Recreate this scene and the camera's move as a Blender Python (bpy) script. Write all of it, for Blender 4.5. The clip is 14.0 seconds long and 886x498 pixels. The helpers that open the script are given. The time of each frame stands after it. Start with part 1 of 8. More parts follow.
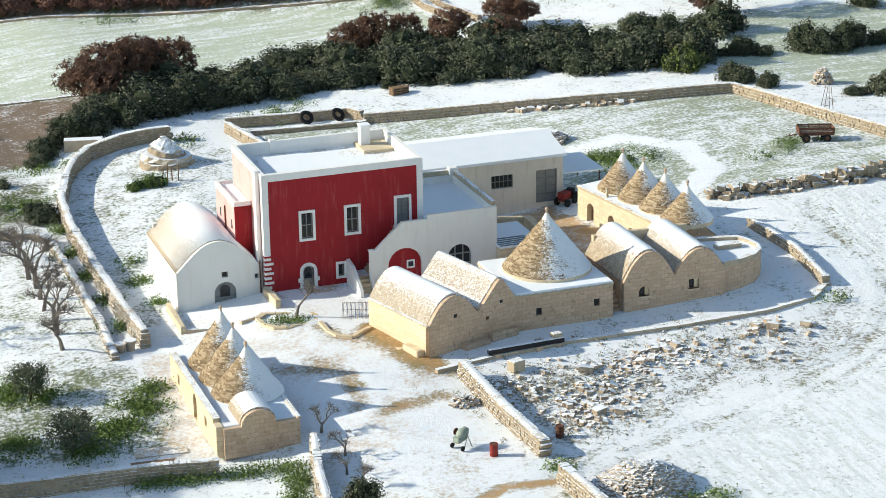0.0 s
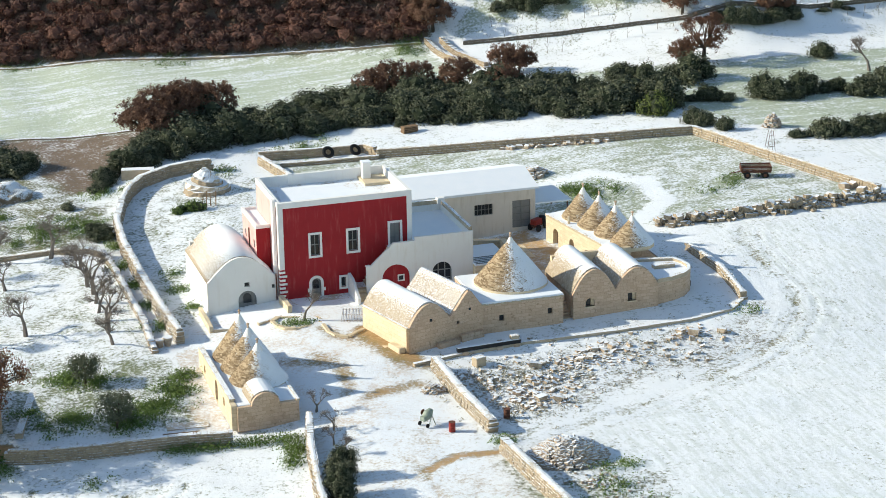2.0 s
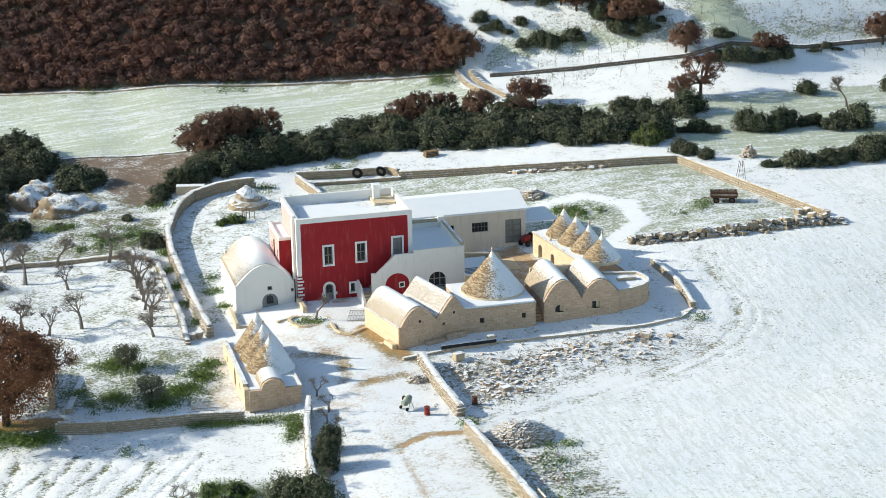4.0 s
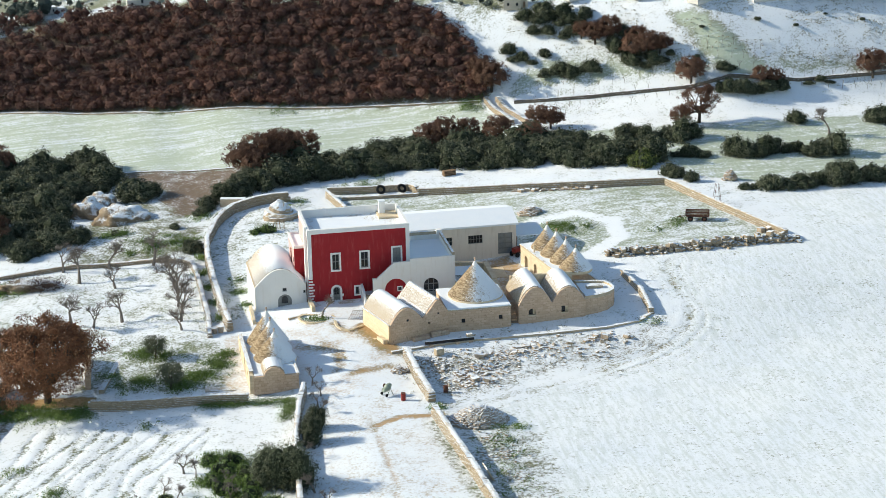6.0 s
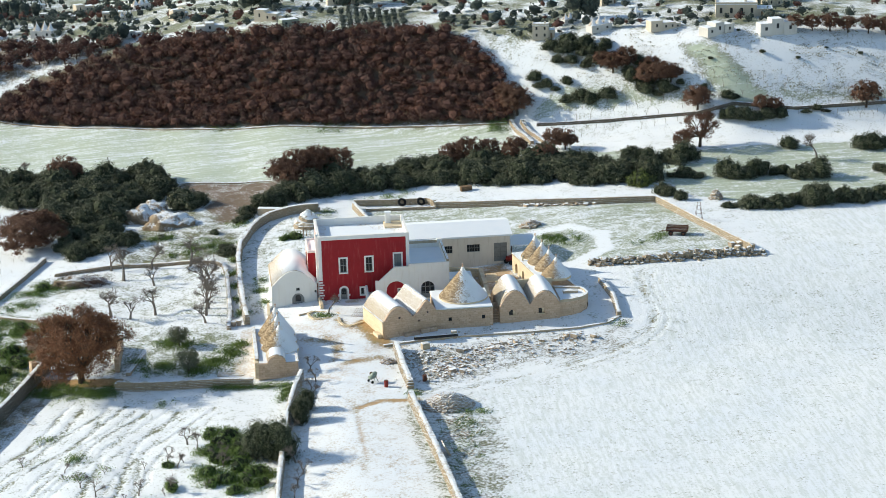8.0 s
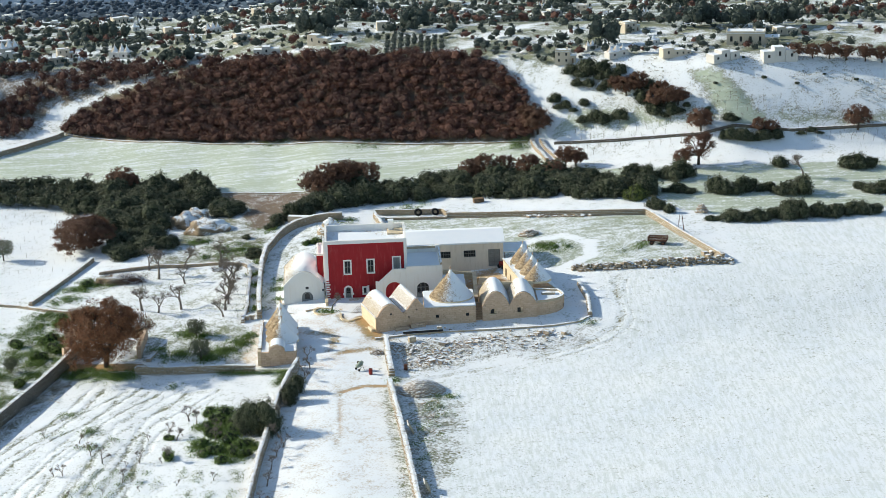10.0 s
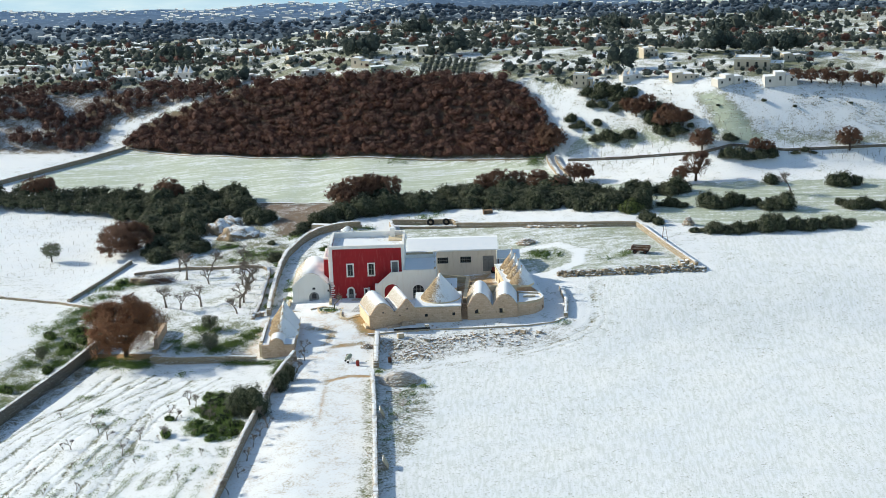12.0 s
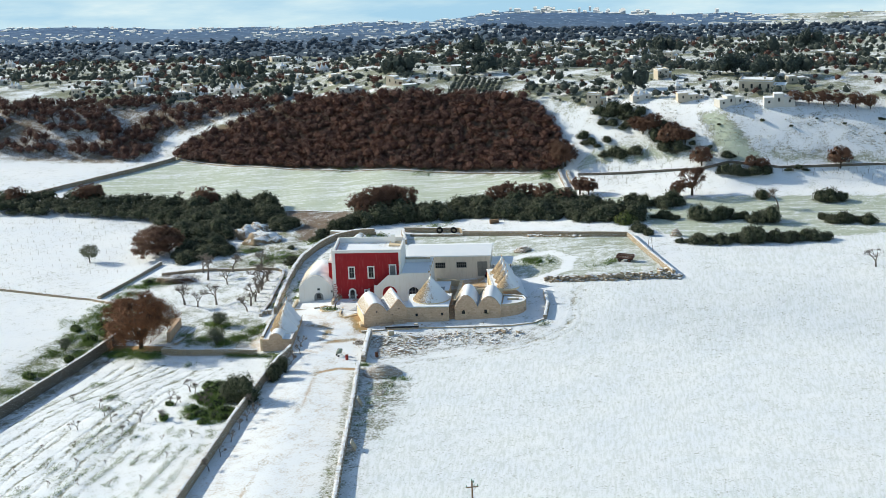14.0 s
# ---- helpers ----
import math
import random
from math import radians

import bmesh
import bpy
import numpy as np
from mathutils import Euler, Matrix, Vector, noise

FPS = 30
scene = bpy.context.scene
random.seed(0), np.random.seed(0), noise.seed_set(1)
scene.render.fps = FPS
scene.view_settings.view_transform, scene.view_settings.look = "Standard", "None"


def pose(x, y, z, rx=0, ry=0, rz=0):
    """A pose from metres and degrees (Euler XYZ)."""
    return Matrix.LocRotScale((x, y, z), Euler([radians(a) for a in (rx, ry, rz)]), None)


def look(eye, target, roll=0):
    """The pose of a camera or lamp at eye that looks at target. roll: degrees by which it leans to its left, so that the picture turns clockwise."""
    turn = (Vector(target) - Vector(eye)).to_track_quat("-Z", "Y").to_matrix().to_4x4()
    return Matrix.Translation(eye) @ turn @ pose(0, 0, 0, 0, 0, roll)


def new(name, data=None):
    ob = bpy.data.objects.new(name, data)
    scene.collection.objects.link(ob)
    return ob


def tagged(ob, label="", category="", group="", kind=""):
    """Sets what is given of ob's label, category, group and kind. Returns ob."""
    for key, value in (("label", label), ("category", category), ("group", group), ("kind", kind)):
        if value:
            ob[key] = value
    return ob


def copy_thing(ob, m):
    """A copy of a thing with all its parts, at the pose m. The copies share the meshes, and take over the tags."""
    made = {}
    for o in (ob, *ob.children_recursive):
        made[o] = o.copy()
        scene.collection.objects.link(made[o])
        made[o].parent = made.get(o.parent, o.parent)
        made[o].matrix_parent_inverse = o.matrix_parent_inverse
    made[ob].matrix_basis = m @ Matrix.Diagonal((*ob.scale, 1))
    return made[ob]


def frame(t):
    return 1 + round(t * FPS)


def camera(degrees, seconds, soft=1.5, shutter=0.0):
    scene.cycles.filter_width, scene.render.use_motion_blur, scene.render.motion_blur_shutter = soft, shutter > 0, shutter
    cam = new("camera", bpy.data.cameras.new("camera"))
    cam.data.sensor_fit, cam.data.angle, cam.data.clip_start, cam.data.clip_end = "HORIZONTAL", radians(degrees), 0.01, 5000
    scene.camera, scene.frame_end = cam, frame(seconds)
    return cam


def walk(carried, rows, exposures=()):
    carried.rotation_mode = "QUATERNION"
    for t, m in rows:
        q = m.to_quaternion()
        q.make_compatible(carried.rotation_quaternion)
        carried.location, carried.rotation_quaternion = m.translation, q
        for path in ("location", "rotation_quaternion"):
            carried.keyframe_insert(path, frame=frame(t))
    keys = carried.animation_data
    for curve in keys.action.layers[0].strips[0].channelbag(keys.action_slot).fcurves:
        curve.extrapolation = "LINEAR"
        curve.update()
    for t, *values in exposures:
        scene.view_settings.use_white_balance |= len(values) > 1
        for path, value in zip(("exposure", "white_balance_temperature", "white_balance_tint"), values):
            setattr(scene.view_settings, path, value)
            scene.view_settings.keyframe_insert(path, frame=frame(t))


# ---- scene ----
cam = camera(22.0, 14.0, 0.75)
ROWS = [
    (0, (-39.69, -154.57, 57.74), (-8.69, -65.19, 25.34), -0.96),
    (1.5, (-42.81, -180.49, 66.24), (-13.97, -90.16, 34.47), -0.97),
    (3, (-41.90, -206.12, 74.77), (-16.43, -114.68, 43.30), -1.01),
    (5.5, (-33.54, -250.19, 88.58), (-14.96, -156.97, 57.53), -1.07),
    (7, (-23.27, -277.36, 95.76), (-9.69, -183.09, 65.27), -1.44),
    (8, (-15.95, -294.99, 100.27), (-5.36, -200.23, 70.14), -1.34),
    (11, (16.56, -347.31, 111.58), (17.04, -251.51, 82.91), -2.07),
    (12.5, (35.44, -370.48, 116.07), (31.25, -274.54, 88.18), -2.23),
    (14, (55.44, -391.58, 120.24), (46.77, -295.74, 93.04), -2.36),
]
walk(cam, [(t, look(eye, target, roll)) for t, eye, target, roll in ROWS], [(0, 0.31, 7000, 3.5), (5.5, 0.26, 6950, 3.5), (14, 0.17, 6850, 3.0)])

# ---- light ----
SUN_FROM = Vector((-0.93, 0.37, 0.47)).normalized()
world = bpy.data.worlds.new("sky")
scene.world = world
world.use_nodes = True
wn = world.node_tree.nodes
wl = world.node_tree.links
sky = wn.new("ShaderNodeTexSky")
sky.sky_type = "NISHITA"
sky.sun_disc = False
sky.sun_elevation = math.asin(SUN_FROM.z)
sky.sun_rotation = math.atan2(SUN_FROM.x, SUN_FROM.y)
sky.air_density, sky.dust_density, sky.ozone_density = 1.0, 0.6, 1.5
wn["Background"].inputs["Strength"].default_value = 0.145
wl.new(sky.outputs["Color"], wn["Background"].inputs["Color"])
sun = new("sun", bpy.data.lights.new("sun", "SUN"))
sun.data.energy, sun.data.angle, sun.data.color = 4.5, radians(0.5), (1.0, 0.94, 0.85)
sun.matrix_world = look(SUN_FROM * 200, (0, 0, 0))


# ---- materials ----
def nodes_of(name, rough=0.8):
    m = bpy.data.materials.new(name)
    m.use_nodes = True
    t = m.node_tree
    b = t.nodes["Principled BSDF"]
    b.inputs["Roughness"].default_value = rough
    b.inputs["Specular IOR Level"].default_value = 0.25
    return m, t, b


def add(t, kind, **values):
    n = t.nodes.new("ShaderNode" + kind)
    for k, v in values.items():
        if k == "operation":
            n.operation = v
        elif k == "data_type":
            n.data_type = v
        else:
            n.inputs[k.replace("_", " ")].default_value = v
    return n


def noise_node(t, scale, detail=4.0, rough=0.6, coord=None):
    if coord is None:
        coord = t.nodes.new("ShaderNodeNewGeometry").outputs["Position"]
    n = add(t, "TexNoise", Scale=scale, Detail=detail, Roughness=rough)
    t.links.new(coord, n.inputs["Vector"])
    return n.outputs["Fac"]


def ramp(t, fac, stops):
    r = t.nodes.new("ShaderNodeValToRGB")
    els = r.color_ramp.elements
    while len(els) < len(stops):
        els.new(0.5)
    for e, (p, c) in zip(els, stops):
        e.position = p
        e.color = (*c, 1) if len(c) == 3 else c
    t.links.new(fac, r.inputs["Fac"])
    return r.outputs["Color"]


def mixed(t, fac, a, b):
    n = t.nodes.new("ShaderNodeMix")
    n.data_type = "RGBA"
    if isinstance(fac, (int, float)):
        n.inputs[0].default_value = fac
    else:
        t.links.new(fac, n.inputs[0])
    for i, v in ((6, a), (7, b)):
        if isinstance(v, tuple):
            n.inputs[i].default_value = (*v, 1)
        else:
            t.links.new(v, n.inputs[i])
    return n.outputs[2]


def calc(t, op, a, b=0.0, c=None):
    n = t.nodes.new("ShaderNodeMath")
    n.operation = op
    n.use_clamp = False
    for i, v in enumerate((a, b, c)):
        if v is None:
            continue
        if isinstance(v, (int, float)):
            n.inputs[i].default_value = v
        else:
            t.links.new(v, n.inputs[i])
    return n.outputs[0]


def smooth(t, v, lo, hi):
    n = t.nodes.new("ShaderNodeMapRange")
    n.interpolation_type = "SMOOTHSTEP"
    n.inputs["From Min"].default_value = lo
    n.inputs["From Max"].default_value = hi
    t.links.new(v, n.inputs["Value"])
    return n.outputs["Result"]


def bump(t, b, height, strength=0.4, dist=0.05):
    n = add(t, "Bump", Strength=strength, Distance=dist)
    t.links.new(height, n.inputs["Height"])
    t.links.new(n.outputs["Normal"], b.inputs["Normal"])


SNOW = (0.84, 0.87, 0.91)


def plain(name, colours, scale=3.0, rough=0.8, fine=30.0, relief=0.25, dist=0.03, metal=0.0):
    """A surface with two scales of variation between its colours."""
    m, t, b = nodes_of(name, rough)
    big, small = noise_node(t, scale), noise_node(t, fine, 3)
    f = calc(t, "ADD", calc(t, "MULTIPLY", big, 0.65), calc(t, "MULTIPLY", small, 0.35))
    n = len(colours)
    t.links.new(ramp(t, f, [(0.3 + 0.4 * i / max(n - 1, 1), c) for i, c in enumerate(colours)]), b.inputs["Base Color"])
    b.inputs["Metallic"].default_value = metal
    bump(t, b, small, relief, dist)
    return m


def snowy(name, colours, toward=(0.0, 0.0, 1.0), lo=0.5, hi=0.8, scale=2.0, fine=14.0, wobble=0.7, rough=0.85, relief=0.4, patch=1.1):
    """Stone or leaf under melting snow: the snow stays on the faces turned toward the given way."""
    m, t, b = nodes_of(name, rough)
    geo = t.nodes.new("ShaderNodeNewGeometry")
    dot = t.nodes.new("ShaderNodeVectorMath")
    dot.operation = "DOT_PRODUCT"
    dot.inputs[1].default_value = toward
    t.links.new(geo.outputs["Normal"], dot.inputs[0])
    big, small = noise_node(t, scale), noise_node(t, fine, 4)
    spread = noise_node(t, patch, 5, 0.7)
    f = calc(t, "ADD", calc(t, "MULTIPLY", big, 0.6), calc(t, "MULTIPLY", small, 0.4))
    n = len(colours)
    stone = ramp(t, f, [(0.3 + 0.4 * i / max(n - 1, 1), c) for i, c in enumerate(colours)])
    v = calc(t, "ADD", dot.outputs["Value"], calc(t, "MULTIPLY", calc(t, "ADD", calc(t, "SUBTRACT", spread, 0.5), calc(t, "MULTIPLY", calc(t, "SUBTRACT", small, 0.5), 0.8)), wobble))
    t.links.new(mixed(t, smooth(t, v, lo, hi), stone, SNOW), b.inputs["Base Color"])
    bump(t, b, small, relief, 0.05)
    return m


def blocks(name, dark, light, joint, w=0.55, h=0.28, stain=(0.30, 0.22, 0.13), rough=0.9):
    """Coursed limestone, its joints a little sunken."""
    m, t, b = nodes_of(name, rough)
    geo = t.nodes.new("ShaderNodeNewGeometry")
    sep = t.nodes.new("ShaderNodeSeparateXYZ")
    t.links.new(geo.outputs["Position"], sep.inputs[0])
    com = t.nodes.new("ShaderNodeCombineXYZ")
    wob = calc(t, "MULTIPLY", noise_node(t, 1.3), 0.25)
    t.links.new(calc(t, "ADD", sep.outputs["X"], sep.outputs["Y"]), com.inputs["X"])
    t.links.new(calc(t, "ADD", sep.outputs["Z"], wob), com.inputs["Y"])
    br = add(t, "TexBrick", Scale=1.0, Mortar_Size=0.018, Brick_Width=w, Row_Height=h, Bias=0.0)
    br.inputs["Color1"].default_value = (*dark, 1)
    br.inputs["Color2"].default_value = (*light, 1)
    br.inputs["Mortar"].default_value = (*joint, 1)
    t.links.new(com.outputs[0], br.inputs["Vector"])
    big = noise_node(t, 0.7, 5)
    fine = noise_node(t, 9.0, 5)
    col = mixed(t, calc(t, "MULTIPLY", smooth(t, fine, 0.5, 0.75), 0.5), br.outputs["Color"], stain)
    col = mixed(t, calc(t, "MULTIPLY", smooth(t, big, 0.5, 0.7), 0.35), col, light)
    spots = noise_node(t, 3.4, 3, 0.5)
    col = mixed(t, calc(t, "MULTIPLY", smooth(t, spots, 0.60, 0.72), 0.6), col, stain)
    t.links.new(col, b.inputs["Base Color"])
    bump(t, b, calc(t, "ADD", fine, calc(t, "MULTIPLY", br.outputs["Fac"], -0.6)), 0.5, 0.04)
    return m


def streaked(name, base, pale, dark, amount=0.35):
    """Painted plaster, rain-washed in vertical streaks."""
    m, t, b = nodes_of(name, 0.75)
    geo = t.nodes.new("ShaderNodeNewGeometry")
    mp = t.nodes.new("ShaderNodeMapping")
    mp.inputs["Scale"].default_value = (2.6, 2.6, 0.35)
    t.links.new(geo.outputs["Position"], mp.inputs["Vector"])
    run = noise_node(t, 1.0, 5, 0.65, mp.outputs["Vector"])
    big, fine = noise_node(t, 0.5), noise_node(t, 25.0, 4)
    col = mixed(t, calc(t, "MULTIPLY", smooth(t, run, 0.5, 0.75), amount), base, pale)
    col = mixed(t, calc(t, "MULTIPLY", smooth(t, big, 0.45, 0.7), amount), col, dark)
    t.links.new(col, b.inputs["Base Color"])
    bump(t, b, fine, 0.2, 0.015)
    return m


def leafy(name, colours, snow=0.25, lo=0.62):
    m, t, b = nodes_of(name, 0.7)
    island = t.nodes.new("ShaderNodeNewGeometry")
    n = len(colours)
    col = ramp(t, island.outputs["Random Per Island"], [(i / max(n - 1, 1), c) for i, c in enumerate(colours)])
    info = t.nodes.new("ShaderNodeObjectInfo")
    broad = calc(t, "ADD", calc(t, "MULTIPLY", noise_node(t, 0.33, 3), 0.7), calc(t, "MULTIPLY", info.outputs["Random"], 0.3))
    col = mixed(t, smooth(t, broad, 0.35, 0.65), mixed(t, 0.45, col, colours[0]), mixed(t, 0.35, col, colours[-1]))
    patch = noise_node(t, 0.9, 4)
    col = mixed(t, calc(t, "MULTIPLY", smooth(t, patch, lo, lo + 0.08), snow), col, SNOW)
    t.links.new(col, b.inputs["Base Color"])
    return m


def ground_material():
    m, t, b = nodes_of("snowy_ground", 0.85)
    cover = t.nodes.new("ShaderNodeVertexColor")
    cover.layer_name = "cover"
    kind = t.nodes.new("ShaderNodeVertexColor")
    kind.layer_name = "kind"
    sc = t.nodes.new("ShaderNodeSeparateColor")
    t.links.new(cover.outputs["Color"], sc.inputs[0])
    sk = t.nodes.new("ShaderNodeSeparateColor")
    t.links.new(kind.outputs["Color"], sk.inputs[0])
    fine, mid, big = noise_node(t, 3.2, 6, 0.72), noise_node(t, 0.55, 5, 0.65), noise_node(t, 0.09, 4)
    grain = noise_node(t, 14.0, 3)
    green = ramp(t, mid, [(0.3, (0.06, 0.075, 0.03)), (0.5, (0.11, 0.13, 0.055)), (0.7, (0.18, 0.20, 0.10))])
    crop = ramp(t, mid, [(0.3, (0.42, 0.49, 0.37)), (0.7, (0.53, 0.58, 0.48))])
    green = mixed(t, sk.outputs["Green"], green, crop)
    mud = ramp(t, fine, [(0.3, (0.30, 0.17, 0.07)), (0.55, (0.45, 0.29, 0.14)), (0.75, (0.62, 0.46, 0.28))])
    scrub = ramp(t, fine, [(0.3, (0.10, 0.075, 0.055)), (0.7, (0.26, 0.19, 0.14))])
    soil = mixed(t, sk.outputs["Red"], green, mud)
    soil = mixed(t, sk.outputs["Blue"], soil, scrub)
    # furrows left by the plough, along the field
    geo = t.nodes.new("ShaderNodeNewGeometry")
    mp = t.nodes.new("ShaderNodeMapping")
    mp.inputs["Rotation"].default_value = (0, 0, radians(-9))
    mp.inputs["Scale"].default_value = (2.4, 0.42, 1.0)
    t.links.new(geo.outputs["Position"], mp.inputs["Vector"])
    mq = t.nodes.new("ShaderNodeMapping")
    mq.inputs["Rotation"].default_value = (0, 0, radians(84))
    mq.inputs["Scale"].default_value = (2.2, 0.30, 1.0)
    t.links.new(geo.outputs["Position"], mq.inputs["Vector"])
    rows = calc(t, "ADD", noise_node(t, 1.0, 4, 0.6, mp.outputs["Vector"]), noise_node(t, 1.0, 3, 0.6, mq.outputs["Vector"]))
    furrow = calc(t, "MULTIPLY", calc(t, "SUBTRACT", rows, 1.0), sc.outputs["Blue"])
    n = calc(t, "MULTIPLY_ADD", calc(t, "SUBTRACT", calc(t, "ADD", calc(t, "MULTIPLY", fine, 0.65), calc(t, "MULTIPLY", mid, 0.35)), 0.5), calc(t, "SUBTRACT", 2.4, calc(t, "MULTIPLY", sk.outputs["Red"], 1.3)), 0.5)
    v = calc(t, "ADD", calc(t, "SUBTRACT", sc.outputs["Red"], n), calc(t, "MULTIPLY", furrow, 0.22))
    # drilled rows of the crop, with snow lying between them
    mr = t.nodes.new("ShaderNodeMapping")
    mr.inputs["Rotation"].default_value = (0, 0, radians(12))
    mr.inputs["Scale"].default_value = (0.05, 0.9, 1.0)
    t.links.new(geo.outputs["Position"], mr.inputs["Vector"])
    drill = calc(t, "MULTIPLY", calc(t, "SUBTRACT", noise_node(t, 1.0, 5, 0.7, mr.outputs["Vector"]), 0.5), calc(t, "MULTIPLY", sk.outputs["Green"], 1.3))
    v = calc(t, "ADD", v, drill)
    mask = smooth(t, v, -0.2, 0.2)
    snow = ramp(t, big, [(0.3, (0.80, 0.84, 0.89)), (0.7, (0.86, 0.88, 0.90))])
    # stubble that shows faintly through the thin snow of the fields, in drilled rows
    thin = calc(t, "MULTIPLY", calc(t, "MULTIPLY", smooth(t, calc(t, "ADD", rows, calc(t, "MULTIPLY", calc(t, "SUBTRACT", fine, 0.5), 0.9)), 0.85, 1.25), sc.outputs["Blue"]), 0.46)
    snow = mixed(t, thin, snow, (0.53, 0.58, 0.54))
    t.links.new(mixed(t, mask, soil, snow), b.inputs["Base Color"])
    h = calc(t, "ADD", calc(t, "MULTIPLY", fine, 0.5), calc(t, "ADD", calc(t, "MULTIPLY", mask, 0.4), calc(t, "ADD", calc(t, "SUBTRACT", calc(t, "MULTIPLY", furrow, 0.14), calc(t, "MULTIPLY", sc.outputs["Green"], 0.8)), calc(t, "MULTIPLY", grain, 0.12))))
    bump(t, b, h, 0.65, 0.22)
    return m


GROUND = ground_material()
SNOW_M = plain("snow", [(0.80, 0.84, 0.89), (0.86, 0.88, 0.91)], 0.8, 0.8, 8, 0.3, 0.04)
WHITE = streaked("whitewash", (0.80, 0.79, 0.76), (0.68, 0.63, 0.55), (0.74, 0.72, 0.68), 0.45)
TRIM = streaked("white_trim", (0.82, 0.81, 0.79), (0.70, 0.66, 0.60), (0.78, 0.76, 0.73), 0.3)
RED = streaked("red_plaster", (0.33, 0.020, 0.026), (0.50, 0.13, 0.13), (0.25, 0.015, 0.020), 0.45)
# The red plaster's sunlit copy: strong sun is put into its pink colour.
RED_LIT = streaked("sunlit_red_plaster", (0.60, 0.40, 0.375), (0.78, 0.50, 0.45), (0.62, 0.24, 0.22), 0.5)
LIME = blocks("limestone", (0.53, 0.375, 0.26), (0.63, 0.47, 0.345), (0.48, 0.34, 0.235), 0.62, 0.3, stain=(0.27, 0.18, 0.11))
# Pale trim stone; sunny walls use it too, their sunlight put into the colour.
LIME_PALE = blocks("pale_sunlit_limestone", (0.64, 0.52, 0.36), (0.73, 0.62, 0.45), (0.58, 0.47, 0.32), 0.7, 0.35, (0.55, 0.42, 0.26))
SHED = streaked("cream_plaster", (0.74, 0.68, 0.60), (0.52, 0.44, 0.34), (0.60, 0.55, 0.47), 0.5)


def slab_material():
    """Dry-laid slabs, bare where the sun has reached them; each vertex says how much snow lies there."""
    m, t, b = nodes_of("cone_slabs", 0.9)
    lie = t.nodes.new("ShaderNodeAttribute")
    lie.attribute_name = "lie"
    island = t.nodes.new("ShaderNodeNewGeometry")
    mp = t.nodes.new("ShaderNodeMapping")
    mp.inputs["Scale"].default_value = (5.0, 5.0, 26.0)
    t.links.new(island.outputs["Position"], mp.inputs["Vector"])
    small, patch = noise_node(t, 1.0, 5, 0.7, mp.outputs["Vector"]), noise_node(t, 1.1, 4)
    shade = calc(t, "ADD", calc(t, "MULTIPLY", island.outputs["Random Per Island"], 0.45), calc(t, "MULTIPLY", small, 0.55))
    stone = ramp(t, shade, [(0.2, (0.13, 0.09, 0.052)), (0.45, (0.28, 0.20, 0.12)), (0.7, (0.44, 0.345, 0.23)), (0.9, (0.60, 0.51, 0.39))])
    v = calc(t, "ADD", lie.outputs["Fac"], calc(t, "ADD", calc(t, "MULTIPLY", calc(t, "SUBTRACT", patch, 0.5), 0.9), calc(t, "MULTIPLY", calc(t, "SUBTRACT", small, 0.5), 1.7)))
    t.links.new(mixed(t, smooth(t, v, 0.36, 0.66), stone, SNOW), b.inputs["Base Color"])
    bump(t, b, small, 0.4, 0.04)
    return m


CHIANCA = slab_material()
VAULT = snowy("vault_tiles", [(0.22, 0.165, 0.11), (0.38, 0.305, 0.22), (0.54, 0.465, 0.37)], (0.62, -0.10, 0.80), -0.04, 0.42, 3.0, 26, 1.7, patch=7.0)
DRYSTONE = snowy("drystone", [(0.17, 0.14, 0.10), (0.34, 0.27, 0.19), (0.50, 0.41, 0.29)], (0.15, -0.1, 0.95), 0.6, 0.95, 3.0, 12, 0.9)
# Darker copy of the dry stone: weathered grey, with the walls' shade put in.
SHADESTONE = snowy("shaded_weathered_stone", [(0.08, 0.072, 0.058), (0.15, 0.13, 0.105), (0.25, 0.215, 0.17)], (0.15, -0.1, 0.95), 0.6, 0.95, 3.0, 12, 0.9)
RUBBLE = snowy("rubble", [(0.24, 0.18, 0.13), (0.44, 0.35, 0.26), (0.62, 0.54, 0.44)], (0.2, -0.1, 0.95), 0.5, 0.95, 2.0, 9, 1.0)
COPING = snowy("coping", [(0.38, 0.30, 0.21), (0.58, 0.49, 0.36)], (0, 0, 1), 0.62, 1.05, 1.5, 8, 1.5, patch=0.8)
KERBSTONE = snowy("snowy_kerb", [(0.40, 0.32, 0.23), (0.58, 0.49, 0.37)], (0, 0, 1), 0.3, 0.7, 1.5, 8, 1.2, patch=0.8)
DARKGLASS = plain("window_glass", [(0.02, 0.022, 0.025), (0.05, 0.055, 0.06)], 1.0, 0.15, 10, 0.02)
SHUTTER = plain("grey_shutter", [(0.20, 0.21, 0.21), (0.28, 0.29, 0.29)], 2.0, 0.5, 30, 0.1)
METAL = plain("grey_metal", [(0.16, 0.17, 0.17), (0.26, 0.27, 0.27)], 3.0, 0.45, 25, 0.1, metal=0.6)
BLACK = plain("black_metal", [(0.012, 0.013, 0.015), (0.03, 0.03, 0.033)], 3.0, 0.4, 25, 0.1)
RUST = plain("rusty_metal", [(0.06, 0.028, 0.02), (0.13, 0.055, 0.035), (0.19, 0.095, 0.06)], 4.0, 0.8, 25, 0.3)
REDPAINT = plain("red_paint", [(0.20, 0.02, 0.015), (0.30, 0.04, 0.03)], 4.0, 0.5, 25, 0.15)
GREENPAINT = plain("green_grey_paint", [(0.20, 0.25, 0.20), (0.34, 0.38, 0.32)], 4.0, 0.5, 25, 0.15)
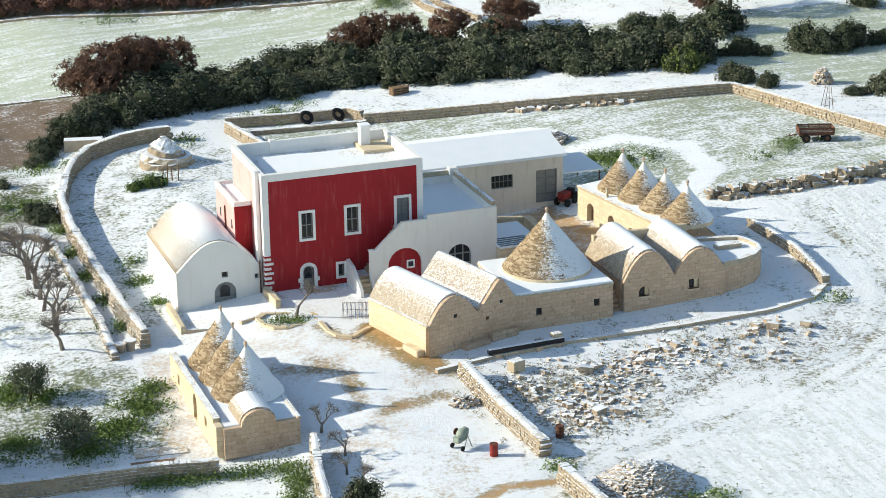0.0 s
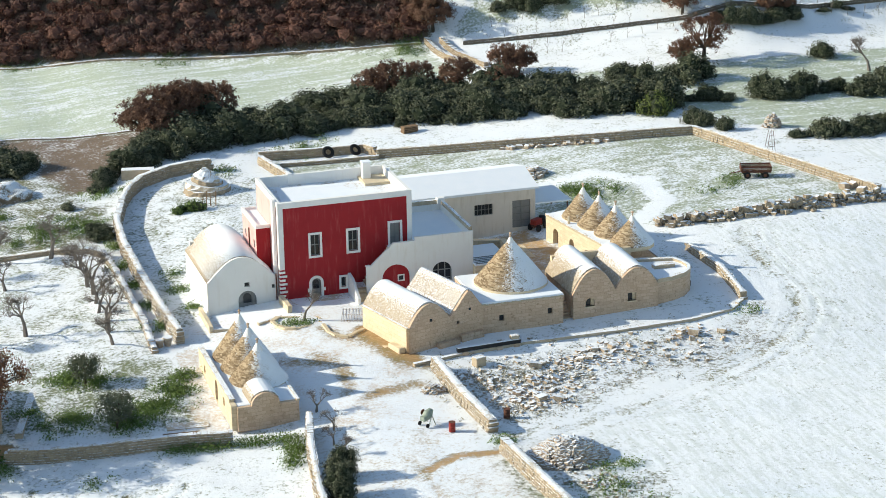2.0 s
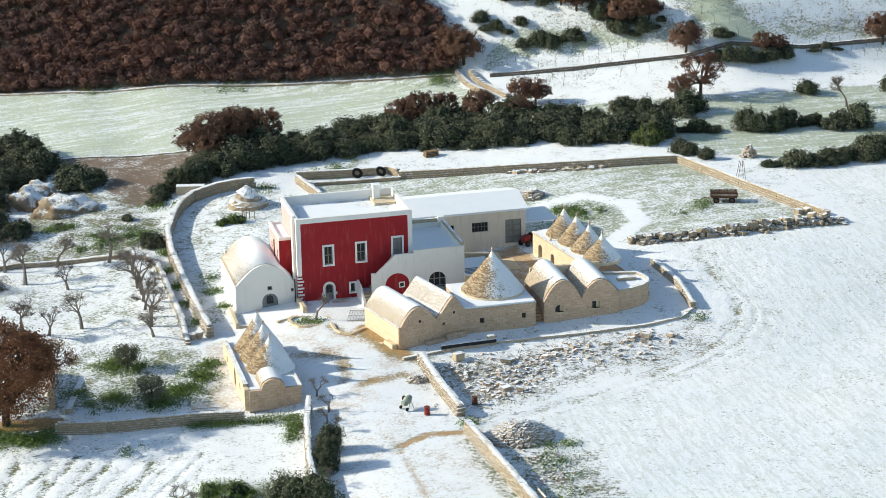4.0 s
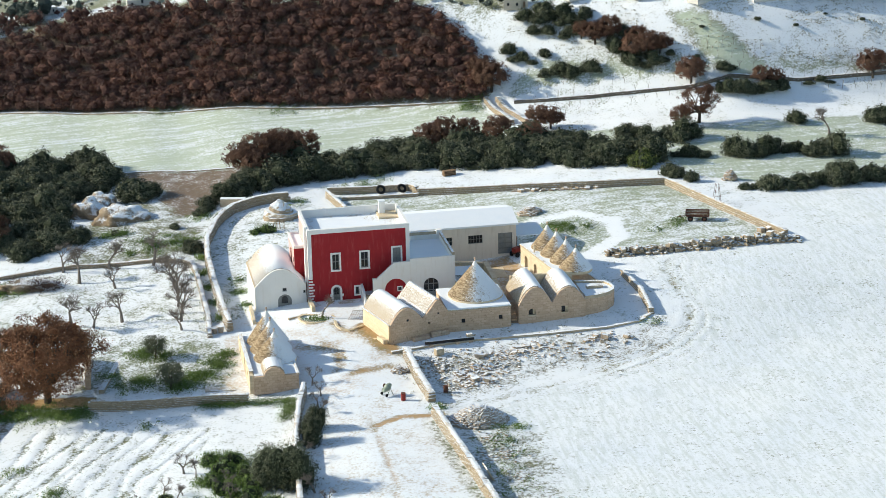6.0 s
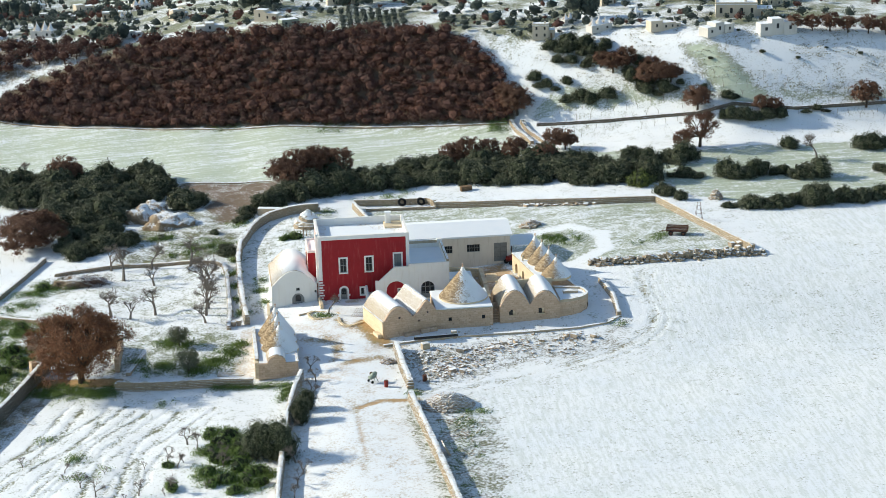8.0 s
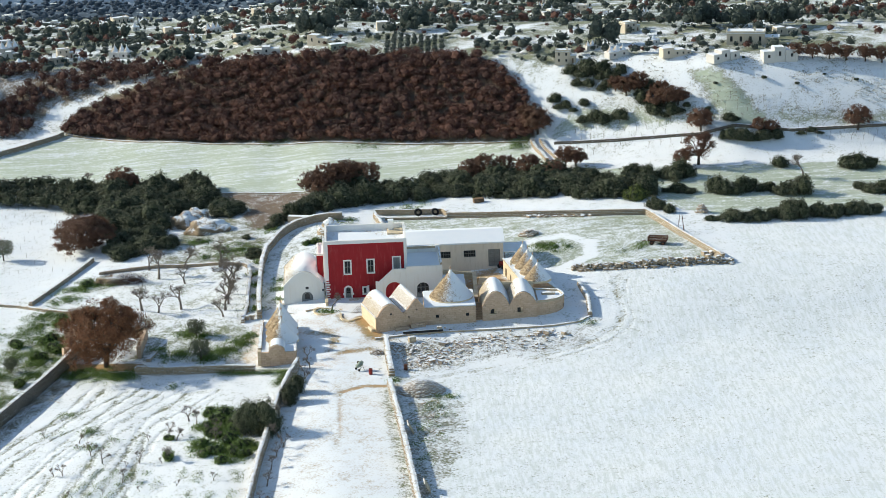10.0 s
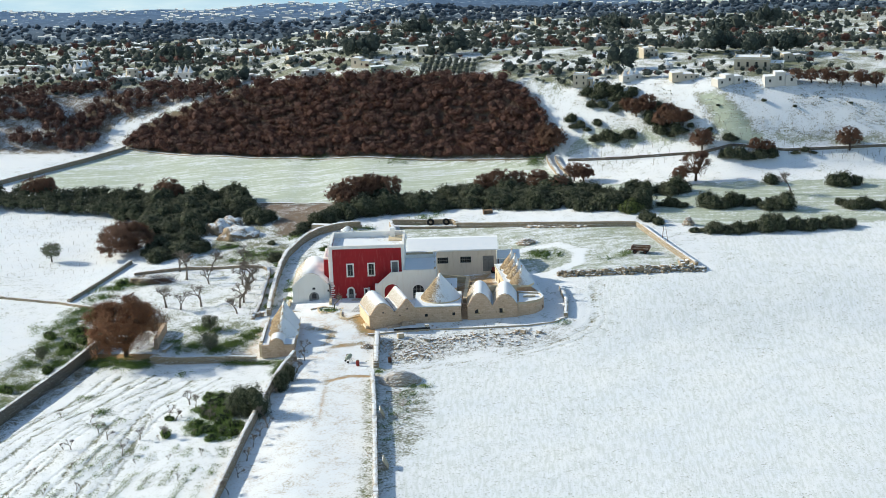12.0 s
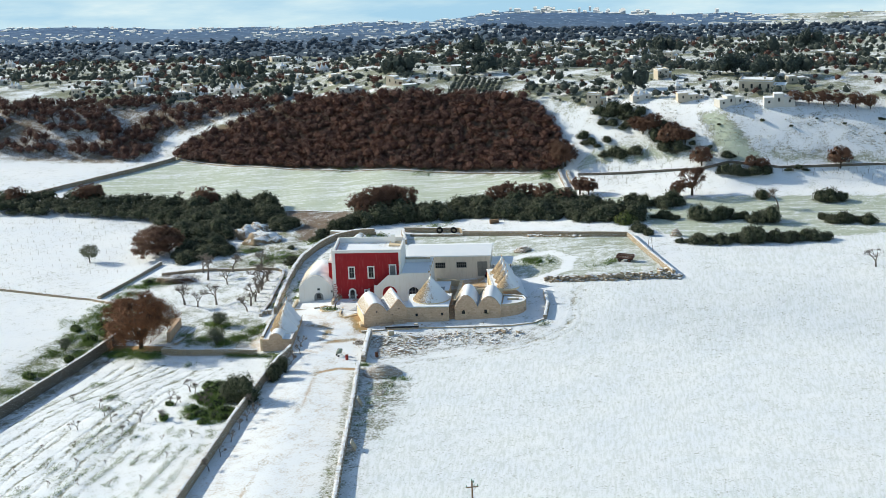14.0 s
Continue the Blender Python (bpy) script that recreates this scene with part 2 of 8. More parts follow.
RUBBER = plain("rubber", [(0.012, 0.012, 0.012), (0.03, 0.03, 0.03)], 6.0, 0.9, 30, 0.2)
BARK = plain("bark", [(0.045, 0.034, 0.027), (0.10, 0.08, 0.064)], 3.0, 0.9, 20, 0.6, 0.05)
TWIG = plain("twigs", [(0.13, 0.11, 0.095), (0.23, 0.20, 0.175)], 3.0, 0.9, 20, 0.4, 0.02)
DRIFTWOOD = plain("dead_wood", [(0.42, 0.38, 0.33), (0.62, 0.58, 0.52)], 3.0, 0.85, 25, 0.3, 0.02)
WOODEN = plain("old_wood", [(0.16, 0.10, 0.06), (0.30, 0.20, 0.12)], 3.0, 0.8, 30, 0.3)
MAQUIS = leafy("maquis_leaves", [(0.036, 0.046, 0.028), (0.066, 0.078, 0.046), (0.10, 0.112, 0.066), (0.14, 0.145, 0.095)], 0.14, 0.66)
OAKLEAF = leafy("dry_oak_leaves", [(0.085, 0.035, 0.016), (0.14, 0.057, 0.025), (0.195, 0.082, 0.037), (0.25, 0.115, 0.058)], 0.0, 0.8)
WOODLEAF = leafy("russet_wood_leaves", [(0.060, 0.030, 0.026), (0.098, 0.044, 0.036), (0.14, 0.058, 0.044), (0.13, 0.080, 0.066)], 0.0, 0.8)
# Grey-green grove and pine colours, lifted and blued for haze.
FARLEAF = leafy("hazed_grove_leaves", [(0.052, 0.070, 0.060), (0.082, 0.104, 0.088), (0.12, 0.142, 0.122), (0.16, 0.178, 0.155)], 0.2, 0.66)
PINELEAF = leafy("hazed_pine_needles", [(0.034, 0.052, 0.046), (0.054, 0.076, 0.066), (0.082, 0.106, 0.090)], 0.1, 0.7)
# Core of far crowns: inner shade and haze are both in the colour.
FARCORE = plain("hazed_grove_shade", [(0.040, 0.052, 0.046), (0.066, 0.080, 0.070)], 1.5, 0.95, 6, 0.5)
PAVING = snowy("worn_paving", [(0.44, 0.36, 0.26), (0.62, 0.53, 0.40)], (0, 0, 1), 0.80, 1.25, 0.9, 6, 1.6, patch=0.5)
EARTH = snowy("earth_mound", [(0.12, 0.085, 0.055), (0.24, 0.18, 0.12), (0.36, 0.30, 0.22)], (0.45, -0.1, 0.8), 0.45, 0.85, 1.6, 11, 1.6, patch=2.0)
OLIVE = leafy("olive_leaves", [(0.06, 0.075, 0.042), (0.11, 0.125, 0.076), (0.18, 0.195, 0.13)], 0.25, 0.64)
OAKLEAF_DULL = leafy("dull_oak_leaves", [(0.085, 0.042, 0.028), (0.135, 0.066, 0.040), (0.18, 0.088, 0.054), (0.20, 0.115, 0.078)], 0.0, 0.8)
GRASS = leafy("green_weeds", [(0.07, 0.115, 0.026), (0.115, 0.18, 0.04), (0.18, 0.26, 0.07)], 0.3, 0.61)
DRYGRASS = leafy("rough_dry_grass", [(0.14, 0.13, 0.08), (0.24, 0.22, 0.14), (0.34, 0.31, 0.20)], 0.3, 0.6)
LIMEBUSH = leafy("yellow_green_leaves", [(0.06, 0.085, 0.02), (0.10, 0.13, 0.03), (0.14, 0.165, 0.045)], 0.1, 0.66)
# Dark colours of the solids inside foliage, painted as its inner shade.
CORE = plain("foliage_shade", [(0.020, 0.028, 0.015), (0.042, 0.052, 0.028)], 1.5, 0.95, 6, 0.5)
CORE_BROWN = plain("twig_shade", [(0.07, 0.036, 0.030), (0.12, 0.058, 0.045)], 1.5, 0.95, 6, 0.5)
WOODLEAF_DARK = leafy("dark_wood_leaves", [(0.050, 0.030, 0.027), (0.078, 0.040, 0.035), (0.105, 0.052, 0.043), (0.11, 0.072, 0.062)], 0.0, 0.8)
WOODLEAF_BRIGHT = leafy("bright_wood_leaves", [(0.085, 0.034, 0.024), (0.13, 0.050, 0.033), (0.18, 0.070, 0.044), (0.17, 0.092, 0.066)], 0.0, 0.8)
# Tree colours with the blue of distance haze put into them.
HAZELEAF = leafy("hazed_leaves", [(0.050, 0.078, 0.11), (0.078, 0.112, 0.15), (0.11, 0.15, 0.195)], 0.15, 0.68)
HAZECORE = plain("hazed_shade", [(0.040, 0.060, 0.085), (0.062, 0.085, 0.11)], 1.5, 0.95, 6, 0.3)


# ---- builders ----
def part(name, bm, material, parent=None, label="", smooth_faces=False):
    """Links a bmesh as one mesh object under a thing or a part."""
    me = bpy.data.meshes.new(name)
    bmesh.ops.recalc_face_normals(bm, faces=bm.faces[:])
    bm.to_mesh(me)
    bm.free()
    me.materials.append(material)
    if smooth_faces:
        me.polygons.foreach_set("use_smooth", [True] * len(me.polygons))
    ob = new(name, me)
    if parent is not None:
        ob.parent = parent
    if label:
        ob["label"] = label
    return ob


def raw(name, verts, faces, material, parent=None, label="", smooth_faces=False):
    me = bpy.data.meshes.new(name)
    me.from_pydata([tuple(v) for v in verts], [], faces)
    me.materials.append(material)
    if smooth_faces:
        me.polygons.foreach_set("use_smooth", [True] * len(me.polygons))
    ob = new(name, me)
    if parent is not None:
        ob.parent = parent
    if label:
        ob["label"] = label
    return ob


def thing(name, label, category, m=None, group="", kind=""):
    ob = new(name)
    ob.empty_display_size = 0.3
    if m is not None:
        ob.matrix_world = m
    return tagged(ob, label, category, group, kind)


def box(bm, x0, x1, y0, y1, z0, z1, bevel=0.0, m=None):
    vs = [bm.verts.new((x, y, z)) for x in (x0, x1) for y in (y0, y1) for z in (z0, z1)]
    fs = [bm.faces.new([vs[i] for i in q]) for q in ((0, 1, 3, 2), (4, 6, 7, 5), (0, 4, 5, 1), (2, 3, 7, 6), (0, 2, 6, 4), (1, 5, 7, 3))]
    if bevel:
        es = list({e for f in fs for e in f.edges})
        out = bmesh.ops.bevel(bm, geom=es, offset=bevel, segments=1, affect="EDGES")
        vs = list({v for f in out["faces"] for v in f.verts} | {v for v in vs if v.is_valid})
    if m is not None:
        bmesh.ops.transform(bm, matrix=m, verts=[v for v in vs if v.is_valid])
    return bm


def boxed(*a, **k):
    return box(bmesh.new(), *a, **k)


def tube(bm, a, b, ra, rb, n=6, cap=True):
    a, b = Vector(a), Vector(b)
    d = (b - a).normalized()
    s = d.orthogonal().normalized()
    t = d.cross(s)
    rings = []
    for p, r in ((a, ra), (b, rb)):
        rings.append([bm.verts.new(p + r * (math.cos(2 * math.pi * i / n) * s + math.sin(2 * math.pi * i / n) * t)) for i in range(n)])
    for i in range(n):
        bm.faces.new((rings[0][i], rings[0][(i + 1) % n], rings[1][(i + 1) % n], rings[1][i]))
    if cap:
        bm.faces.new(rings[1])
        bm.faces.new(rings[0][::-1])
    return bm


def arc(c0, c1, base, top, n=10):
    """Points of a half ellipse from (c0, base) over the top to (c1, base)."""
    mid, half = (c0 + c1) / 2, (c1 - c0) / 2
    return [(mid - half * math.cos(math.pi * i / n), base + (top - base) * math.sin(math.pi * i / n)) for i in range(n + 1)]


def vault_arc(c0, c1, base, top, n=16, crown=0.6):
    """A rounded gable: straight steep flanks that meet in a curved crown."""
    mid, half = (c0 + c1) / 2, (c1 - c0) / 2
    k = 1 / (1 - crown / 2)
    out = []
    for i in range(n + 1):
        u = 2 * i / n - 1
        w = abs(u)
        f = k * (w * w / (2 * crown) if w < crown else w - crown / 2)
        out.append((mid + half * u, base + (top - base) * (1 - f)))
    return out


def holed(bm, place, u0, u1, v0, v1, holes, depth=0.25):
    """A wall's face with openings that go in by depth. place(u, v, d) gives the point; a hole is (u0, u1, v0, v1, arched)."""
    us = sorted({u0, u1, *[h[0] for h in holes], *[h[1] for h in holes]})
    vs = sorted({v0, v1, *[h[2] for h in holes], *[h[3] for h in holes]})

    def face(pts):
        bm.faces.new([bm.verts.new(place(*p)) for p in pts])

    for a0, a1 in zip(us, us[1:]):
        for b0, b1 in zip(vs, vs[1:]):
            mu, mv = (a0 + a1) / 2, (b0 + b1) / 2
            if not any(h[0] < mu < h[1] and h[2] < mv < h[3] for h in holes):
                face([(a0, b0, 0), (a1, b0, 0), (a1, b1, 0), (a0, b1, 0)])
    for a0, a1, b0, b1, arched in holes:
        if arched:
            spring = b1 - min((a1 - a0) / 2, (b1 - b0) * 0.6)
            curve = arc(a0, a1, spring, b1)
            for i, corner in ((range(5), (a0, b1)), (range(5, 10), (a1, b1))):
                for k in i:
                    face([(*corner, 0), (*curve[k], 0), (*curve[k + 1], 0)])
            outline = [(a0, b0)] + curve + [(a1, b0)]
        else:
            outline = [(a0, b0), (a0, b1), (a1, b1), (a1, b0)]
        for p, q in zip(outline, outline[1:] + outline[:1]):
            face([(*p, 0), (*q, 0), (*q, depth), (*p, depth)])
    return bm


def front(y, s=1):
    """A wall that looks toward -y."""
    return lambda u, v, d: (u, y + d * s, v)


def side(x, s=1):
    """A wall that looks toward -x."""
    return lambda u, v, d: (x + d * s, u, v)


def arch_plate(bm, place, a0, a1, b0, b1, d, arched=True):
    """The leaf that fills an opening, at depth d."""
    if arched:
        spring = b1 - min((a1 - a0) / 2, (b1 - b0) * 0.6)
        pts = [(a0, b0)] + arc(a0, a1, spring, b1) + [(a1, b0)]
    else:
        pts = [(a0, b0), (a0, b1), (a1, b1), (a1, b0)]
    f = [bm.verts.new(place(*p, d)) for p in pts]
    g = [bm.verts.new(place(*p, d + 0.04)) for p in pts]
    bm.faces.new(f)
    bm.faces.new(g[::-1])
    for i in range(len(f)):
        j = (i + 1) % len(f)
        bm.faces.new((f[i], f[j], g[j], g[i]))
    return bm


def surround(bm, place, a0, a1, b0, b1, w, proud=0.05, arched=False, sill=True):
    """A raised band round an opening."""
    if arched:
        sp = b1 - min((a1 - a0) / 2, (b1 - b0) * 0.6)
        inner = [(a0, b0)] + arc(a0, a1, sp, b1) + [(a1, b0)]
        outer = [(a0 - w, b0)] + arc(a0 - w, a1 + w, sp, b1 + w) + [(a1 + w, b0)]
    else:
        inner = [(a0, b0), (a0, b1), (a1, b1), (a1, b0)]
        outer = [(a0 - w, b0 - (w if sill else 0)), (a0 - w, b1 + w), (a1 + w, b1 + w), (a1 + w, b0 - (w if sill else 0))]
    n = len(inner)
    rings = [[bm.verts.new(place(*p, d)) for p in ring] for ring, d in ((inner, 0.02), (inner, -proud), (outer, -proud), (outer, 0.02))]
    last = n if (sill and not arched) else n - 1
    for r0, r1 in zip(rings, rings[1:]):
        for i in range(last):
            j = (i + 1) % n
            bm.faces.new((r0[i], r0[j], r1[j], r1[i]))
    return bm


def prism(bm, outline, z0, z1):
    lo = [bm.verts.new((x, y, z0)) for x, y in outline]
    hi = [bm.verts.new((x, y, z1)) for x, y in outline]
    bm.faces.new(hi)
    bm.faces.new(lo[::-1])
    for i in range(len(lo)):
        j = (i + 1) % len(lo)
        bm.faces.new((lo[i], lo[j], hi[j], hi[i]))
    return bm


def extrude_profile(bm, profile, y0, y1, cap=True, close=True):
    """A profile of (x, z) drawn along y."""
    a = [bm.verts.new((x, y0, z)) for x, z in profile]
    b = [bm.verts.new((x, y1, z)) for x, z in profile]
    n = len(a)
    for i in range(n if close else n - 1):
        j = (i + 1) % n
        bm.faces.new((a[i], a[j], b[j], b[i]))
    if cap:
        bm.faces.new(a)
        bm.faces.new(b[::-1])
    return bm


def shell(curve, thick):
    """A closed profile from an open curve, thickened downward."""
    return curve + [(x, z - thick) for x, z in reversed(curve)]


# ---- the land ----
def s01(v):
    v = np.clip(v, 0, 1)
    return v * v * (3 - 2 * v)


def foot(x):
    """Where the slope behind the fields begins."""
    return np.clip(95 - 0.5 * np.asarray(x, float), 58, 125)


def land(x, y):
    """Height of the ground: it falls to the left, climbs a wooded slope behind the fields and sinks beyond it."""
    x, y = np.asarray(x, float), np.asarray(y, float)
    z = -1.2 * s01((2 - x) / 14) - 0.9 * s01((-12 - x) / 14) - 1.5 * s01((-26 - x) / 25) - 0.8 * s01((-8 - y) / 20)
    z = z + 2.6 * s01((x - 8) / 50) * s01((y + 28) / 32) + 1.2 * s01((x - 45) / 30) * s01((y - 35) / 25)
    z = z + (13 - 5 * s01(-x / 50)) * s01((y - foot(x)) / 26)
    d = np.maximum(y - np.clip(foot(x) + 40, 100, 165), 0)
    return z - 0.15 * d * s01(d / 60) - 0.15 * np.maximum(y - 640, 0)


def gz(x, y):
    return float(land(x, y))


def wavy(x, y, s, k=0.0):
    """Cheap smooth unevenness, about -1 to 1."""
    return (np.sin(x * s + 1.7 + k) * np.cos(y * s * 1.1 + 0.6 + k) + 0.6 * np.sin(x * s * 2.3 - y * s * 1.9 + 2.1 * k + 1) + 0.4 * np.cos(x * s * 4.1 + y * s * 3.7 + k)) / 1.7


def inside(x, y, poly, soft=1.0, rough=0.8):
    """1 inside a polygon, 0 outside, with an uneven edge."""
    jx, jy = x + rough * wavy(x, y, 0.7), y + rough * wavy(x, y, 0.6, 2.0)
    hit = np.zeros(x.shape, bool)
    d = np.full(x.shape, 1e9)
    for (ax, ay), (bx, by) in zip(poly, poly[1:] + poly[:1]):
        with np.errstate(divide="ignore", invalid="ignore"):
            cross = ((ay > jy) != (by > jy)) & (jx < (bx - ax) * (jy - ay) / (by - ay + 1e-12) + ax)
        hit ^= cross
        L = (bx - ax) ** 2 + (by - ay) ** 2
        k = np.clip(((jx - ax) * (bx - ax) + (jy - ay) * (by - ay)) / L, 0, 1)
        d = np.minimum(d, np.hypot(jx - ax - k * (bx - ax), jy - ay - k * (by - ay)))
    return s01(0.5 + np.where(hit, d, -d) / (2 * soft))


def near_line(x, y, line, width, soft=0.5):
    d = np.full(x.shape, 1e9)
    for (ax, ay), (bx, by) in zip(line, line[1:]):
        L = (bx - ax) ** 2 + (by - ay) ** 2
        k = np.clip(((x - ax) * (bx - ax) + (y - ay) * (by - ay)) / L, 0, 1)
        d = np.minimum(d, np.hypot(x - ax - k * (bx - ax), y - ay - k * (by - ay)))
    return 1 - s01((d - width) / soft)


PASTURE = [(9.5, 35.7), (8.6, 44.5), (20.5, 40.6), (34, 36), (53, 30), (61, 3.6), (50, 3), (38, 4.2), (29.5, 9.6), (27.8, 19), (13.4, 21.4)]
CROP = [(-53.5, 124.5), (-37.4, 114.2), (-13.1, 102.2), (19.5, 88.6), (37.4, 80.5), (39, 74), (40, 68.5), (33, 62.5), (18.7, 60.5), (-0.2, 62.1), (-20.6, 69.4), (-42, 82), (-74.2, 98)]
CROP_RIGHT = [(47, 61), (57, 57.5), (67, 55.2), (82, 54), (100, 54), (121, 54), (121, 30), (81, 26.6), (66, 27.2), (59, 31), (55.5, 41.5), (48.5, 50.5)]
MEADOW = [(41.4, 79.4), (47, 79.3), (57.2, 75.4), (65.2, 71.4), (80, 68), (98.2, 66.4), (121, 66.2), (121, 69), (99, 69.5), (80, 72), (69, 74.5), (60, 79), (48, 84)]
SCRUB = [(-20.6, 69.4), (-0.2, 62.1), (-3, 55), (-8.3, 43.5), (-11.5, 43), (-15.3, 45.4), (-14.1, 58), (-19.5, 63)]
YARD = [(-3.4, -28.2), (8.1, -31.8), (7.5, -19.6), (6.7, -16.9), (4.8, -8.7), (7.8, -2.7), (0.8, -2.1), (-7.3, -0.6), (-9.4, -3.2), (-5.3, -9.3)]
COURT = [(18.4, 9.6), (27.2, 9.6), (28.2, -6.1), (21.8, -7.3), (17.7, -2.4)]
LANE = [(-4.4, -25.3), (8, -21.9), (7.3, -98.2), (7.4, -172.6), (-33.3, -173.4), (-15.8, -97.3)]
RUBBLE_FIELD = [(9, -19.6), (36.2, -18.3), (40, -15.1), (37.6, -23.9), (22.5, -27.7), (10.2, -34.4)]
VERGE = [(10.3, -38.4), (13.4, -38.4), (18.7, -45), (17.4, -60.7), (13.1, -78.2), (10.7, -105.8), (9.5, -105.9)]
STRIP = [(-37.6, -15.4), (-31.1, 5.8), (-43.9, 12.9), (-56, -36.7), (-73.6, -76), (-57, -71.8), (-45.9, -39.8)]
ORCHARD = [(-39, -10), (-37, 26), (-13.5, 23), (-12.5, -5), (-10.7, -23.2)]
PLOT = [(-29.9, -16.7), (-11.2, -21.3), (-11.5, -8.8), (-23, -2.6)]
INNER = [(-10, -2), (-10.3, 29), (-7, 38), (-2, 42.5), (4, 42.8), (9, 35), (1, 13), (-6.5, 14), (-7.3, 0.6)]
BANKS = [(-30, 28), (-13, 24), (-11, 30), (-10, 38), (-13, 45), (-17, 56), (-24, 54), (-26, 40)]
GARDEN = [(-32.4, -22.1), (-9.7, -25), (-6.6, -36.5), (-18.5, -105.2), (-63.9, -105)]
WOODLAND = [(-54, 126.4), (-37.4, 115), (-13.1, 103), (19.5, 89.3), (37.1, 81), (39.2, 81.5), (38.5, 88), (35, 96.5), (29.5, 104), (20, 111), (10, 115), (-6, 122), (-21, 131.5), (-40, 134), (-51, 133)]
HEATH = [(41, 92), (46, 95), (72, 86), (101, 82), (121, 79), (121, 68), (98, 68), (80, 70), (66, 74), (50, 83)]


def axis(parts):
    out = []
    for a, b, step in parts:
        out += list(np.arange(a, b, step))
    return np.array(out)


def build_ground():
    xs = axis([(-1500, -400, 100), (-400, -120, 14), (-120, -70, 2.5), (-70, -52, 0.6), (-52, -8, 0.4), (-8, 20, 0.6), (20, 60, 0.36), (60, 70, 0.6), (70, 130, 1.5), (130, 400, 14), (400, 1501, 100)])
    ys = axis([(-600, -180, 30), (-180, -105, 2.5), (-105, -62, 0.6), (-62, 6, 0.36), (6, 60, 0.6), (60, 150, 1.0), (150, 300, 4), (300, 700, 20), (700, 2401, 170)])
    X, Y = np.meshgrid(xs, ys)
    x, y = X.ravel(), Y.ravel()
    behind = s01((y - foot(x) - 14) / 14)
    snow = 0.72 + 0.07 * wavy(x, y, 0.11) + 0.05 * wavy(x, y, 0.43, 1) - 0.32 * behind
    crop, mud, scrub, furrow = (np.zeros_like(x) for _ in range(4))

    scrub += 0.2 * behind
    crop += 0.25 * behind
    snow += 0.05 + 0.22 * behind * (wavy(x, y, 0.13, 4) + wavy(x, y, 0.31, 2))

    def lay(mask, level, **kinds):
        nonlocal snow, crop, mud, scrub, furrow
        snow = snow * (1 - mask) + level * mask
        crop = np.maximum(crop * (1 - mask), kinds.get("crop", 0) * mask)
        mud = np.maximum(mud * (1 - mask), kinds.get("mud", 0) * mask)
        scrub = np.maximum(scrub * (1 - mask), kinds.get("scrub", 0) * mask)
        furrow = furrow * (1 - mask) + kinds.get("furrow", 0) * mask

    big_field = inside(x, y, [(9.8, -39.8), (18.5, -34.3), (38.7, -26.3), (43.8, -12.9), (41.1, 1), (64, 1.7), (65.6, 30.1), (120.5, 27), (391.1, 22.7), (414.3, -430.2), (8.6, -442.5)], 1.5)
    lay(big_field, 0.79 + 0.03 * wavy(x, y, 0.23) * wavy(x, y, 0.031) + 0.03 * wavy(x, y, 0.05), furrow=1.0)
    lay(inside(x, y, PASTURE, 1.0), 0.50 + 0.06 * wavy(x, y, 0.17) + 0.04 * wavy(x, y, 0.6), crop=0.5)
    lay(inside(x, y, CROP, 1.5, 0.4), 0.42 + 0.05 * wavy(x, y * 3, 0.09), crop=1.0, furrow=0.6)
    lay(inside(x, y, CROP_RIGHT, 1.0), 0.40 + 0.07 * wavy(x, y * 2, 0.1), crop=0.8)
    lay(inside(x, y, MEADOW, 1.2), 0.37 + 0.07 * wavy(x, y, 0.12), crop=0.8)
    lay(inside(x, y, WOODLAND, 1.2), 0.10 + 0.06 * wavy(x, y, 0.15) + 0.10 * s01((x - 20) / 20), scrub=1.0)
    lay(inside(x, y, [(-110, 156), (-60, 154), (-44, 149), (-29, 134), (-45, 136), (-57, 135), (-60, 128), (-66, 123), (-110, 130)], 2.0), 0.42 + 0.12 * wavy(x, y, 0.16), scrub=0.9)
    lay(inside(x, y, HEATH, 3.0), 0.72 + 0.08 * wavy(x, y, 0.16) + 0.06 * wavy(x, y, 0.6), scrub=0.5)
    lay(inside(x, y, [(74.3, 67.5), (80.6, 67.2), (76.3, 74), (72.6, 80), (67.6, 81.5), (70.4, 75)], 0.8, 0.4), 0.22, crop=1.0)
    lay(inside(x, y, SCRUB, 1.0), 0.30 + 0.06 * wavy(x, y, 0.3), scrub=1.0)
    lay(inside(x, y, BANKS, 1.5), 0.48 + 0.12 * wavy(x, y, 0.3), scrub=0.2)
    lay(inside(x, y, ORCHARD, 1.0), 0.63 + 0.06 * wavy(x, y, 0.35), crop=0.1)
    lay(inside(x, y, PLOT, 1.0), 0.50 + 0.10 * wavy(x, y, 0.45), crop=0.1)
    lay(inside(x, y, INNER, 1.0), 0.62 + 0.07 * wavy(x, y, 0.4))
    lay(inside(x, y, GARDEN, 1.0), 0.73 + 0.04 * wavy(x, y, 0.3))
    lay(inside(x, y, STRIP, 2.0), 0.47 + 0.12 * wavy(x, y, 0.3))
    lay(inside(x, y, RUBBLE_FIELD, 1.5), 0.60 + 0.06 * wavy(x, y, 0.4), scrub=0.6)
    lay(inside(x, y, VERGE, 1.0), 0.55 + 0.07 * wavy(x, y, 0.4), scrub=0.2)
    lay(inside(x, y, LANE, 1.0), 0.66 + 0.04 * wavy(x, y, 0.4), mud=0.7)
    lay(inside(x, y, YARD, 1.5), 0.66 + 0.10 * wavy(x, y, 0.33), mud=1.0)
    lay(inside(x, y, COURT, 1.0), 0.40 + 0.08 * wavy(x, y, 0.5), mud=1.0)
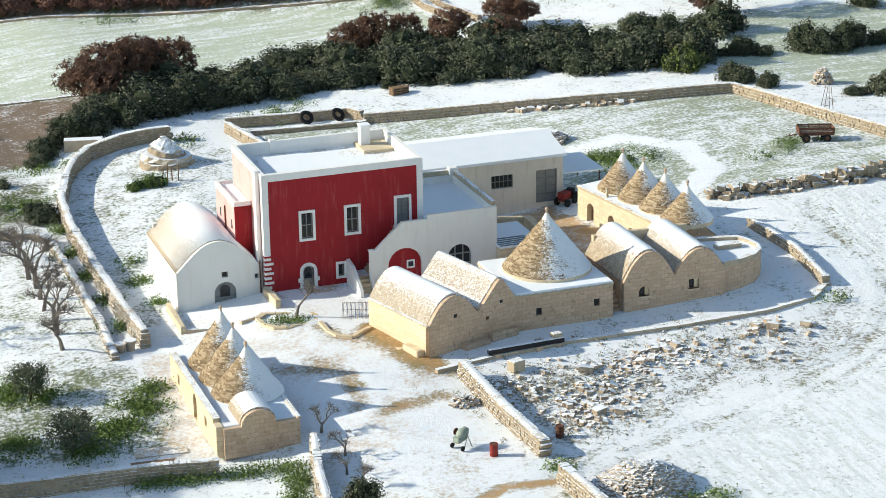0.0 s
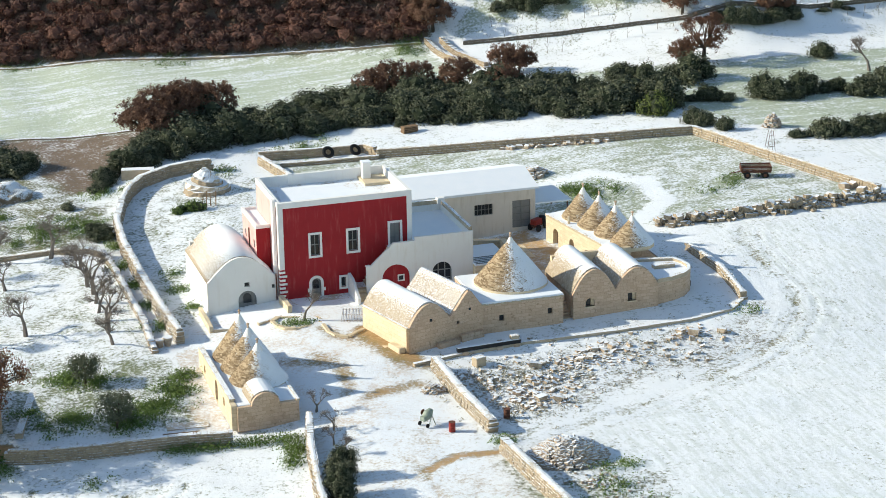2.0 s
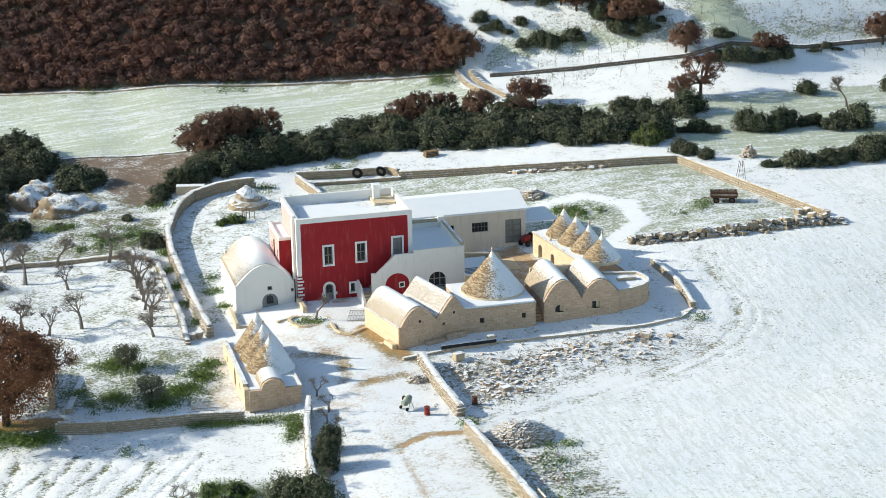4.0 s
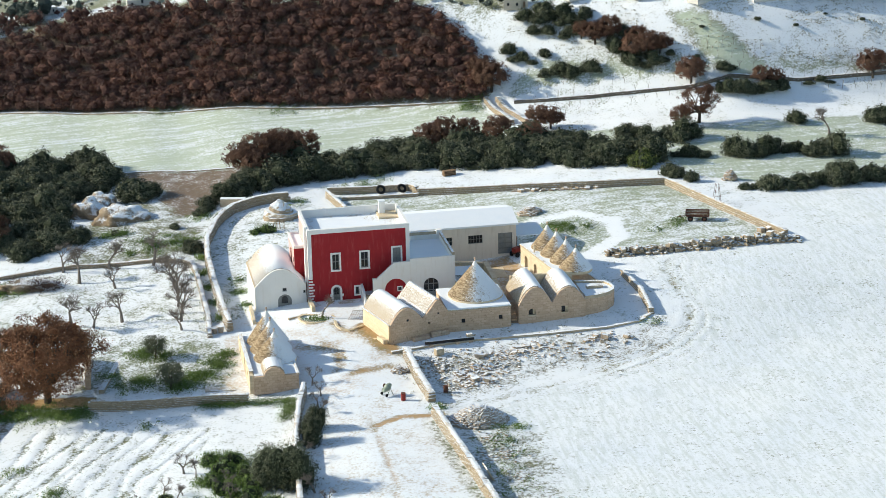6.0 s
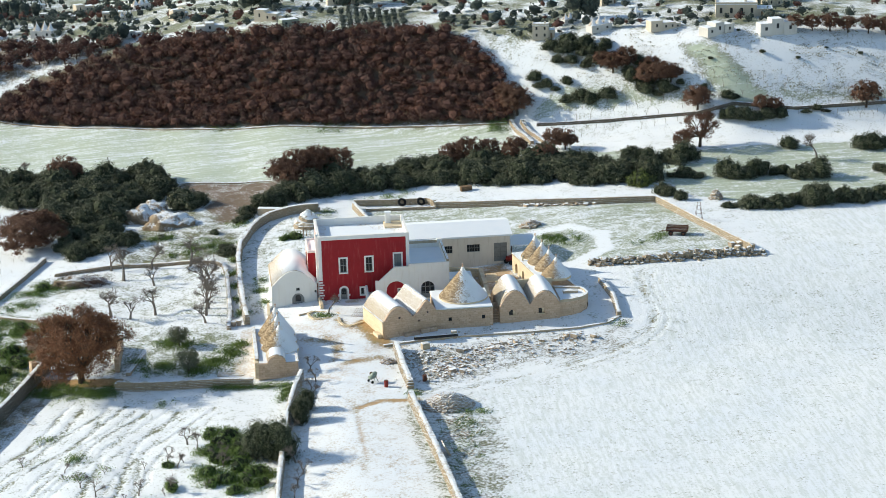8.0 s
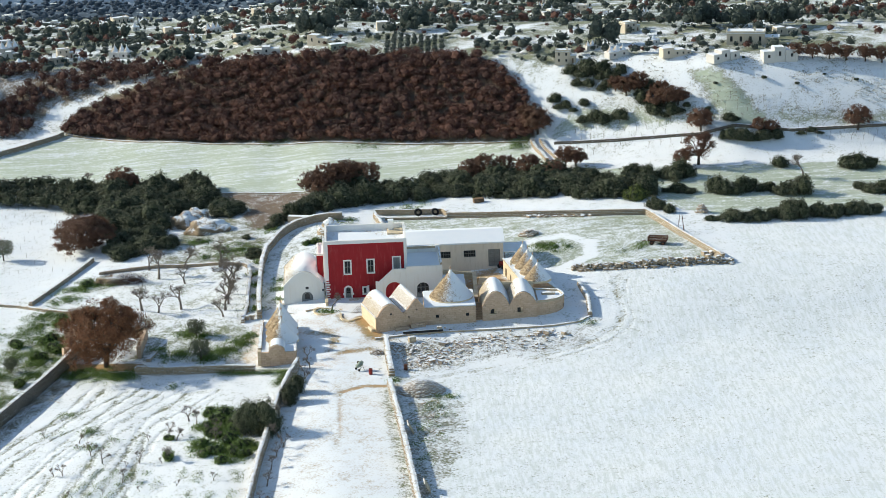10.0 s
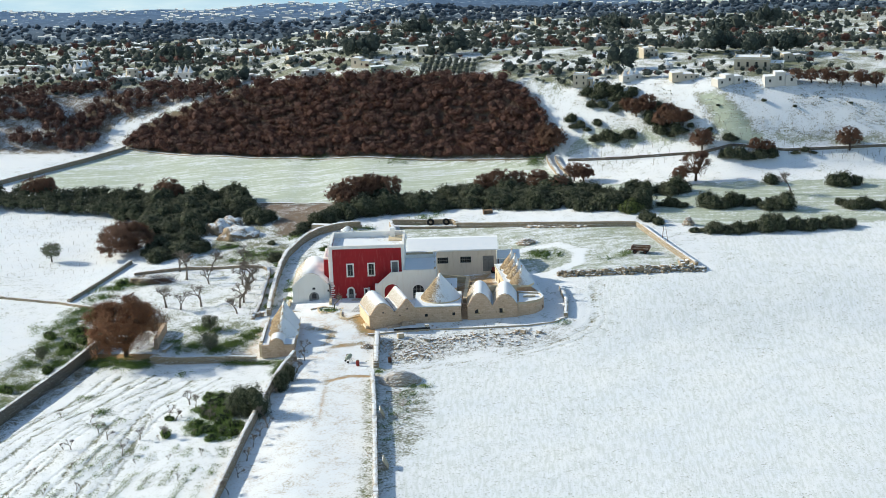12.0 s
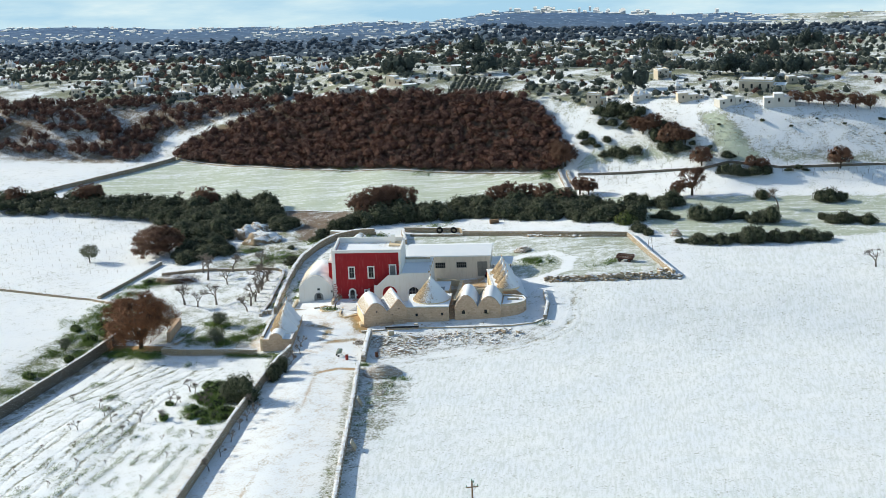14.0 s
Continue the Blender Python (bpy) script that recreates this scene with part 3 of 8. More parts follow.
    # strips of bare earth beside the walls and the worn wheel tracks
    lay(near_line(x, y, [(7, -17), (5.4, -9.6)], 0.8, 0.8), 0.20, mud=1.0)
    for bare_line in ([(2, -7.9), (2.4, -10.2), (4.2, -11.8), (5.4, -15), (6.3, -18.1), (9.5, -18.8)], [(-3.1, -13.4), (0.3, -15.8), (1.3, -18.6)], [(-0.2, -13.5), (1.3, -16.9), (0.3, -21.8)], [(1.8, -23), (6, -21.9), (8.6, -24.2)]):
        lay(near_line(x, y, bare_line, 0.25, 0.8) * (0.7 + 0.3 * wavy(x, y, 0.9)), 0.36, mud=1.0)
    lay(near_line(x, y, [(-9.8, -7.8), (-10.7, -22.5)], 1.0, 1.2), 0.56, mud=1.0)
    lay(near_line(x, y, [(1.9, -38.5), (5, -36.5), (9.2, -37.1)], 0.25, 0.6), 0.36, mud=1.0)
    lay(near_line(x, y, [(8.4, -39.8), (9.6, -62), (10.6, -106.1)], 0.6, 1.4), 0.54)
    ring = [(9.2, -37.7), (16.4, -34.1), (27.4, -29.1), (31.3, -27.1), (35.5, -24.7), (39.1, -22), (42.3, -18.3), (43.5, -15), (43.6, -11.3), (43.3, -7.3), (43.8, -2.7), (45, -0.3)]
    rut = np.zeros_like(x)
    for k, deep in ((-1.9, 0.25), (-0.7, 0.35), (0.0, 0.7), (0.6, 0.3), (1.6, 0.5), (2.9, 0.3), (4.3, 0.2)):
        trail = near_line(x, y, [(a + k * 0.8, b - k * 0.75) for a, b in ring], 0.12, 0.5)
        rut = np.maximum(rut, trail * deep * (0.42 + 0.2 * wavy(x, y, 0.3, k)))
        lay(trail * deep * (0.7 + 0.3 * wavy(x, y, 0.5, k)), 0.38, mud=0.45, furrow=0.8)
    lay(near_line(x, y, [(28.8, 20.1), (38.2, 22.8), (42.2, 17.5), (41.6, 10.5), (37, 5.9), (32.2, 4.8)], 0.6, 0.9), 0.82)
    lay(near_line(x, y, [(1.4, -34.5), (1.6, -52), (-0.9, -75.8), (-5.1, -139.3)], 0.1, 0.35) * np.clip(0.5 + wavy(x, y, 0.13), 0, 1), 0.5, mud=1.0)
    first = [(-33.3, -26.3), (-35.4, -33.2), (-37.9, -37.5), (-40.8, -41.5), (-46.5, -50), (-56, -72), (-66, -100)]
    last = [(-14, -33), (-18.5, -38), (-21.5, -43), (-23, -49), (-23.6, -56), (-25.5, -74), (-29, -100)]
    for k in np.arange(0, 1.001, 0.071):
        wob = 1.1 * math.sin(k * 37)
        curve = [(a + (c - a) * k + wob * math.sin(i * 1.3 + k * 9), b + (d - b) * k + 0.9 * math.sin(i * 2.1 + k * 23)) for i, ((a, b), (c, d)) in enumerate(zip(first, last))]
        trail = near_line(x + 0.3 * wavy(x, y, 0.5, k * 9), y, curve, 0.1, 0.42)
        rut = np.maximum(rut, trail * (0.4 + 0.3 * wavy(x, y, 0.21, k * 17)))
        lay(trail * np.clip(0.55 + 0.6 * wavy(x, y, 0.17, k * 11), 0.1, 1), 0.42, scrub=0.3)
    lay(near_line(x, y, [(-38.5, -17), (-33, -18.6), (-27.6, -19.8)], 0.8, 1.0), 0.18, mud=1.0)
    lay(near_line(x, y, [(-37, -20.6), (-33, -21.8), (-28, -23)], 0.7, 0.9) * (0.75 + 0.25 * wavy(x, y, 0.8)), 0.2, crop=1.0)
    lay(near_line(x, y, [(-37.6, -22), (-44, -38), (-52, -62), (-62, -96)], 1.0, 2.2) * (0.6 + 0.4 * wavy(x, y, 0.6)), 0.40, scrub=0.8)
    z = land(x, y) + 0.05 * np.sin(x * 0.31 + 1) * np.cos(y * 0.27) * s01((120 - np.abs(y)) / 40) + 0.02 * np.sin(x * 1.3 + 2 * np.sin(y * 0.4)) * np.cos(y * 1.1 + np.sin(x * 0.5)) * (1 - big_field)
    z = z - 0.045 * rut
    n, w = len(xs), len(ys)
    idx = np.arange(n * w).reshape(w, n)
    quads = np.stack([idx[:-1, :-1], idx[:-1, 1:], idx[1:, 1:], idx[1:, :-1]], -1).reshape(-1, 4)
    me = bpy.data.meshes.new("ground")
    me.vertices.add(len(x))
    me.vertices.foreach_set("co", np.stack([x, y, z], -1).ravel())
    me.loops.add(quads.size)
    me.loops.foreach_set("vertex_index", quads.ravel())
    me.polygons.add(len(quads))
    me.polygons.foreach_set("loop_start", np.arange(len(quads)) * 4)
    me.polygons.foreach_set("loop_total", np.full(len(quads), 4))
    me.polygons.foreach_set("use_smooth", np.ones(len(quads), bool))
    me.update()
    for name, cols in (("cover", (snow, rut, furrow)), ("kind", (mud, crop, scrub))):
        at = me.attributes.new(name, "FLOAT_COLOR", "POINT")
        at.data.foreach_set("color", np.stack([*np.clip(cols, 0, 1), np.ones_like(x)], -1).ravel())
    me.materials.append(GROUND)
    return tagged(new("ground", me), "snow-dusted farmland with grass, mud and furrows", "ground", kind="structure")


build_ground()


# ---- the red house ----
def leaf_window(parent, place, a0, a1, b0, b1, d=0.18, leaf=DARKGLASS, frame_m=SHUTTER, arched=False, name="window", label="", bars=1, rails=1, w=0.07):
    """A window as a part: pane with frame, mullions and rails before it."""
    win = part(name, arch_plate(bmesh.new(), place, a0, a1, b0, b1, d, arched), leaf, parent, label)
    bm = bmesh.new()

    def bar(u0, u1, v0, v1):
        p = [place(u, v, dd) for u in (u0, u1) for v in (v0, v1) for dd in (d - 0.06, d - 0.005)]
        vs = [bm.verts.new(q) for q in p]
        for q in ((0, 1, 3, 2), (4, 6, 7, 5), (0, 4, 5, 1), (2, 3, 7, 6), (0, 2, 6, 4), (1, 5, 7, 3)):
            bm.faces.new([vs[i] for i in q])

    top = b1 - (min((a1 - a0) / 2, (b1 - b0) * 0.6) * 0.35 if arched else 0)
    bar(a0, a0 + w, b0, top)
    bar(a1 - w, a1, b0, top)
    bar(a0 + w, a1 - w, b0, b0 + w)
    if not arched:
        bar(a0 + w, a1 - w, b1 - w, b1)
    for i in range(bars):
        u = a0 + (a1 - a0) * (i + 1) / (bars + 1)
        bar(u - w / 2, u + w / 2, b0 + w, b1 - w)
    for i in range(rails):
        v = b0 + (b1 - b0) * (i + 1) / (rails + 1)
        for k in range(bars + 1):
            u0 = a0 + (a1 - a0) * k / (bars + 1) + w / 2
            u1 = a0 + (a1 - a0) * (k + 1) / (bars + 1) - w / 2
            bar(u0, u1, v - w / 2, v + w / 2)
    part("frame", bm, frame_m, win)
    return win


def red_house():
    h = thing("red_house", "tall red plastered farmhouse with white corner bands and snowy flat roof", "house")
    W, D, H, zb = 12.33, 8.7, 9.15, -0.9
    P = front(0)
    holes = [(2.87, 3.74, 3.93, 5.9, False), (6.38, 7.27, 3.98, 5.94, False), (10.29, 11.25, 4.12, 6.2, False), (2.86, 3.72, -0.4, 1.78, True), (5.6, 6.05, 0.65, 1.6, False)]
    bm = holed(bmesh.new(), P, 0.42, 11.92, zb, 8.62, holes, 0.22)
    part("facade", bm, RED, h, "deep red plaster washed paler in streaks")
    # white bands, one brick proud of the red
    part("corner_band", boxed(-0.06, 0.42, -0.07, 0.4, 2.9, 8.62), TRIM, h)
    part("corner_band", boxed(11.92, W + 0.06, -0.07, 0.4, zb, 8.62), TRIM, h)
    part("cornice", boxed(-0.06, W + 0.06, -0.07, 0.32, 8.62, H), TRIM, h)
    part("corner_wall", boxed(-0.02, 0.42, 0.0, 0.4, zb, 2.9), RED, h)
    for i in range(9):
        z = -0.42 + i * 0.37
        part("quoin", boxed(-0.07, 0.62 if i % 2 else 0.45, -0.06, 0.2, z, z + 0.2, 0.015), TRIM, h)
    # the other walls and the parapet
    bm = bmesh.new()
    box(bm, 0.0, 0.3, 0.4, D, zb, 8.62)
    part("side_wall", bm, RED_LIT, h, "red plaster painted pink as the sun lights it")
    part("side_wall", boxed(W - 0.3, W, 0.4, D, zb, 8.62), TRIM, h)
    part("back_wall", boxed(0.3, W - 0.3, D - 0.3, D, zb, 8.62), TRIM, h)
    part("parapet", boxed(-0.04, 0.28, 0.32, D, 8.62, H), TRIM, h)
    part("parapet", boxed(W - 0.28, W + 0.04, 0.32, D, 8.62, H), TRIM, h)
    part("parapet", boxed(0.28, W - 0.28, D - 0.3, D, 8.62, H), TRIM, h)
    part("parapet_post", boxed(2.9, 3.35, D - 0.42, D + 0.05, 8.3, H + 0.12, 0.02), TRIM, h)
    part("pilaster", boxed(-0.34, -0.04, 0.75, 1.35, zb, H + 0.1, 0.02), TRIM, h)
    part("roof", boxed(0.3, W - 0.3, 0.4, D - 0.3, 7.9, 8.15), COPING, h, "flat roof of pale stone under melting snow")
    bm = bmesh.new()
    prism(bm, [(0.75, 0.5), (11.0, 0.5), (9.1, 4.5), (8.0, 4.7), (7.6, 7.1), (5.4, 7.2), (5.2, 7.5), (1.6, 7.55)], 8.14, 8.26)
    bmesh.ops.bevel(bm, geom=[e for e in bm.edges if e.verts[0].co.z > 8.2 and e.verts[1].co.z > 8.2], offset=0.06, segments=2, affect="EDGES")
    part("roof_snow", bm, SNOW_M, h, "even blanket of snow")
    part("roof_step", boxed(9.6, 12.0, 5.6, 8.3, 8.14, 8.42, 0.02), LIME_PALE, h)
    bm = boxed(9.85, 10.6, 7.2, 7.9, 8.1, 9.9, 0.02)
    ch = part("chimney", bm, TRIM, h)
    part("cap", boxed(9.78, 10.67, 7.13, 7.97, 9.9, 10.0, 0.02), SNOW_M, ch)
    # openings
    for a0, a1, b0, b1 in ((2.87, 3.74, 3.93, 5.9), (6.38, 7.27, 3.98, 5.94)):
        part("window_surround", surround(bmesh.new(), P, a0, a1, b0, b1, 0.2, 0.08), TRIM, h)
        leaf_window(h, P, a0, a1, b0, b1, label="tall window with dark shutters", bars=1, rails=1)
    part("window_surround", surround(bmesh.new(), P, 10.29, 11.25, 4.12, 6.2, 0.2, 0.08), TRIM, h)
    leaf_window(h, P, 10.29, 11.25, 4.12, 6.2, leaf=SHUTTER, frame_m=METAL, label="tall grey-framed glass door", bars=1, rails=2)
    part("door_surround", surround(bmesh.new(), P, 2.86, 3.72, -0.4, 1.78, 0.24, 0.08, True), TRIM, h)
    for u in (2.5, 3.93):
        part("surround_block", boxed(u - 0.02, u + 0.2, -0.1, 0.0, 0.55, 0.85), TRIM, h)
    leaf_window(h, P, 2.86, 3.72, -0.4, 1.78, leaf=SHUTTER, frame_m=METAL, arched=True, name="door", label="arched grey door with a glazed top", bars=1, rails=2)
    part("fanlight", arch_plate(bmesh.new(), P, 3.0, 3.58, 0.75, 1.6, 0.12), DARKGLASS, h)
    part("window_surround", surround(bmesh.new(), P, 5.6, 6.05, 0.65, 1.6, 0.18, 0.08), TRIM, h)
    leaf_window(h, P, 5.6, 6.05, 0.65, 1.6, label="small dark window", bars=0, rails=0)
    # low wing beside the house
    # low wing wall in the pink, sunlit copy of the red
    wing = part("wing_wall", boxed(-1.3, -0.02, 3.45, 9.2, zb, 5.9), RED_LIT, h, "red plaster painted pink as the sun lights it")
    part("wing_front", boxed(-1.32, -0.02, 3.40, 3.45, zb, 5.9), RED, wing)
    for x0, x1, y0, y1 in ((-1.36, -1.1, 3.36, 9.25), (-1.1, -0.02, 3.36, 3.6), (-1.1, -0.02, 9.0, 9.25)):
        part("wing_coping", boxed(x0, x1, y0, y1, 5.9, 6.25, 0.02), TRIM, wing)
    part("wing_snow", boxed(-1.1, -0.02, 3.6, 9.0, 5.85, 6.02), SNOW_M, wing)
    for y in (4.3, 7.7):
        part("slot", boxed(-1.33, -1.29, y, y + 0.28, 3.9, 4.6), DARKGLASS, wing)
    part("downpipe", tube(bmesh.new(), (-1.38, 6.2, -0.3), (-1.38, 6.2, 5.2), 0.06, 0.06), RUST, wing)
    return h


red_house()


def vault_house():
    h = thing("vaulted_house", "whitewashed house under a snowy barrel vault, beside the red house", "house", pose(0.0, 1.0, -0.1))
    x0, x1, y0, y1, zb, ze, zt = -6.55, -0.36, -0.5, 9.6, -1.4, 2.35, 4.45
    P = front(y0)
    holes = [(-3.82, -2.15, -0.95, 1.25, True), (-3.22, -2.72, 1.6, 2.05, False), (-0.72, -0.42, 1.2, 1.6, False)]
    part("front_wall", holed(bmesh.new(), P, x0, x1, zb, ze, holes, 0.3), WHITE, h)
    g = bmesh.new()
    curve = vault_arc(x0, x1, ze, zt, 24, 0.62)
    extrude_profile(g, curve, y0, y0 + 0.35)
    part("gable", g, WHITE, h)
    part("side_wall", boxed(x0, x0 + 0.4, y0 + 0.35, y1, zb, ze), WHITE, h)
    part("side_wall", boxed(x1 - 0.4, x1, y0 + 0.35, y1, zb, ze), WHITE, h)
    part("back_wall", boxed(x0 + 0.4, x1 - 0.4, y1 - 0.4, y1, zb, 3.2), WHITE, h)
    part("roof", extrude_profile(bmesh.new(), shell(vault_arc(x0 - 0.03, x1 + 0.03, ze + 0.02, zt + 0.12, 28, 0.62), 0.12), y0 + 0.3, y1), VAULT, h, "stone barrel vault under snow", True)
    leaf_window(h, P, -3.82, -2.15, -0.95, 1.25, leaf=SHUTTER, frame_m=METAL, arched=True, name="door", label="wide arched door, grey below and glazed above", bars=3, rails=1)
    part("fanlight", arch_plate(bmesh.new(), P, -3.35, -2.62, 0.1, 1.0, 0.1), DARKGLASS, h)
    leaf_window(h, P, -3.22, -2.72, 1.6, 2.05, d=0.2, bars=0, rails=0)
    leaf_window(h, P, -0.72, -0.42, 1.2, 1.6, d=0.2, bars=0, rails=0)
    part("downpipe", tube(bmesh.new(), (-0.3, -0.56, -0.6), (-0.3, -0.56, 2.6), 0.05, 0.05), RUST, h)
    return h


vault_house()


def annex():
    h = thing("white_annex", "whitewashed annex with an arched porch, a terrace and an outside stair", "house")
    y0, x1, zt, zb = -1.85, 17.6, 5.2, -0.9
    P = front(y0)
    holes = [(8.95, 11.6, -0.4, 2.85, True), (13.68, 15.55, 0.2, 2.6, True)]
    part("front_wall", holed(bmesh.new(), P, 7.45, x1, zb, 2.9, holes, 0.35), WHITE, h)
    # the upper part follows the stair's slope
    bm = bmesh.new()
    outline = [(7.9, 2.9), (10.1, 4.88), (12.1, 4.88), (12.1, zt), (x1, zt), (x1, 2.9)]
    extrude_profile(bm, outline, y0, y0 + 0.3)
    part("upper_wall", bm, WHITE, h)
    part("side_wall", boxed(x1 - 0.35, x1, y0 + 0.35, 7.4, zb, 5.2), WHITE, h)
    part("back_wall", boxed(12.4, x1 - 0.35, 7.1, 7.4, zb, 5.2), WHITE, h)
    part("parapet", boxed(x1 - 0.3, x1 + 0.02, y0 + 0.3, 7.45, 5.2, 5.55, 0.02), COPING, h)
    part("parapet", boxed(12.4, x1 - 0.3, 7.15, 7.45, 5.2, 5.6, 0.02), COPING, h)
    part("parapet_post", boxed(x1 - 0.65, x1 + 0.06, 6.9, 7.5, 5.2, 5.8, 0.02), TRIM, h)
    part("terrace", boxed(12.35, x1 - 0.3, y0 + 0.3, 7.15, 4.45, 4.62), SNOW_M, h, "terrace floor under smooth snow")
    part("landing", boxed(10.0, 12.36, y0 + 0.3, -0.02, 4.0, 4.12), SNOW_M, h)
    porch = part("porch_door", arch_plate(bmesh.new(), P, 8.95, 11.6, -0.4, 2.85, 0.3), RED, h, "red plastered wall inside the arch")
    part("porch_window_frame", surround(bmesh.new(), front(y0 + 0.3), 10.6, 11.0, 1.25, 1.65, 0.12, 0.05), TRIM, porch)
    part("porch_window", boxed(10.6, 11.0, y0 + 0.27, y0 + 0.3, 1.25, 1.65), DARKGLASS, porch)
    leaf_window(h, P, 13.68, 15.55, 0.2, 2.6, d=0.25, arched=True, frame_m=SHUTTER, label="wide arched glazed door with grey bars", bars=2, rails=2, w=0.09)
    part("wall_panel", boxed(13.78, 15.45, y0 + 0.16, y0 + 0.19, 0.2, 0.85), SHUTTER, h)
    # the stair climbs toward the house, turns on a landing and goes on behind the sloping wall
    n = 6
    for i in range(n):
        y = -3.45 + i * 0.31
        part("step", boxed(6.5, 7.42, y, -1.55, -0.7 + i * 0.25, -0.7 + (i + 1) * 0.25, 0.015), LIME_PALE, h)
    part("stair_landing", boxed(6.5, 7.6, -1.55, -0.09, -0.7, 0.95), COPING, h)
    for i in range(13):
        x = 7.6 + i * 0.19
        part("step", boxed(x, 10.1, y0 + 0.32, -0.1, 0.95 + i * 0.235, 0.95 + (i + 1) * 0.235), LIME, h)

    def slope_wall(x0, x1, prof):
        bm = bmesh.new()
        a = [bm.verts.new((x0, y, z)) for y, z in prof]
        b = [bm.verts.new((x1, y, z)) for y, z in prof]
        bm.faces.new(a)
        bm.faces.new(b[::-1])
        for i in range(len(a)):
            j = (i + 1) % len(a)
            bm.faces.new((a[i], a[j], b[j], b[i]))
        return bm

    part("stair_wall", slope_wall(6.22, 6.48, [(-3.5, -0.7), (-3.5, 0.55), (-1.5, 1.75), (-0.09, 1.95), (-0.09, -0.7)]), TRIM, h)
    part("stair_wall", slope_wall(7.44, 7.62, [(-3.4, -0.7), (-3.4, -0.15), (y0, 1.2), (y0, -0.7)]), TRIM, h)
    part("stair_wall", boxed(7.46, 7.9, y0, y0 + 0.3, 2.9, 3.0), TRIM, h)
    return h


annex()


def shed():
    h = thing("long_shed", "long cream-plastered farm shed with a snow-covered roof", "shed", pose(-0.4, 1.8, 0.1))
    x0, x1, y0, y1, zb, ze, zr = 12.9, 28.1, 7.9, 15.6, -0.4, 4.8, 5.75
    P = front(y0)
    holes = [(25.75, 27.6, 1.0, 3.75, False), (21.9, 23.75, 2.6, 3.7, False), (18.0, 19.85, 2.55, 3.65, False)]
    part("front_wall", holed(bmesh.new(), P, x0, x1, zb, ze, holes, 0.25), SHED, h)
    part("end_wall", extrude_profile(bmesh.new(), [(x1 - 0.3, zb), (x1 - 0.3, ze), (x1, ze), (x1, zb)], y0 + 0.25, y1), SHED, h)
    bm = bmesh.new()
    pts = [(x1 - 0.25, y0, ze), (x1 - 0.25, (y0 + y1) / 2, zr), (x1 - 0.25, y1, ze), (x1, y0, ze), (x1, (y0 + y1) / 2, zr), (x1, y1, ze)]
    vs = [bm.verts.new(p) for p in pts]
    for q in ((0, 1, 2), (3, 5, 4), (0, 3, 4, 1), (1, 4, 5, 2), (0, 2, 5, 3)):
        bm.faces.new([vs[i] for i in q])
    part("gable", bm, SHED, h)
    part("back_wall", boxed(x0, x1 - 0.3, y1 - 0.25, y1, zb, ze), SHED, h)
    bm = bmesh.new()
    ym = (y0 + y1) / 2
    prof = [(y0 - 0.3, ze), (ym, zr), (y1 + 0.3, ze), (y1 + 0.3, ze + 0.22), (ym, zr + 0.24), (y0 - 0.3, ze + 0.22)]
    a = [bm.verts.new((x0 - 0.2, y, z)) for y, z in prof]
    b = [bm.verts.new((x1 + 0.25, y, z)) for y, z in prof]
    bm.faces.new(a)
    bm.faces.new(b[::-1])
    for i in range(6):
        bm.faces.new((a[i], a[(i + 1) % 6], b[(i + 1) % 6], b[i]))
    part("roof", bm, SNOW_M, h, "low roof under a thick even sheet of snow")
    for a0, a1, b0, b1 in ((21.9, 23.75, 2.6, 3.7), (18.0, 19.85, 2.55, 3.65)):
        leaf_window(h, P, a0, a1, b0, b1, frame_m=METAL, label="dark barred window", bars=4, rails=1, w=0.05)
    leaf_window(h, P, 25.75, 27.6, 1.0, 3.75, leaf=SHUTTER, frame_m=METAL, name="door", label="grey metal double door", bars=1, rails=3, w=0.08)
    return h


shed()


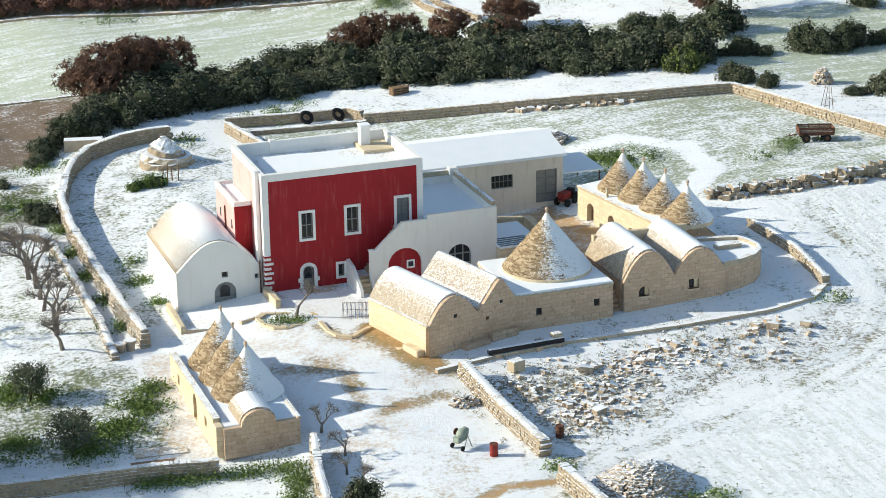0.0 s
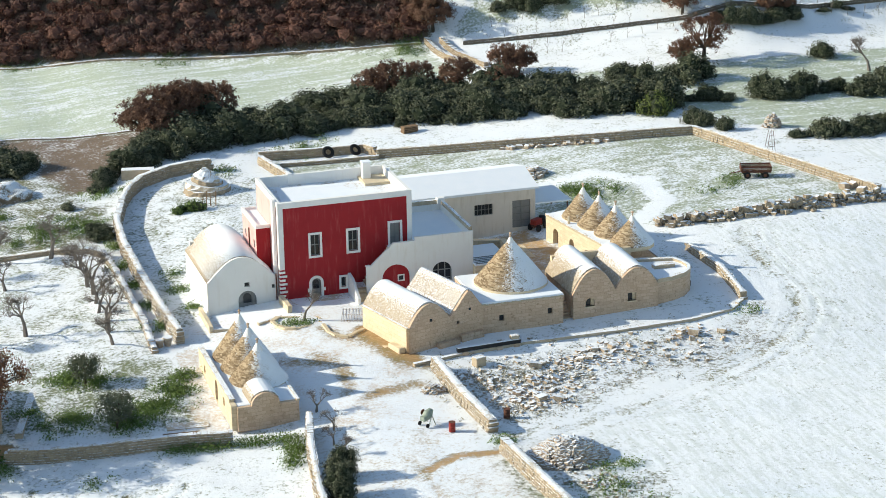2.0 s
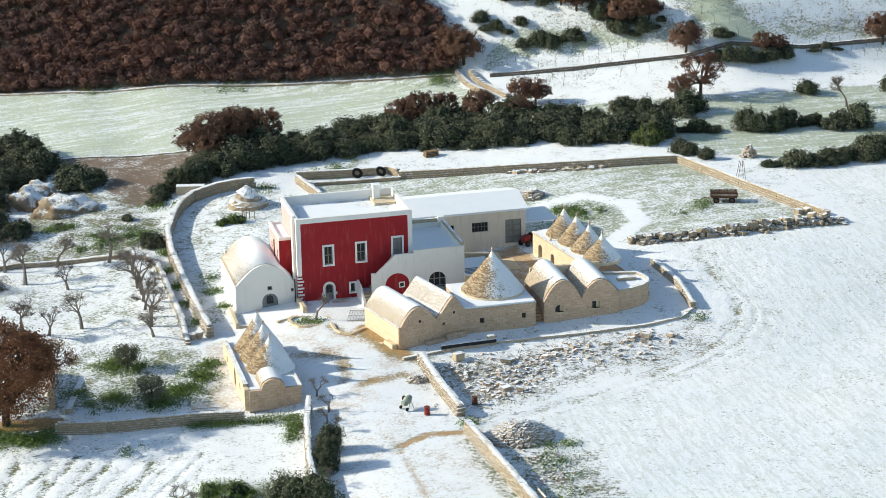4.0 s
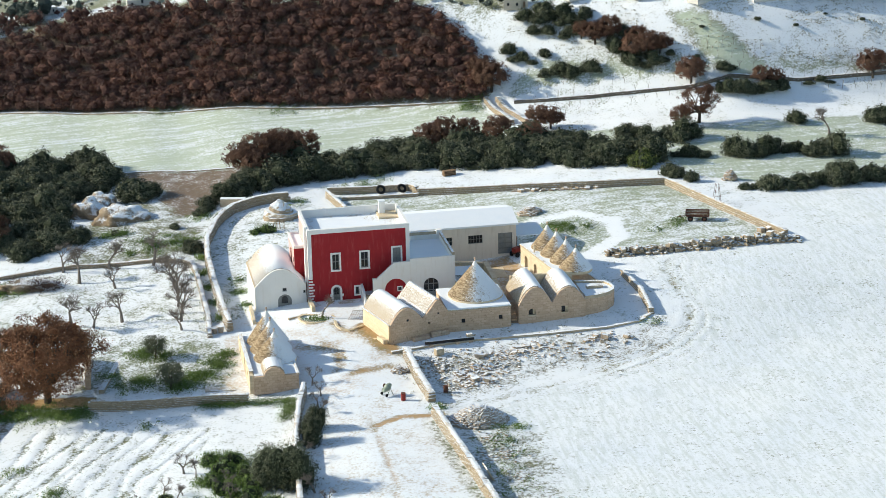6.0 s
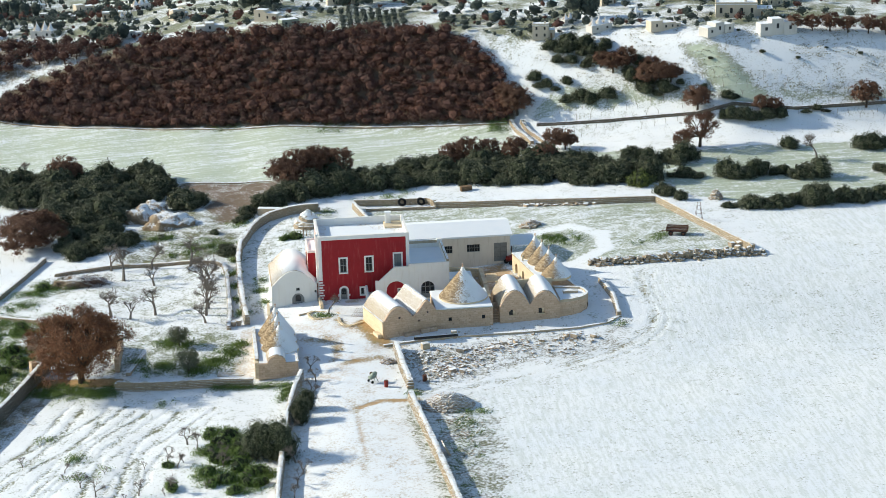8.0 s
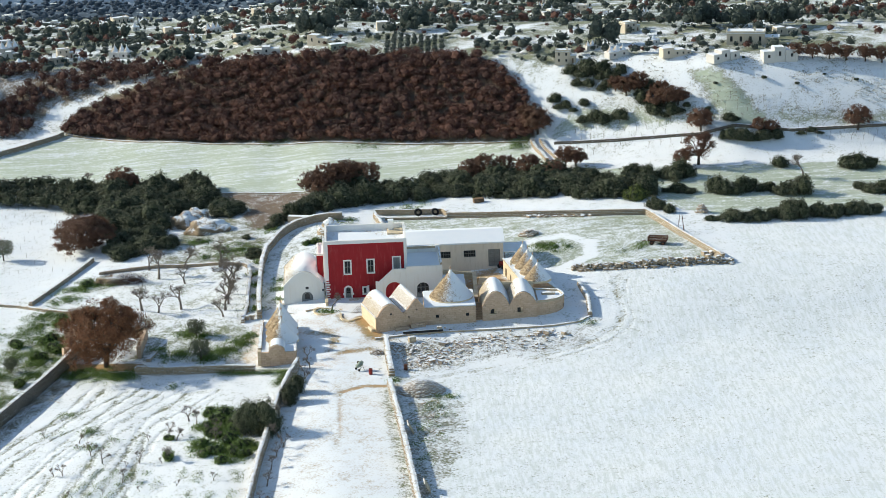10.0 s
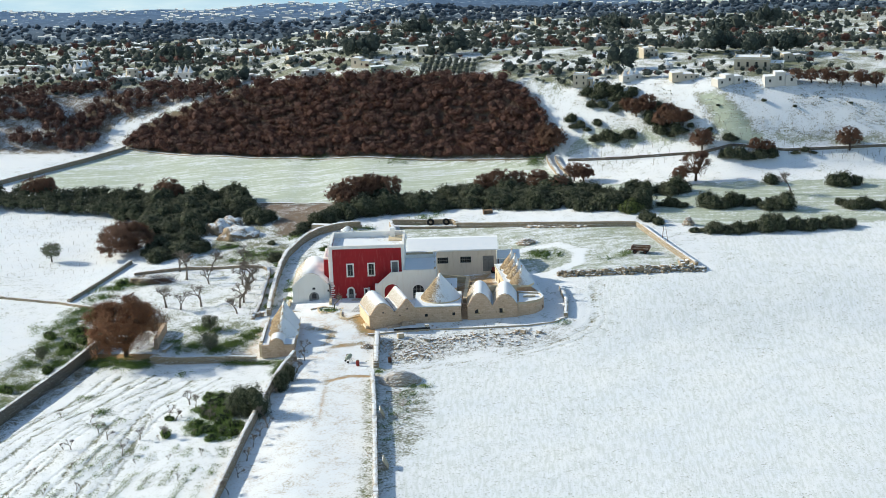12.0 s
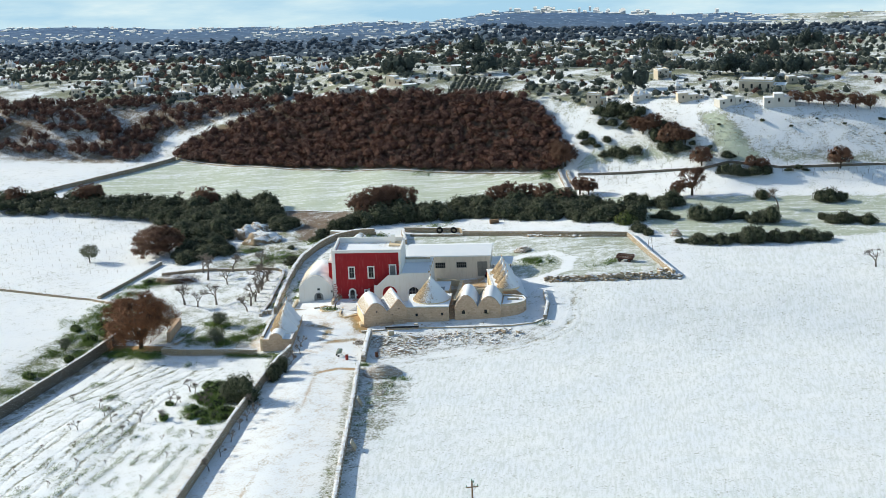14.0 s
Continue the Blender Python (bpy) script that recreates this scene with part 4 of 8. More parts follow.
# ---- stone buildings in front ----
def vaulted_barn():
    """Barn of two bays, one vaulted and one steep, drawn in its own turned frame."""
    h = thing("vaulted_barn", "limestone barn with two vaulted bays and patchy snow on its roofs", "barn", pose(7.2, -16.1, -0.35, 0, 0, 16) @ Matrix.Diagonal((1.06, 1.08, 1, 1)))
    zb, L = -0.3, 6.9
    P = front(0)
    part("front_wall", holed(bmesh.new(), P, 0, 7.15, zb, 2.3, [(4.6, 4.85, 1.75, 2.0, False)], 0.3), LIME, h)
    one, two = vault_arc(0.0, 4.05, 2.3, 4.15, 20, 0.8), [(4.05, 2.62), (4.5, 3.05), (5.45, 4.22), (5.75, 4.5), (6.05, 4.42), (6.5, 3.75), (7.15, 2.8)]
    g = extrude_profile(bmesh.new(), one[:-1] + [(4.05, 2.62)] + [(4.05, 2.3)], 0.0, 0.35)
    part("gable", g, LIME, h)
    part("gable", extrude_profile(bmesh.new(), two + [(7.15, 2.3), (4.05, 2.3)], 0.0, 0.35), LIME, h)
    part("hole", boxed(2.0, 2.25, -0.02, 0.05, 2.55, 2.8), DARKGLASS, h)
    part("hole", boxed(5.75, 5.97, -0.02, 0.05, 2.75, 2.97), DARKGLASS, h)
    part("hole", boxed(4.6, 4.85, 0.2, 0.28, 1.75, 2.0), DARKGLASS, h)
    # the sunny side takes the paler copy, with sunlight in its colour
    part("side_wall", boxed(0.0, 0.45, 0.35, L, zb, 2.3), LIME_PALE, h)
    part("ledge", boxed(-0.16, 0.2, -0.02, L, 2.3, 2.42, 0.03), COPING, h)
    part("back_wall", boxed(0.45, 7.15, L - 0.4, L, zb, 2.3), LIME_PALE, h)
    part("side_wall", boxed(6.75, 7.15, 0.35, L - 0.4, zb, 2.3), LIME, h)
    part("roof", extrude_profile(bmesh.new(), shell(vault_arc(0.02, 4.02, 2.36, 4.27, 24, 0.8), 0.14), 0.3, L), VAULT, h, "barrel vault of stone slabs, snow on the crown")
    part("roof", extrude_profile(bmesh.new(), shell([(x, z + 0.1) for x, z in two], 0.14), 0.3, L), VAULT, h, "steep slab roof with thawing snow")
    part("gutter", boxed(3.85, 4.25, 0.3, L, 2.45, 2.56), SNOW_M, h)
    part("buttress", boxed(-0.6, 0.0, 0.5, 2.2, zb, 0.55, 0.06), LIME_PALE, h)
    part("bench", boxed(-0.9, 0.0, 2.2, 6.8, zb, 0.18, 0.06), LIME_PALE, h)
    part("buttress", boxed(2.6, 4.6, -0.55, 0.0, zb, 0.55, 0.05), LIME, h)
    part("buttress", boxed(4.8, 7.0, -0.45, 0.0, zb, 0.8, 0.05), LIME, h)
    return h


vaulted_barn()


def slab_cone(cx, cy, z0, z1, r, rng, rings=24, bulge=0.0):
    """A dry-laid cone: rings of overlapping slabs, each a wedge with its own set and tilt."""
    verts, faces, lie = [], [], []
    rings = int(rings * 1.5)
    for k in range(rings):
        t0, t1 = k / rings, (k + 1) / rings
        ra = r * (1 - t0) ** (1 - bulge) + 0.05
        rb = r * (1 - t1) ** (1 - bulge) + 0.02
        za, zc = z0 + (z1 - z0) * t0, z0 + (z1 - z0) * t1
        n = max(7, int(2 * math.pi * ra / 0.33))
        off = rng.random() * 6.28
        cuts = np.sort(off + (np.arange(n) + rng.uniform(-0.3, 0.3, n)) * 2 * math.pi / n)
        for i in range(n):
            a0, a1 = cuts[i], cuts[(i + 1) % n] + (2 * math.pi if i == n - 1 else 0)
            lip, rise = rng.uniform(0.0, 0.06), rng.uniform(0.0, 0.035)
            g = 0.004
            b = len(verts)
            for rr, zz in ((ra + lip, za + rise), (rb + 0.03, zc + 0.05), (rb - 0.12, zc + 0.02), (ra - 0.1, za - 0.02)):
                for a in (a0 + g, a1 - g):
                    verts.append((cx + rr * math.cos(a), cy + rr * math.sin(a), zz))
            # the sun has bared the side toward it; snow stays on the far side and near the top
            mid = (a0 + a1) / 2
            lit = math.cos(mid) * SUN_FROM.x + math.sin(mid) * SUN_FROM.y
            keep = 0.43 - 0.56 * lit + 0.35 * t0**3
            lie += [keep] * 8
            faces += [(b, b + 1, b + 3, b + 2), (b + 6, b + 7, b + 1, b), (b, b + 2, b + 4, b + 6), (b + 1, b + 7, b + 5, b + 3)]
    # filling behind the slabs
    n = 24
    base = len(verts)
    for a in range(n):
        verts.append((cx + (r - 0.12) * math.cos(a * 2 * math.pi / n), cy + (r - 0.12) * math.sin(a * 2 * math.pi / n), z0))
    verts.append((cx, cy, z1 - 0.1))
    lie += [0.3] * (n + 1)
    faces += [(base + a, base + (a + 1) % n, base + n) for a in range(n)]
    return verts, faces, lie


def ring_wall(bm, cx, cy, r, z0, z1, n=32):
    lo = [bm.verts.new((cx + r * math.cos(i * 2 * math.pi / n), cy + r * math.sin(i * 2 * math.pi / n), z0)) for i in range(n)]
    hi = [bm.verts.new((cx + r * math.cos(i * 2 * math.pi / n), cy + r * math.sin(i * 2 * math.pi / n), z1)) for i in range(n)]
    for i in range(n):
        bm.faces.new((lo[i], lo[(i + 1) % n], hi[(i + 1) % n], hi[i]))
    bm.faces.new(hi)
    return bm


def cone_on(h, x, y, z0, z1, r, rng, rings=24):
    """The cone roof of a trullo with its rim, white tip and finial."""
    part("rim", ring_wall(bmesh.new(), x, y, r + 0.06, z0 - 0.3, z0 + 0.02), LIME_PALE, h)
    part("cone", bmesh_from(slab_cone(x, y, z0, z1 - 0.25, r, rng, rings)), CHIANCA, h, "dry-laid cone of limestone slabs, snowy on its shaded side")
    k = 0.17
    part("tip", tube(bmesh.new(), (x, y, z1 - 0.25 - (z1 - z0) * k), (x, y, z1 - 0.1), r * k + 0.09, 0.09, 14), TRIM, h, "whitened tip")
    bm = tube(bmesh.new(), (x, y, z1 - 0.1), (x, y, z1 + 0.12), 0.08, 0.06, 8)
    bmesh.ops.create_uvsphere(bm, u_segments=8, v_segments=6, radius=0.13, matrix=Matrix.Translation((x, y, z1 + 0.2)))
    part("finial", bm, LIME, h, "", True)


def bmesh_from(vfl):
    bm = bmesh.new()
    layer = bm.verts.layers.float.new("lie")
    vs = [bm.verts.new(v) for v in vfl[0]]
    for v, k in zip(vs, vfl[2]):
        v[layer] = k
    for f in vfl[1]:
        bm.faces.new([vs[i] for i in f])
    return bm


def cone_house():
    h = thing("cone_house", "limestone house with a flat snowy roof and one great slab cone", "trullo", pose(0.35, 0.55, -0.35))
    x0, x1, y0, y1, zb, zt = 14.05, 21.5, -14.55, -6.9, -0.3, 3.0
    P = front(y0)
    holes = [(15.62, 16.08, 1.25, 1.8, False), (20.05, 20.5, 1.35, 1.9, False)]
    part("front_wall", holed(bmesh.new(), P, x0, x1, zb, zt - 0.18, holes, 0.3), LIME, h)
    for a0, a1, b0, b1, _ in holes:
        part("window", boxed(a0, a1, y0 + 0.22, y0 + 0.28, b0, b1), DARKGLASS, h, "small dark window hole")
    part("side_wall", boxed(x0, x0 + 0.4, y0 + 0.3, y1, zb, zt - 0.18), LIME, h)
    part("side_wall", boxed(x1 - 0.4, x1, y0 + 0.3, y1, zb, zt - 0.18), LIME, h)
    part("back_wall", boxed(x0 + 0.4, x1 - 0.4, y1 - 0.4, y1, zb, zt - 0.18), LIME, h)
    part("cornice", boxed(x0 - 0.06, x1 + 0.06, y0 - 0.08, y1, zt - 0.18, zt - 0.04, 0.02), COPING, h)
    part("roof_snow", boxed(x0 - 0.02, x1 + 0.02, y0 - 0.02, y1 - 0.05, zt - 0.05, zt + 0.1, 0.05), SNOW_M, h, "smooth snow on the flat roof")
    rng = np.random.default_rng(5)
    x, y, r = 18.15, -10.25, 3.15
    bm = ring_wall(bmesh.new(), x, y, r + 0.12, zt, zt + 0.3, 40)
    part("drum", bm, LIME_PALE, h)
    cone = part("cone", bmesh_from(slab_cone(x, y, zt + 0.28, 7.2, r, rng, 32)), CHIANCA, h, "great cone of dry-laid limestone slabs, snowy on its shaded side")
    part("tip", tube(bmesh.new(), (x, y, 6.6), (x, y, 7.3), 0.5, 0.1, 16), TRIM, cone)
    bm = tube(bmesh.new(), (x, y, 7.25), (x, y, 7.55), 0.09, 0.07, 8)
    bmesh.ops.create_uvsphere(bm, u_segments=8, v_segments=6, radius=0.14, matrix=Matrix.Translation((x, y, 7.62)))
    part("finial", bm, LIME, cone, "", True)
    # narrow stair in the gap beside the house
    for i in range(10):
        part("step", boxed(21.56, 22.5, -14.3 + i * 0.28, -11.2, -0.2 + i * 0.26, -0.2 + (i + 1) * 0.26), LIME, h)
    return h


cone_house()


def double_barn():
    h = thing("double_vault_barn", "limestone barn with two barrel vaults and a rounded flat-roofed end", "barn", pose(0.3, 0.35, -0.45))
    y0, y1, zb = -14.0, -7.0, -0.3
    P = front(y0)
    holes = [(23.75, 24.6, 1.55, 2.3, True), (27.7, 28.5, 1.6, 2.35, False)]
    part("front_wall", holed(bmesh.new(), P, 22.55, 30.6, zb, 2.72, holes, 0.35), LIME, h)
    for a0, a1, b0, b1, _ in holes:
        part("window", boxed(a0, a1 - 0.3, y0 + 0.26, y0 + 0.32, b0, b1), DARKGLASS, h, "small deep window")
        part("window_block", boxed(a1 - 0.3, a1, y0 + 0.2, y0 + 0.34, b0, b1), LIME_PALE, h)
        part("sill", boxed(a0 - 0.05, a1 + 0.05, y0 - 0.05, y0 + 0.2, b0 - 0.1, b0), LIME_PALE, h)
    one, two = vault_arc(22.55, 26.6, 2.72, 4.88, 24, 0.95), vault_arc(26.6, 30.55, 2.9, 4.62, 24, 0.9)
    part("gable", extrude_profile(bmesh.new(), one, y0, y0 + 0.4), LIME, h)
    part("gable", extrude_profile(bmesh.new(), two + [(30.55, 2.72), (26.6, 2.72)], y0, y0 + 0.4), LIME, h)
    part("side_wall", boxed(22.55, 23.0, y0 + 0.4, y1, zb, 2.72), LIME, h)
    part("back_wall", boxed(23.0, 30.6, y1 - 0.4, y1, zb, 4.2), LIME_PALE, h)
    part("roof", extrude_profile(bmesh.new(), shell(vault_arc(22.5, 26.6, 2.78, 5.0, 28, 0.95), 0.16), y0 + 0.3, y1), VAULT, h, "barrel vault, its sunny flank thawed to bare slabs")
    part("roof", extrude_profile(bmesh.new(), shell(vault_arc(26.62, 30.6, 2.95, 4.74, 28, 0.9), 0.16), y0 + 0.3, y1), VAULT, h, "barrel vault, its sunny flank thawed to bare slabs")
    part("gutter", boxed(26.35, 26.85, y0 + 0.3, y1, 2.75, 2.86), SNOW_M, h)
    # rounded end with a parapet
    curve = [(30.6, -13.75), (32.2, -13.5), (33.6, -12.9), (34.5, -12.0), (34.9, -10.9), (34.75, -9.6), (34.3, -8.5), (30.6, -7.6)]
    part("end_wall", prism(bmesh.new(), curve, zb, 2.85), LIME, h)
    inner = [(32.7 + (x - 32.7) * 0.86, -10.8 + (y + 10.8) * 0.82) for x, y in curve]
    part("parapet", prism(bmesh.new(), curve + inner[::-1], 2.83, 3.22), COPING, h)
    part("roof_snow", prism(bmesh.new(), inner, 2.84, 2.98), SNOW_M, h, "snow on the flat roof")
    part("roof_vent", boxed(31.6, 33.6, -10.6, -9.9, 2.9, 3.3, 0.03), COPING, h)
    part("window", boxed(34.62, 34.72, -11.6, -11.3, 1.4, 1.9), DARKGLASS, h)
    return h


double_barn()


def cone_row():
    h = thing("cone_row_house", "limestone house under a row of four slab cones, sunlight painted into its pale walls", "trullo", pose(27.44, 5.37, -0.25, 0, 0, 9.0))
    zb, zt, L, W = -0.2, 3.6, 11.2, 6.7
    # the sunlit wall toward -x, in the lit copy of the stone, with arched doorways
    P = lambda u, v, d: (d, -u, v)
    holes = [(1.0, 2.0, 0.4, 2.75, True), (4.1, 5.0, 0.4, 2.6, True), (7.0, 7.9, 0.4, 2.4, True)]
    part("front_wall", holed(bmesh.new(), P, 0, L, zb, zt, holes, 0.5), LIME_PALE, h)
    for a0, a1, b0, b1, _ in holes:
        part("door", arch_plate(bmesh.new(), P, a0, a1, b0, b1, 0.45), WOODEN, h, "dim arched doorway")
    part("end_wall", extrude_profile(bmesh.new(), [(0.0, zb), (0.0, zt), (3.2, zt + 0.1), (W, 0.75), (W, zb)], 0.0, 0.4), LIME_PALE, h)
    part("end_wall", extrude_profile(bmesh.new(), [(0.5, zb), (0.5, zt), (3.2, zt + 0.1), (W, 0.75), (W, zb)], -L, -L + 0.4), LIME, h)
    part("back_wall", boxed(W - 0.4, W, -L + 0.4, 0.0, zb, 0.75), LIME, h)
    bm = bmesh.new()
    pts = [(0.0, 0.4, zt), (0, -L, zt), (3.2, -L, zt + 0.15), (3.2, 0.4, zt + 0.15), (W + 0.2, -L, 0.7), (W + 0.2, 0.4, 0.7)]
    lo = [bm.verts.new(p) for p in pts]
    hi = [bm.verts.new((x, y, z + 0.14)) for x, y, z in pts]
    for q in ((0, 1, 2, 3), (3, 2, 4, 5)):
        bm.faces.new([hi[i] for i in q])
        bm.faces.new([lo[i] for i in q[::-1]])
    for i, j in ((0, 1), (1, 2), (2, 4), (4, 5), (5, 3), (3, 0)):
        bm.faces.new((lo[i], lo[j], hi[j], hi[i]))
    part("roof", bm, SNOW_M, h, "snow between the cones and down the back slope")
    part("ledge", boxed(-0.12, 0.25, -L, 0.42, zt - 0.02, zt + 0.2, 0.04), COPING, h)
    rng = np.random.default_rng(8)
    for i, (x, zt1, r) in enumerate(((2.55, 7.0, 1.95), (2.58, 7.0, 1.95), (2.62, 6.85, 1.95), (2.66, 6.65, 1.95))):
        cone_on(h, x, -2.2 - i * 2.96, zt + 0.25, zt1 - 0.2, r, rng)
    part("flue", tube(bmesh.new(), (0.35, -3.4, zt), (0.35, -3.4, zt + 0.9), 0.12, 0.12, 8), LIME_PALE, h)
    return h


cone_row()


def trullo_house():
    h = thing("three_cone_trullo", "limestone trullo with three slab cones and a small vault, sunlight painted into its pale walls", "trullo", pose(-0.7, -0.3, -1.35))
    x0, x1, y0, y1, zb, zt = -8.75, -3.75, -24.2, -10.6, -0.3, 1.75
    Pf, Pl = front(y0), side(x0)
    part("front_wall", boxed(x0 + 0.0, x1, y0, y0 + 0.4, zb, zt), LIME, h)
    Pl = lambda u, v, d: (x0 - 0.35 + d, u, v)
    holes = [(-18.2, -17.2, -0.1, 1.75, True), (-13.3, -12.7, 0.6, 1.3, False), (-20.9, -20.3, 0.6, 1.3, False)]
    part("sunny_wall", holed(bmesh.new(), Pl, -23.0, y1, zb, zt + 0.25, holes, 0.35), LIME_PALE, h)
    # sunny wall in the lit stone copy; front and right side in the darker
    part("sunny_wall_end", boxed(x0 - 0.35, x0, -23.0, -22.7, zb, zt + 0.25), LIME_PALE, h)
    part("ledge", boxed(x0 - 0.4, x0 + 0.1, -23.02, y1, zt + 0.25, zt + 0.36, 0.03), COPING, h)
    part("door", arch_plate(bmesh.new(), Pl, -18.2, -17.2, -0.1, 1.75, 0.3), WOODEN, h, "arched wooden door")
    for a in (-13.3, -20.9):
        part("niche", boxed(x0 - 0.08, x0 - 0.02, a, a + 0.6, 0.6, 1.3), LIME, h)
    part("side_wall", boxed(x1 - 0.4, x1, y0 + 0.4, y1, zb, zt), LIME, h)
    part("back_wall", boxed(x0, x1 - 0.4, y1 - 0.4, y1, zb, zt), LIME_PALE, h)
    part("roof_snow", boxed(x0 + 0.1, x1, y0 + 0.35, y1, zt - 0.1, zt + 0.06, 0.03), SNOW_M, h, "snow on the flat roof edge")
    part("ledge", boxed(x1 - 0.16, x1 + 0.1, y0, y1, zt - 0.02, zt + 0.14, 0.03), COPING, h)
    rng = np.random.default_rng(11)
    for x, y, z in ((-5.75, -18.7, 5.05), (-5.85, -15.8, 5.35), (-5.95, -13.0, 5.6)):
        cone_on(h, x, y, zt + 0.1, z, 2.35, rng)
    bm = extrude_profile(bmesh.new(), arc(-7.6, -5.3, zt, zt + 1.0, 10), y0 - 0.02, y0 + 0.35)
    part("gable", bm, LIME, h)
    part("small_vault", extrude_profile(bmesh.new(), shell(arc(-7.65, -5.25, zt + 0.05, zt + 1.1, 12), 0.12), y0 + 0.3, -21.0), VAULT, h, "short barrel vault under snow")
    part("buttress", boxed(x0 - 0.45, x0 + 0.05, y0 + 0.3, y0 + 1.15, zb, zt + 0.1, 0.03), LIME_PALE, h)
    return h


trullo_house()


# ---- dry stone walls ----
def stone_run(line, height, thick, rng, size=0.45, course=0.27, ragged=0.07):
    """Irregular courses of stones along a line, each stone a jittered block."""
    verts, faces = [], []
    for (ax, ay), (bx, by) in zip(line, line[1:]):
        L = math.hypot(bx - ax, by - ay)
        dx, dy = (bx - ax) / L, (by - ay) / L
        rows = max(1, int(height / course))
        for r in range(rows):
            u = -rng.random() * 0.3
            while u < L:
                w = size * rng.uniform(0.6, 1.5)
                if not (r == rows - 1 and rng.random() < ragged):
                    c = u + w / 2
                    half = thick / 2 * (1.08 - 0.18 * r / rows) + rng.uniform(-0.03, 0.03)
                    z = gz(ax + dx * c, ay + dy * c) - 0.12 + r * course
                    b = len(verts)
                    for su in (0.02, w - 0.02):
                        for sv in (-half, half):
                            for sz in (0.0, course * rng.uniform(0.96, 1.06)):
                                ju, jv = rng.uniform(-0.03, 0.03), rng.uniform(-0.03, 0.03)
                                uu, vv = u + su + ju, sv + jv
                                verts.append((ax + dx * uu - dy * vv, ay + dy * uu + dx * vv, z + sz + rng.uniform(-0.02, 0.02)))
                    faces += [tuple(b + i for i in q) for q in ((0, 1, 3, 2), (4, 6, 7, 5), (0, 4, 5, 1), (2, 3, 7, 6), (0, 2, 6, 4), (1, 5, 7, 3))]
                u += w
    return verts, faces


def snow_ridge(line, height, thick, rng, step=0.8):
    """The snow that lies along a wall's top, uneven and broken."""
    bm = bmesh.new()
    last = None
    for (ax, ay), (bx, by) in zip(line, line[1:]):
        L = math.hypot(bx - ax, by - ay)
        dx, dy = (bx - ax) / L, (by - ay) / L
        for k in range(max(1, int(L / step)) + 1):
            u = min(L, k * step)
            x, y = ax + dx * u, ay + dy * u
            z = gz(x, y) - 0.12 + height + rng.uniform(-0.02, 0.03)
            w = thick / 2 * rng.uniform(0.78, 1.0)
            if rng.random() < 0.05:
                last = None
                continue
            ring = [bm.verts.new((x - dy * s * w, y + dx * s * w, z + hgt)) for s, hgt in ((-1, -0.08), (-0.7, 0.02), (0, 0.05), (0.7, 0.02), (1, -0.08))]
            if last:
                for i in range(4):
                    bm.faces.new((last[i], last[i + 1], ring[i + 1], ring[i]))
            last = ring
    return bm


def stone_wall(line, height, thick=0.6, seed=1, label="dry stone wall capped with snow", size=0.45, snow=True, name="stone_wall", course=0.27, pieces=0, material=None):
    rng = np.random.default_rng(seed)
    vf = stone_run(line, height, thick, rng, size, course)
    if pieces:
        singles = vf[0][: 8 * pieces]
        vf = (vf[0][8 * pieces :], [tuple(i - 8 * pieces for i in q) for q in vf[1][6 * pieces :]])
    # the packed heart of the wall, behind its facing stones
    verts, faces = list(vf[0]), list(vf[1])
    tall = max(1, int(height / course)) * course - 0.12 - 0.06
    for (ax, ay), (bx, by) in zip(line, line[1:]):
        L = math.hypot(bx - ax, by - ay)
        dx, dy = (bx - ax) / L, (by - ay) / L
        n = max(1, int(L / 2.0))
        base = len(verts)
        for k in range(n + 1):
            x, y = ax + dx * L * k / n, ay + dy * L * k / n
            z = gz(x, y)
            verts += [(x - dy * sv * thick * 0.43, y + dx * sv * thick * 0.43, z + zz) for sv, zz in ((-1, -0.2), (-0.95, tall), (0.95, tall), (1, -0.2))]
        for k in range(n):
            b = base + 4 * k
            faces += [(b + i, b + 4 + i, b + 5 + i, b + 1 + i) for i in range(3)]
        faces += [(base, base + 1, base + 2, base + 3), (base + 4 * n + 3, base + 4 * n + 2, base + 4 * n + 1, base + 4 * n)]
    w = raw(name, verts, faces, material or DRYSTONE)
    tagged(w, label, "wall", "dry stone walls", kind="structure")
    if pieces:
        LOOSE.append((w, singles))
    if snow:
        part("snow_cap", snow_ridge(line, max(1, int(height / course)) * course, thick, rng), COPING, w, "broken cap of snow")
    return w


LOOSE = []
stone_wall([(-4.2, -26.8), (-5.4, -32), (-6.8, -40.3), (-8.8, -61), (-10.4, -83), (-12.2, -105), (-16, -140), (-20, -173)], 1.7, 0.6, 1, size=0.34, course=0.21, pieces=180)
stone_wall([(8.5, -37.2), (9.2, -47.5), (9.9, -60), (10.9, -80), (12, -98), (14, -130), (16.5, -173)], 1.4, 0.7, 2, size=0.36, course=0.23, pieces=250)
stone_wall([(8.5, -19.6), (8.6, -26), (8.9, -33.2)], 1.4, 0.8, 3, "thick dry stone wall beside the yard, snow on top", 0.34, course=0.21, pieces=200)
stone_wall([(-10.4, -26), (-18, -24.4), (-27.3, -22)], 1.4, 0.6, 4, size=0.34, course=0.21, pieces=180)
stone_wall([(-36.3, -13.3), (-37.9, -17.6), (-43.6, -33.1), (-49.9, -51.6), (-61, -88.1), (-78.2, -141.8)], 2.2, 0.6, 5, "tall old weathered dry stone wall, darkened for its shade", material=SHADESTONE)
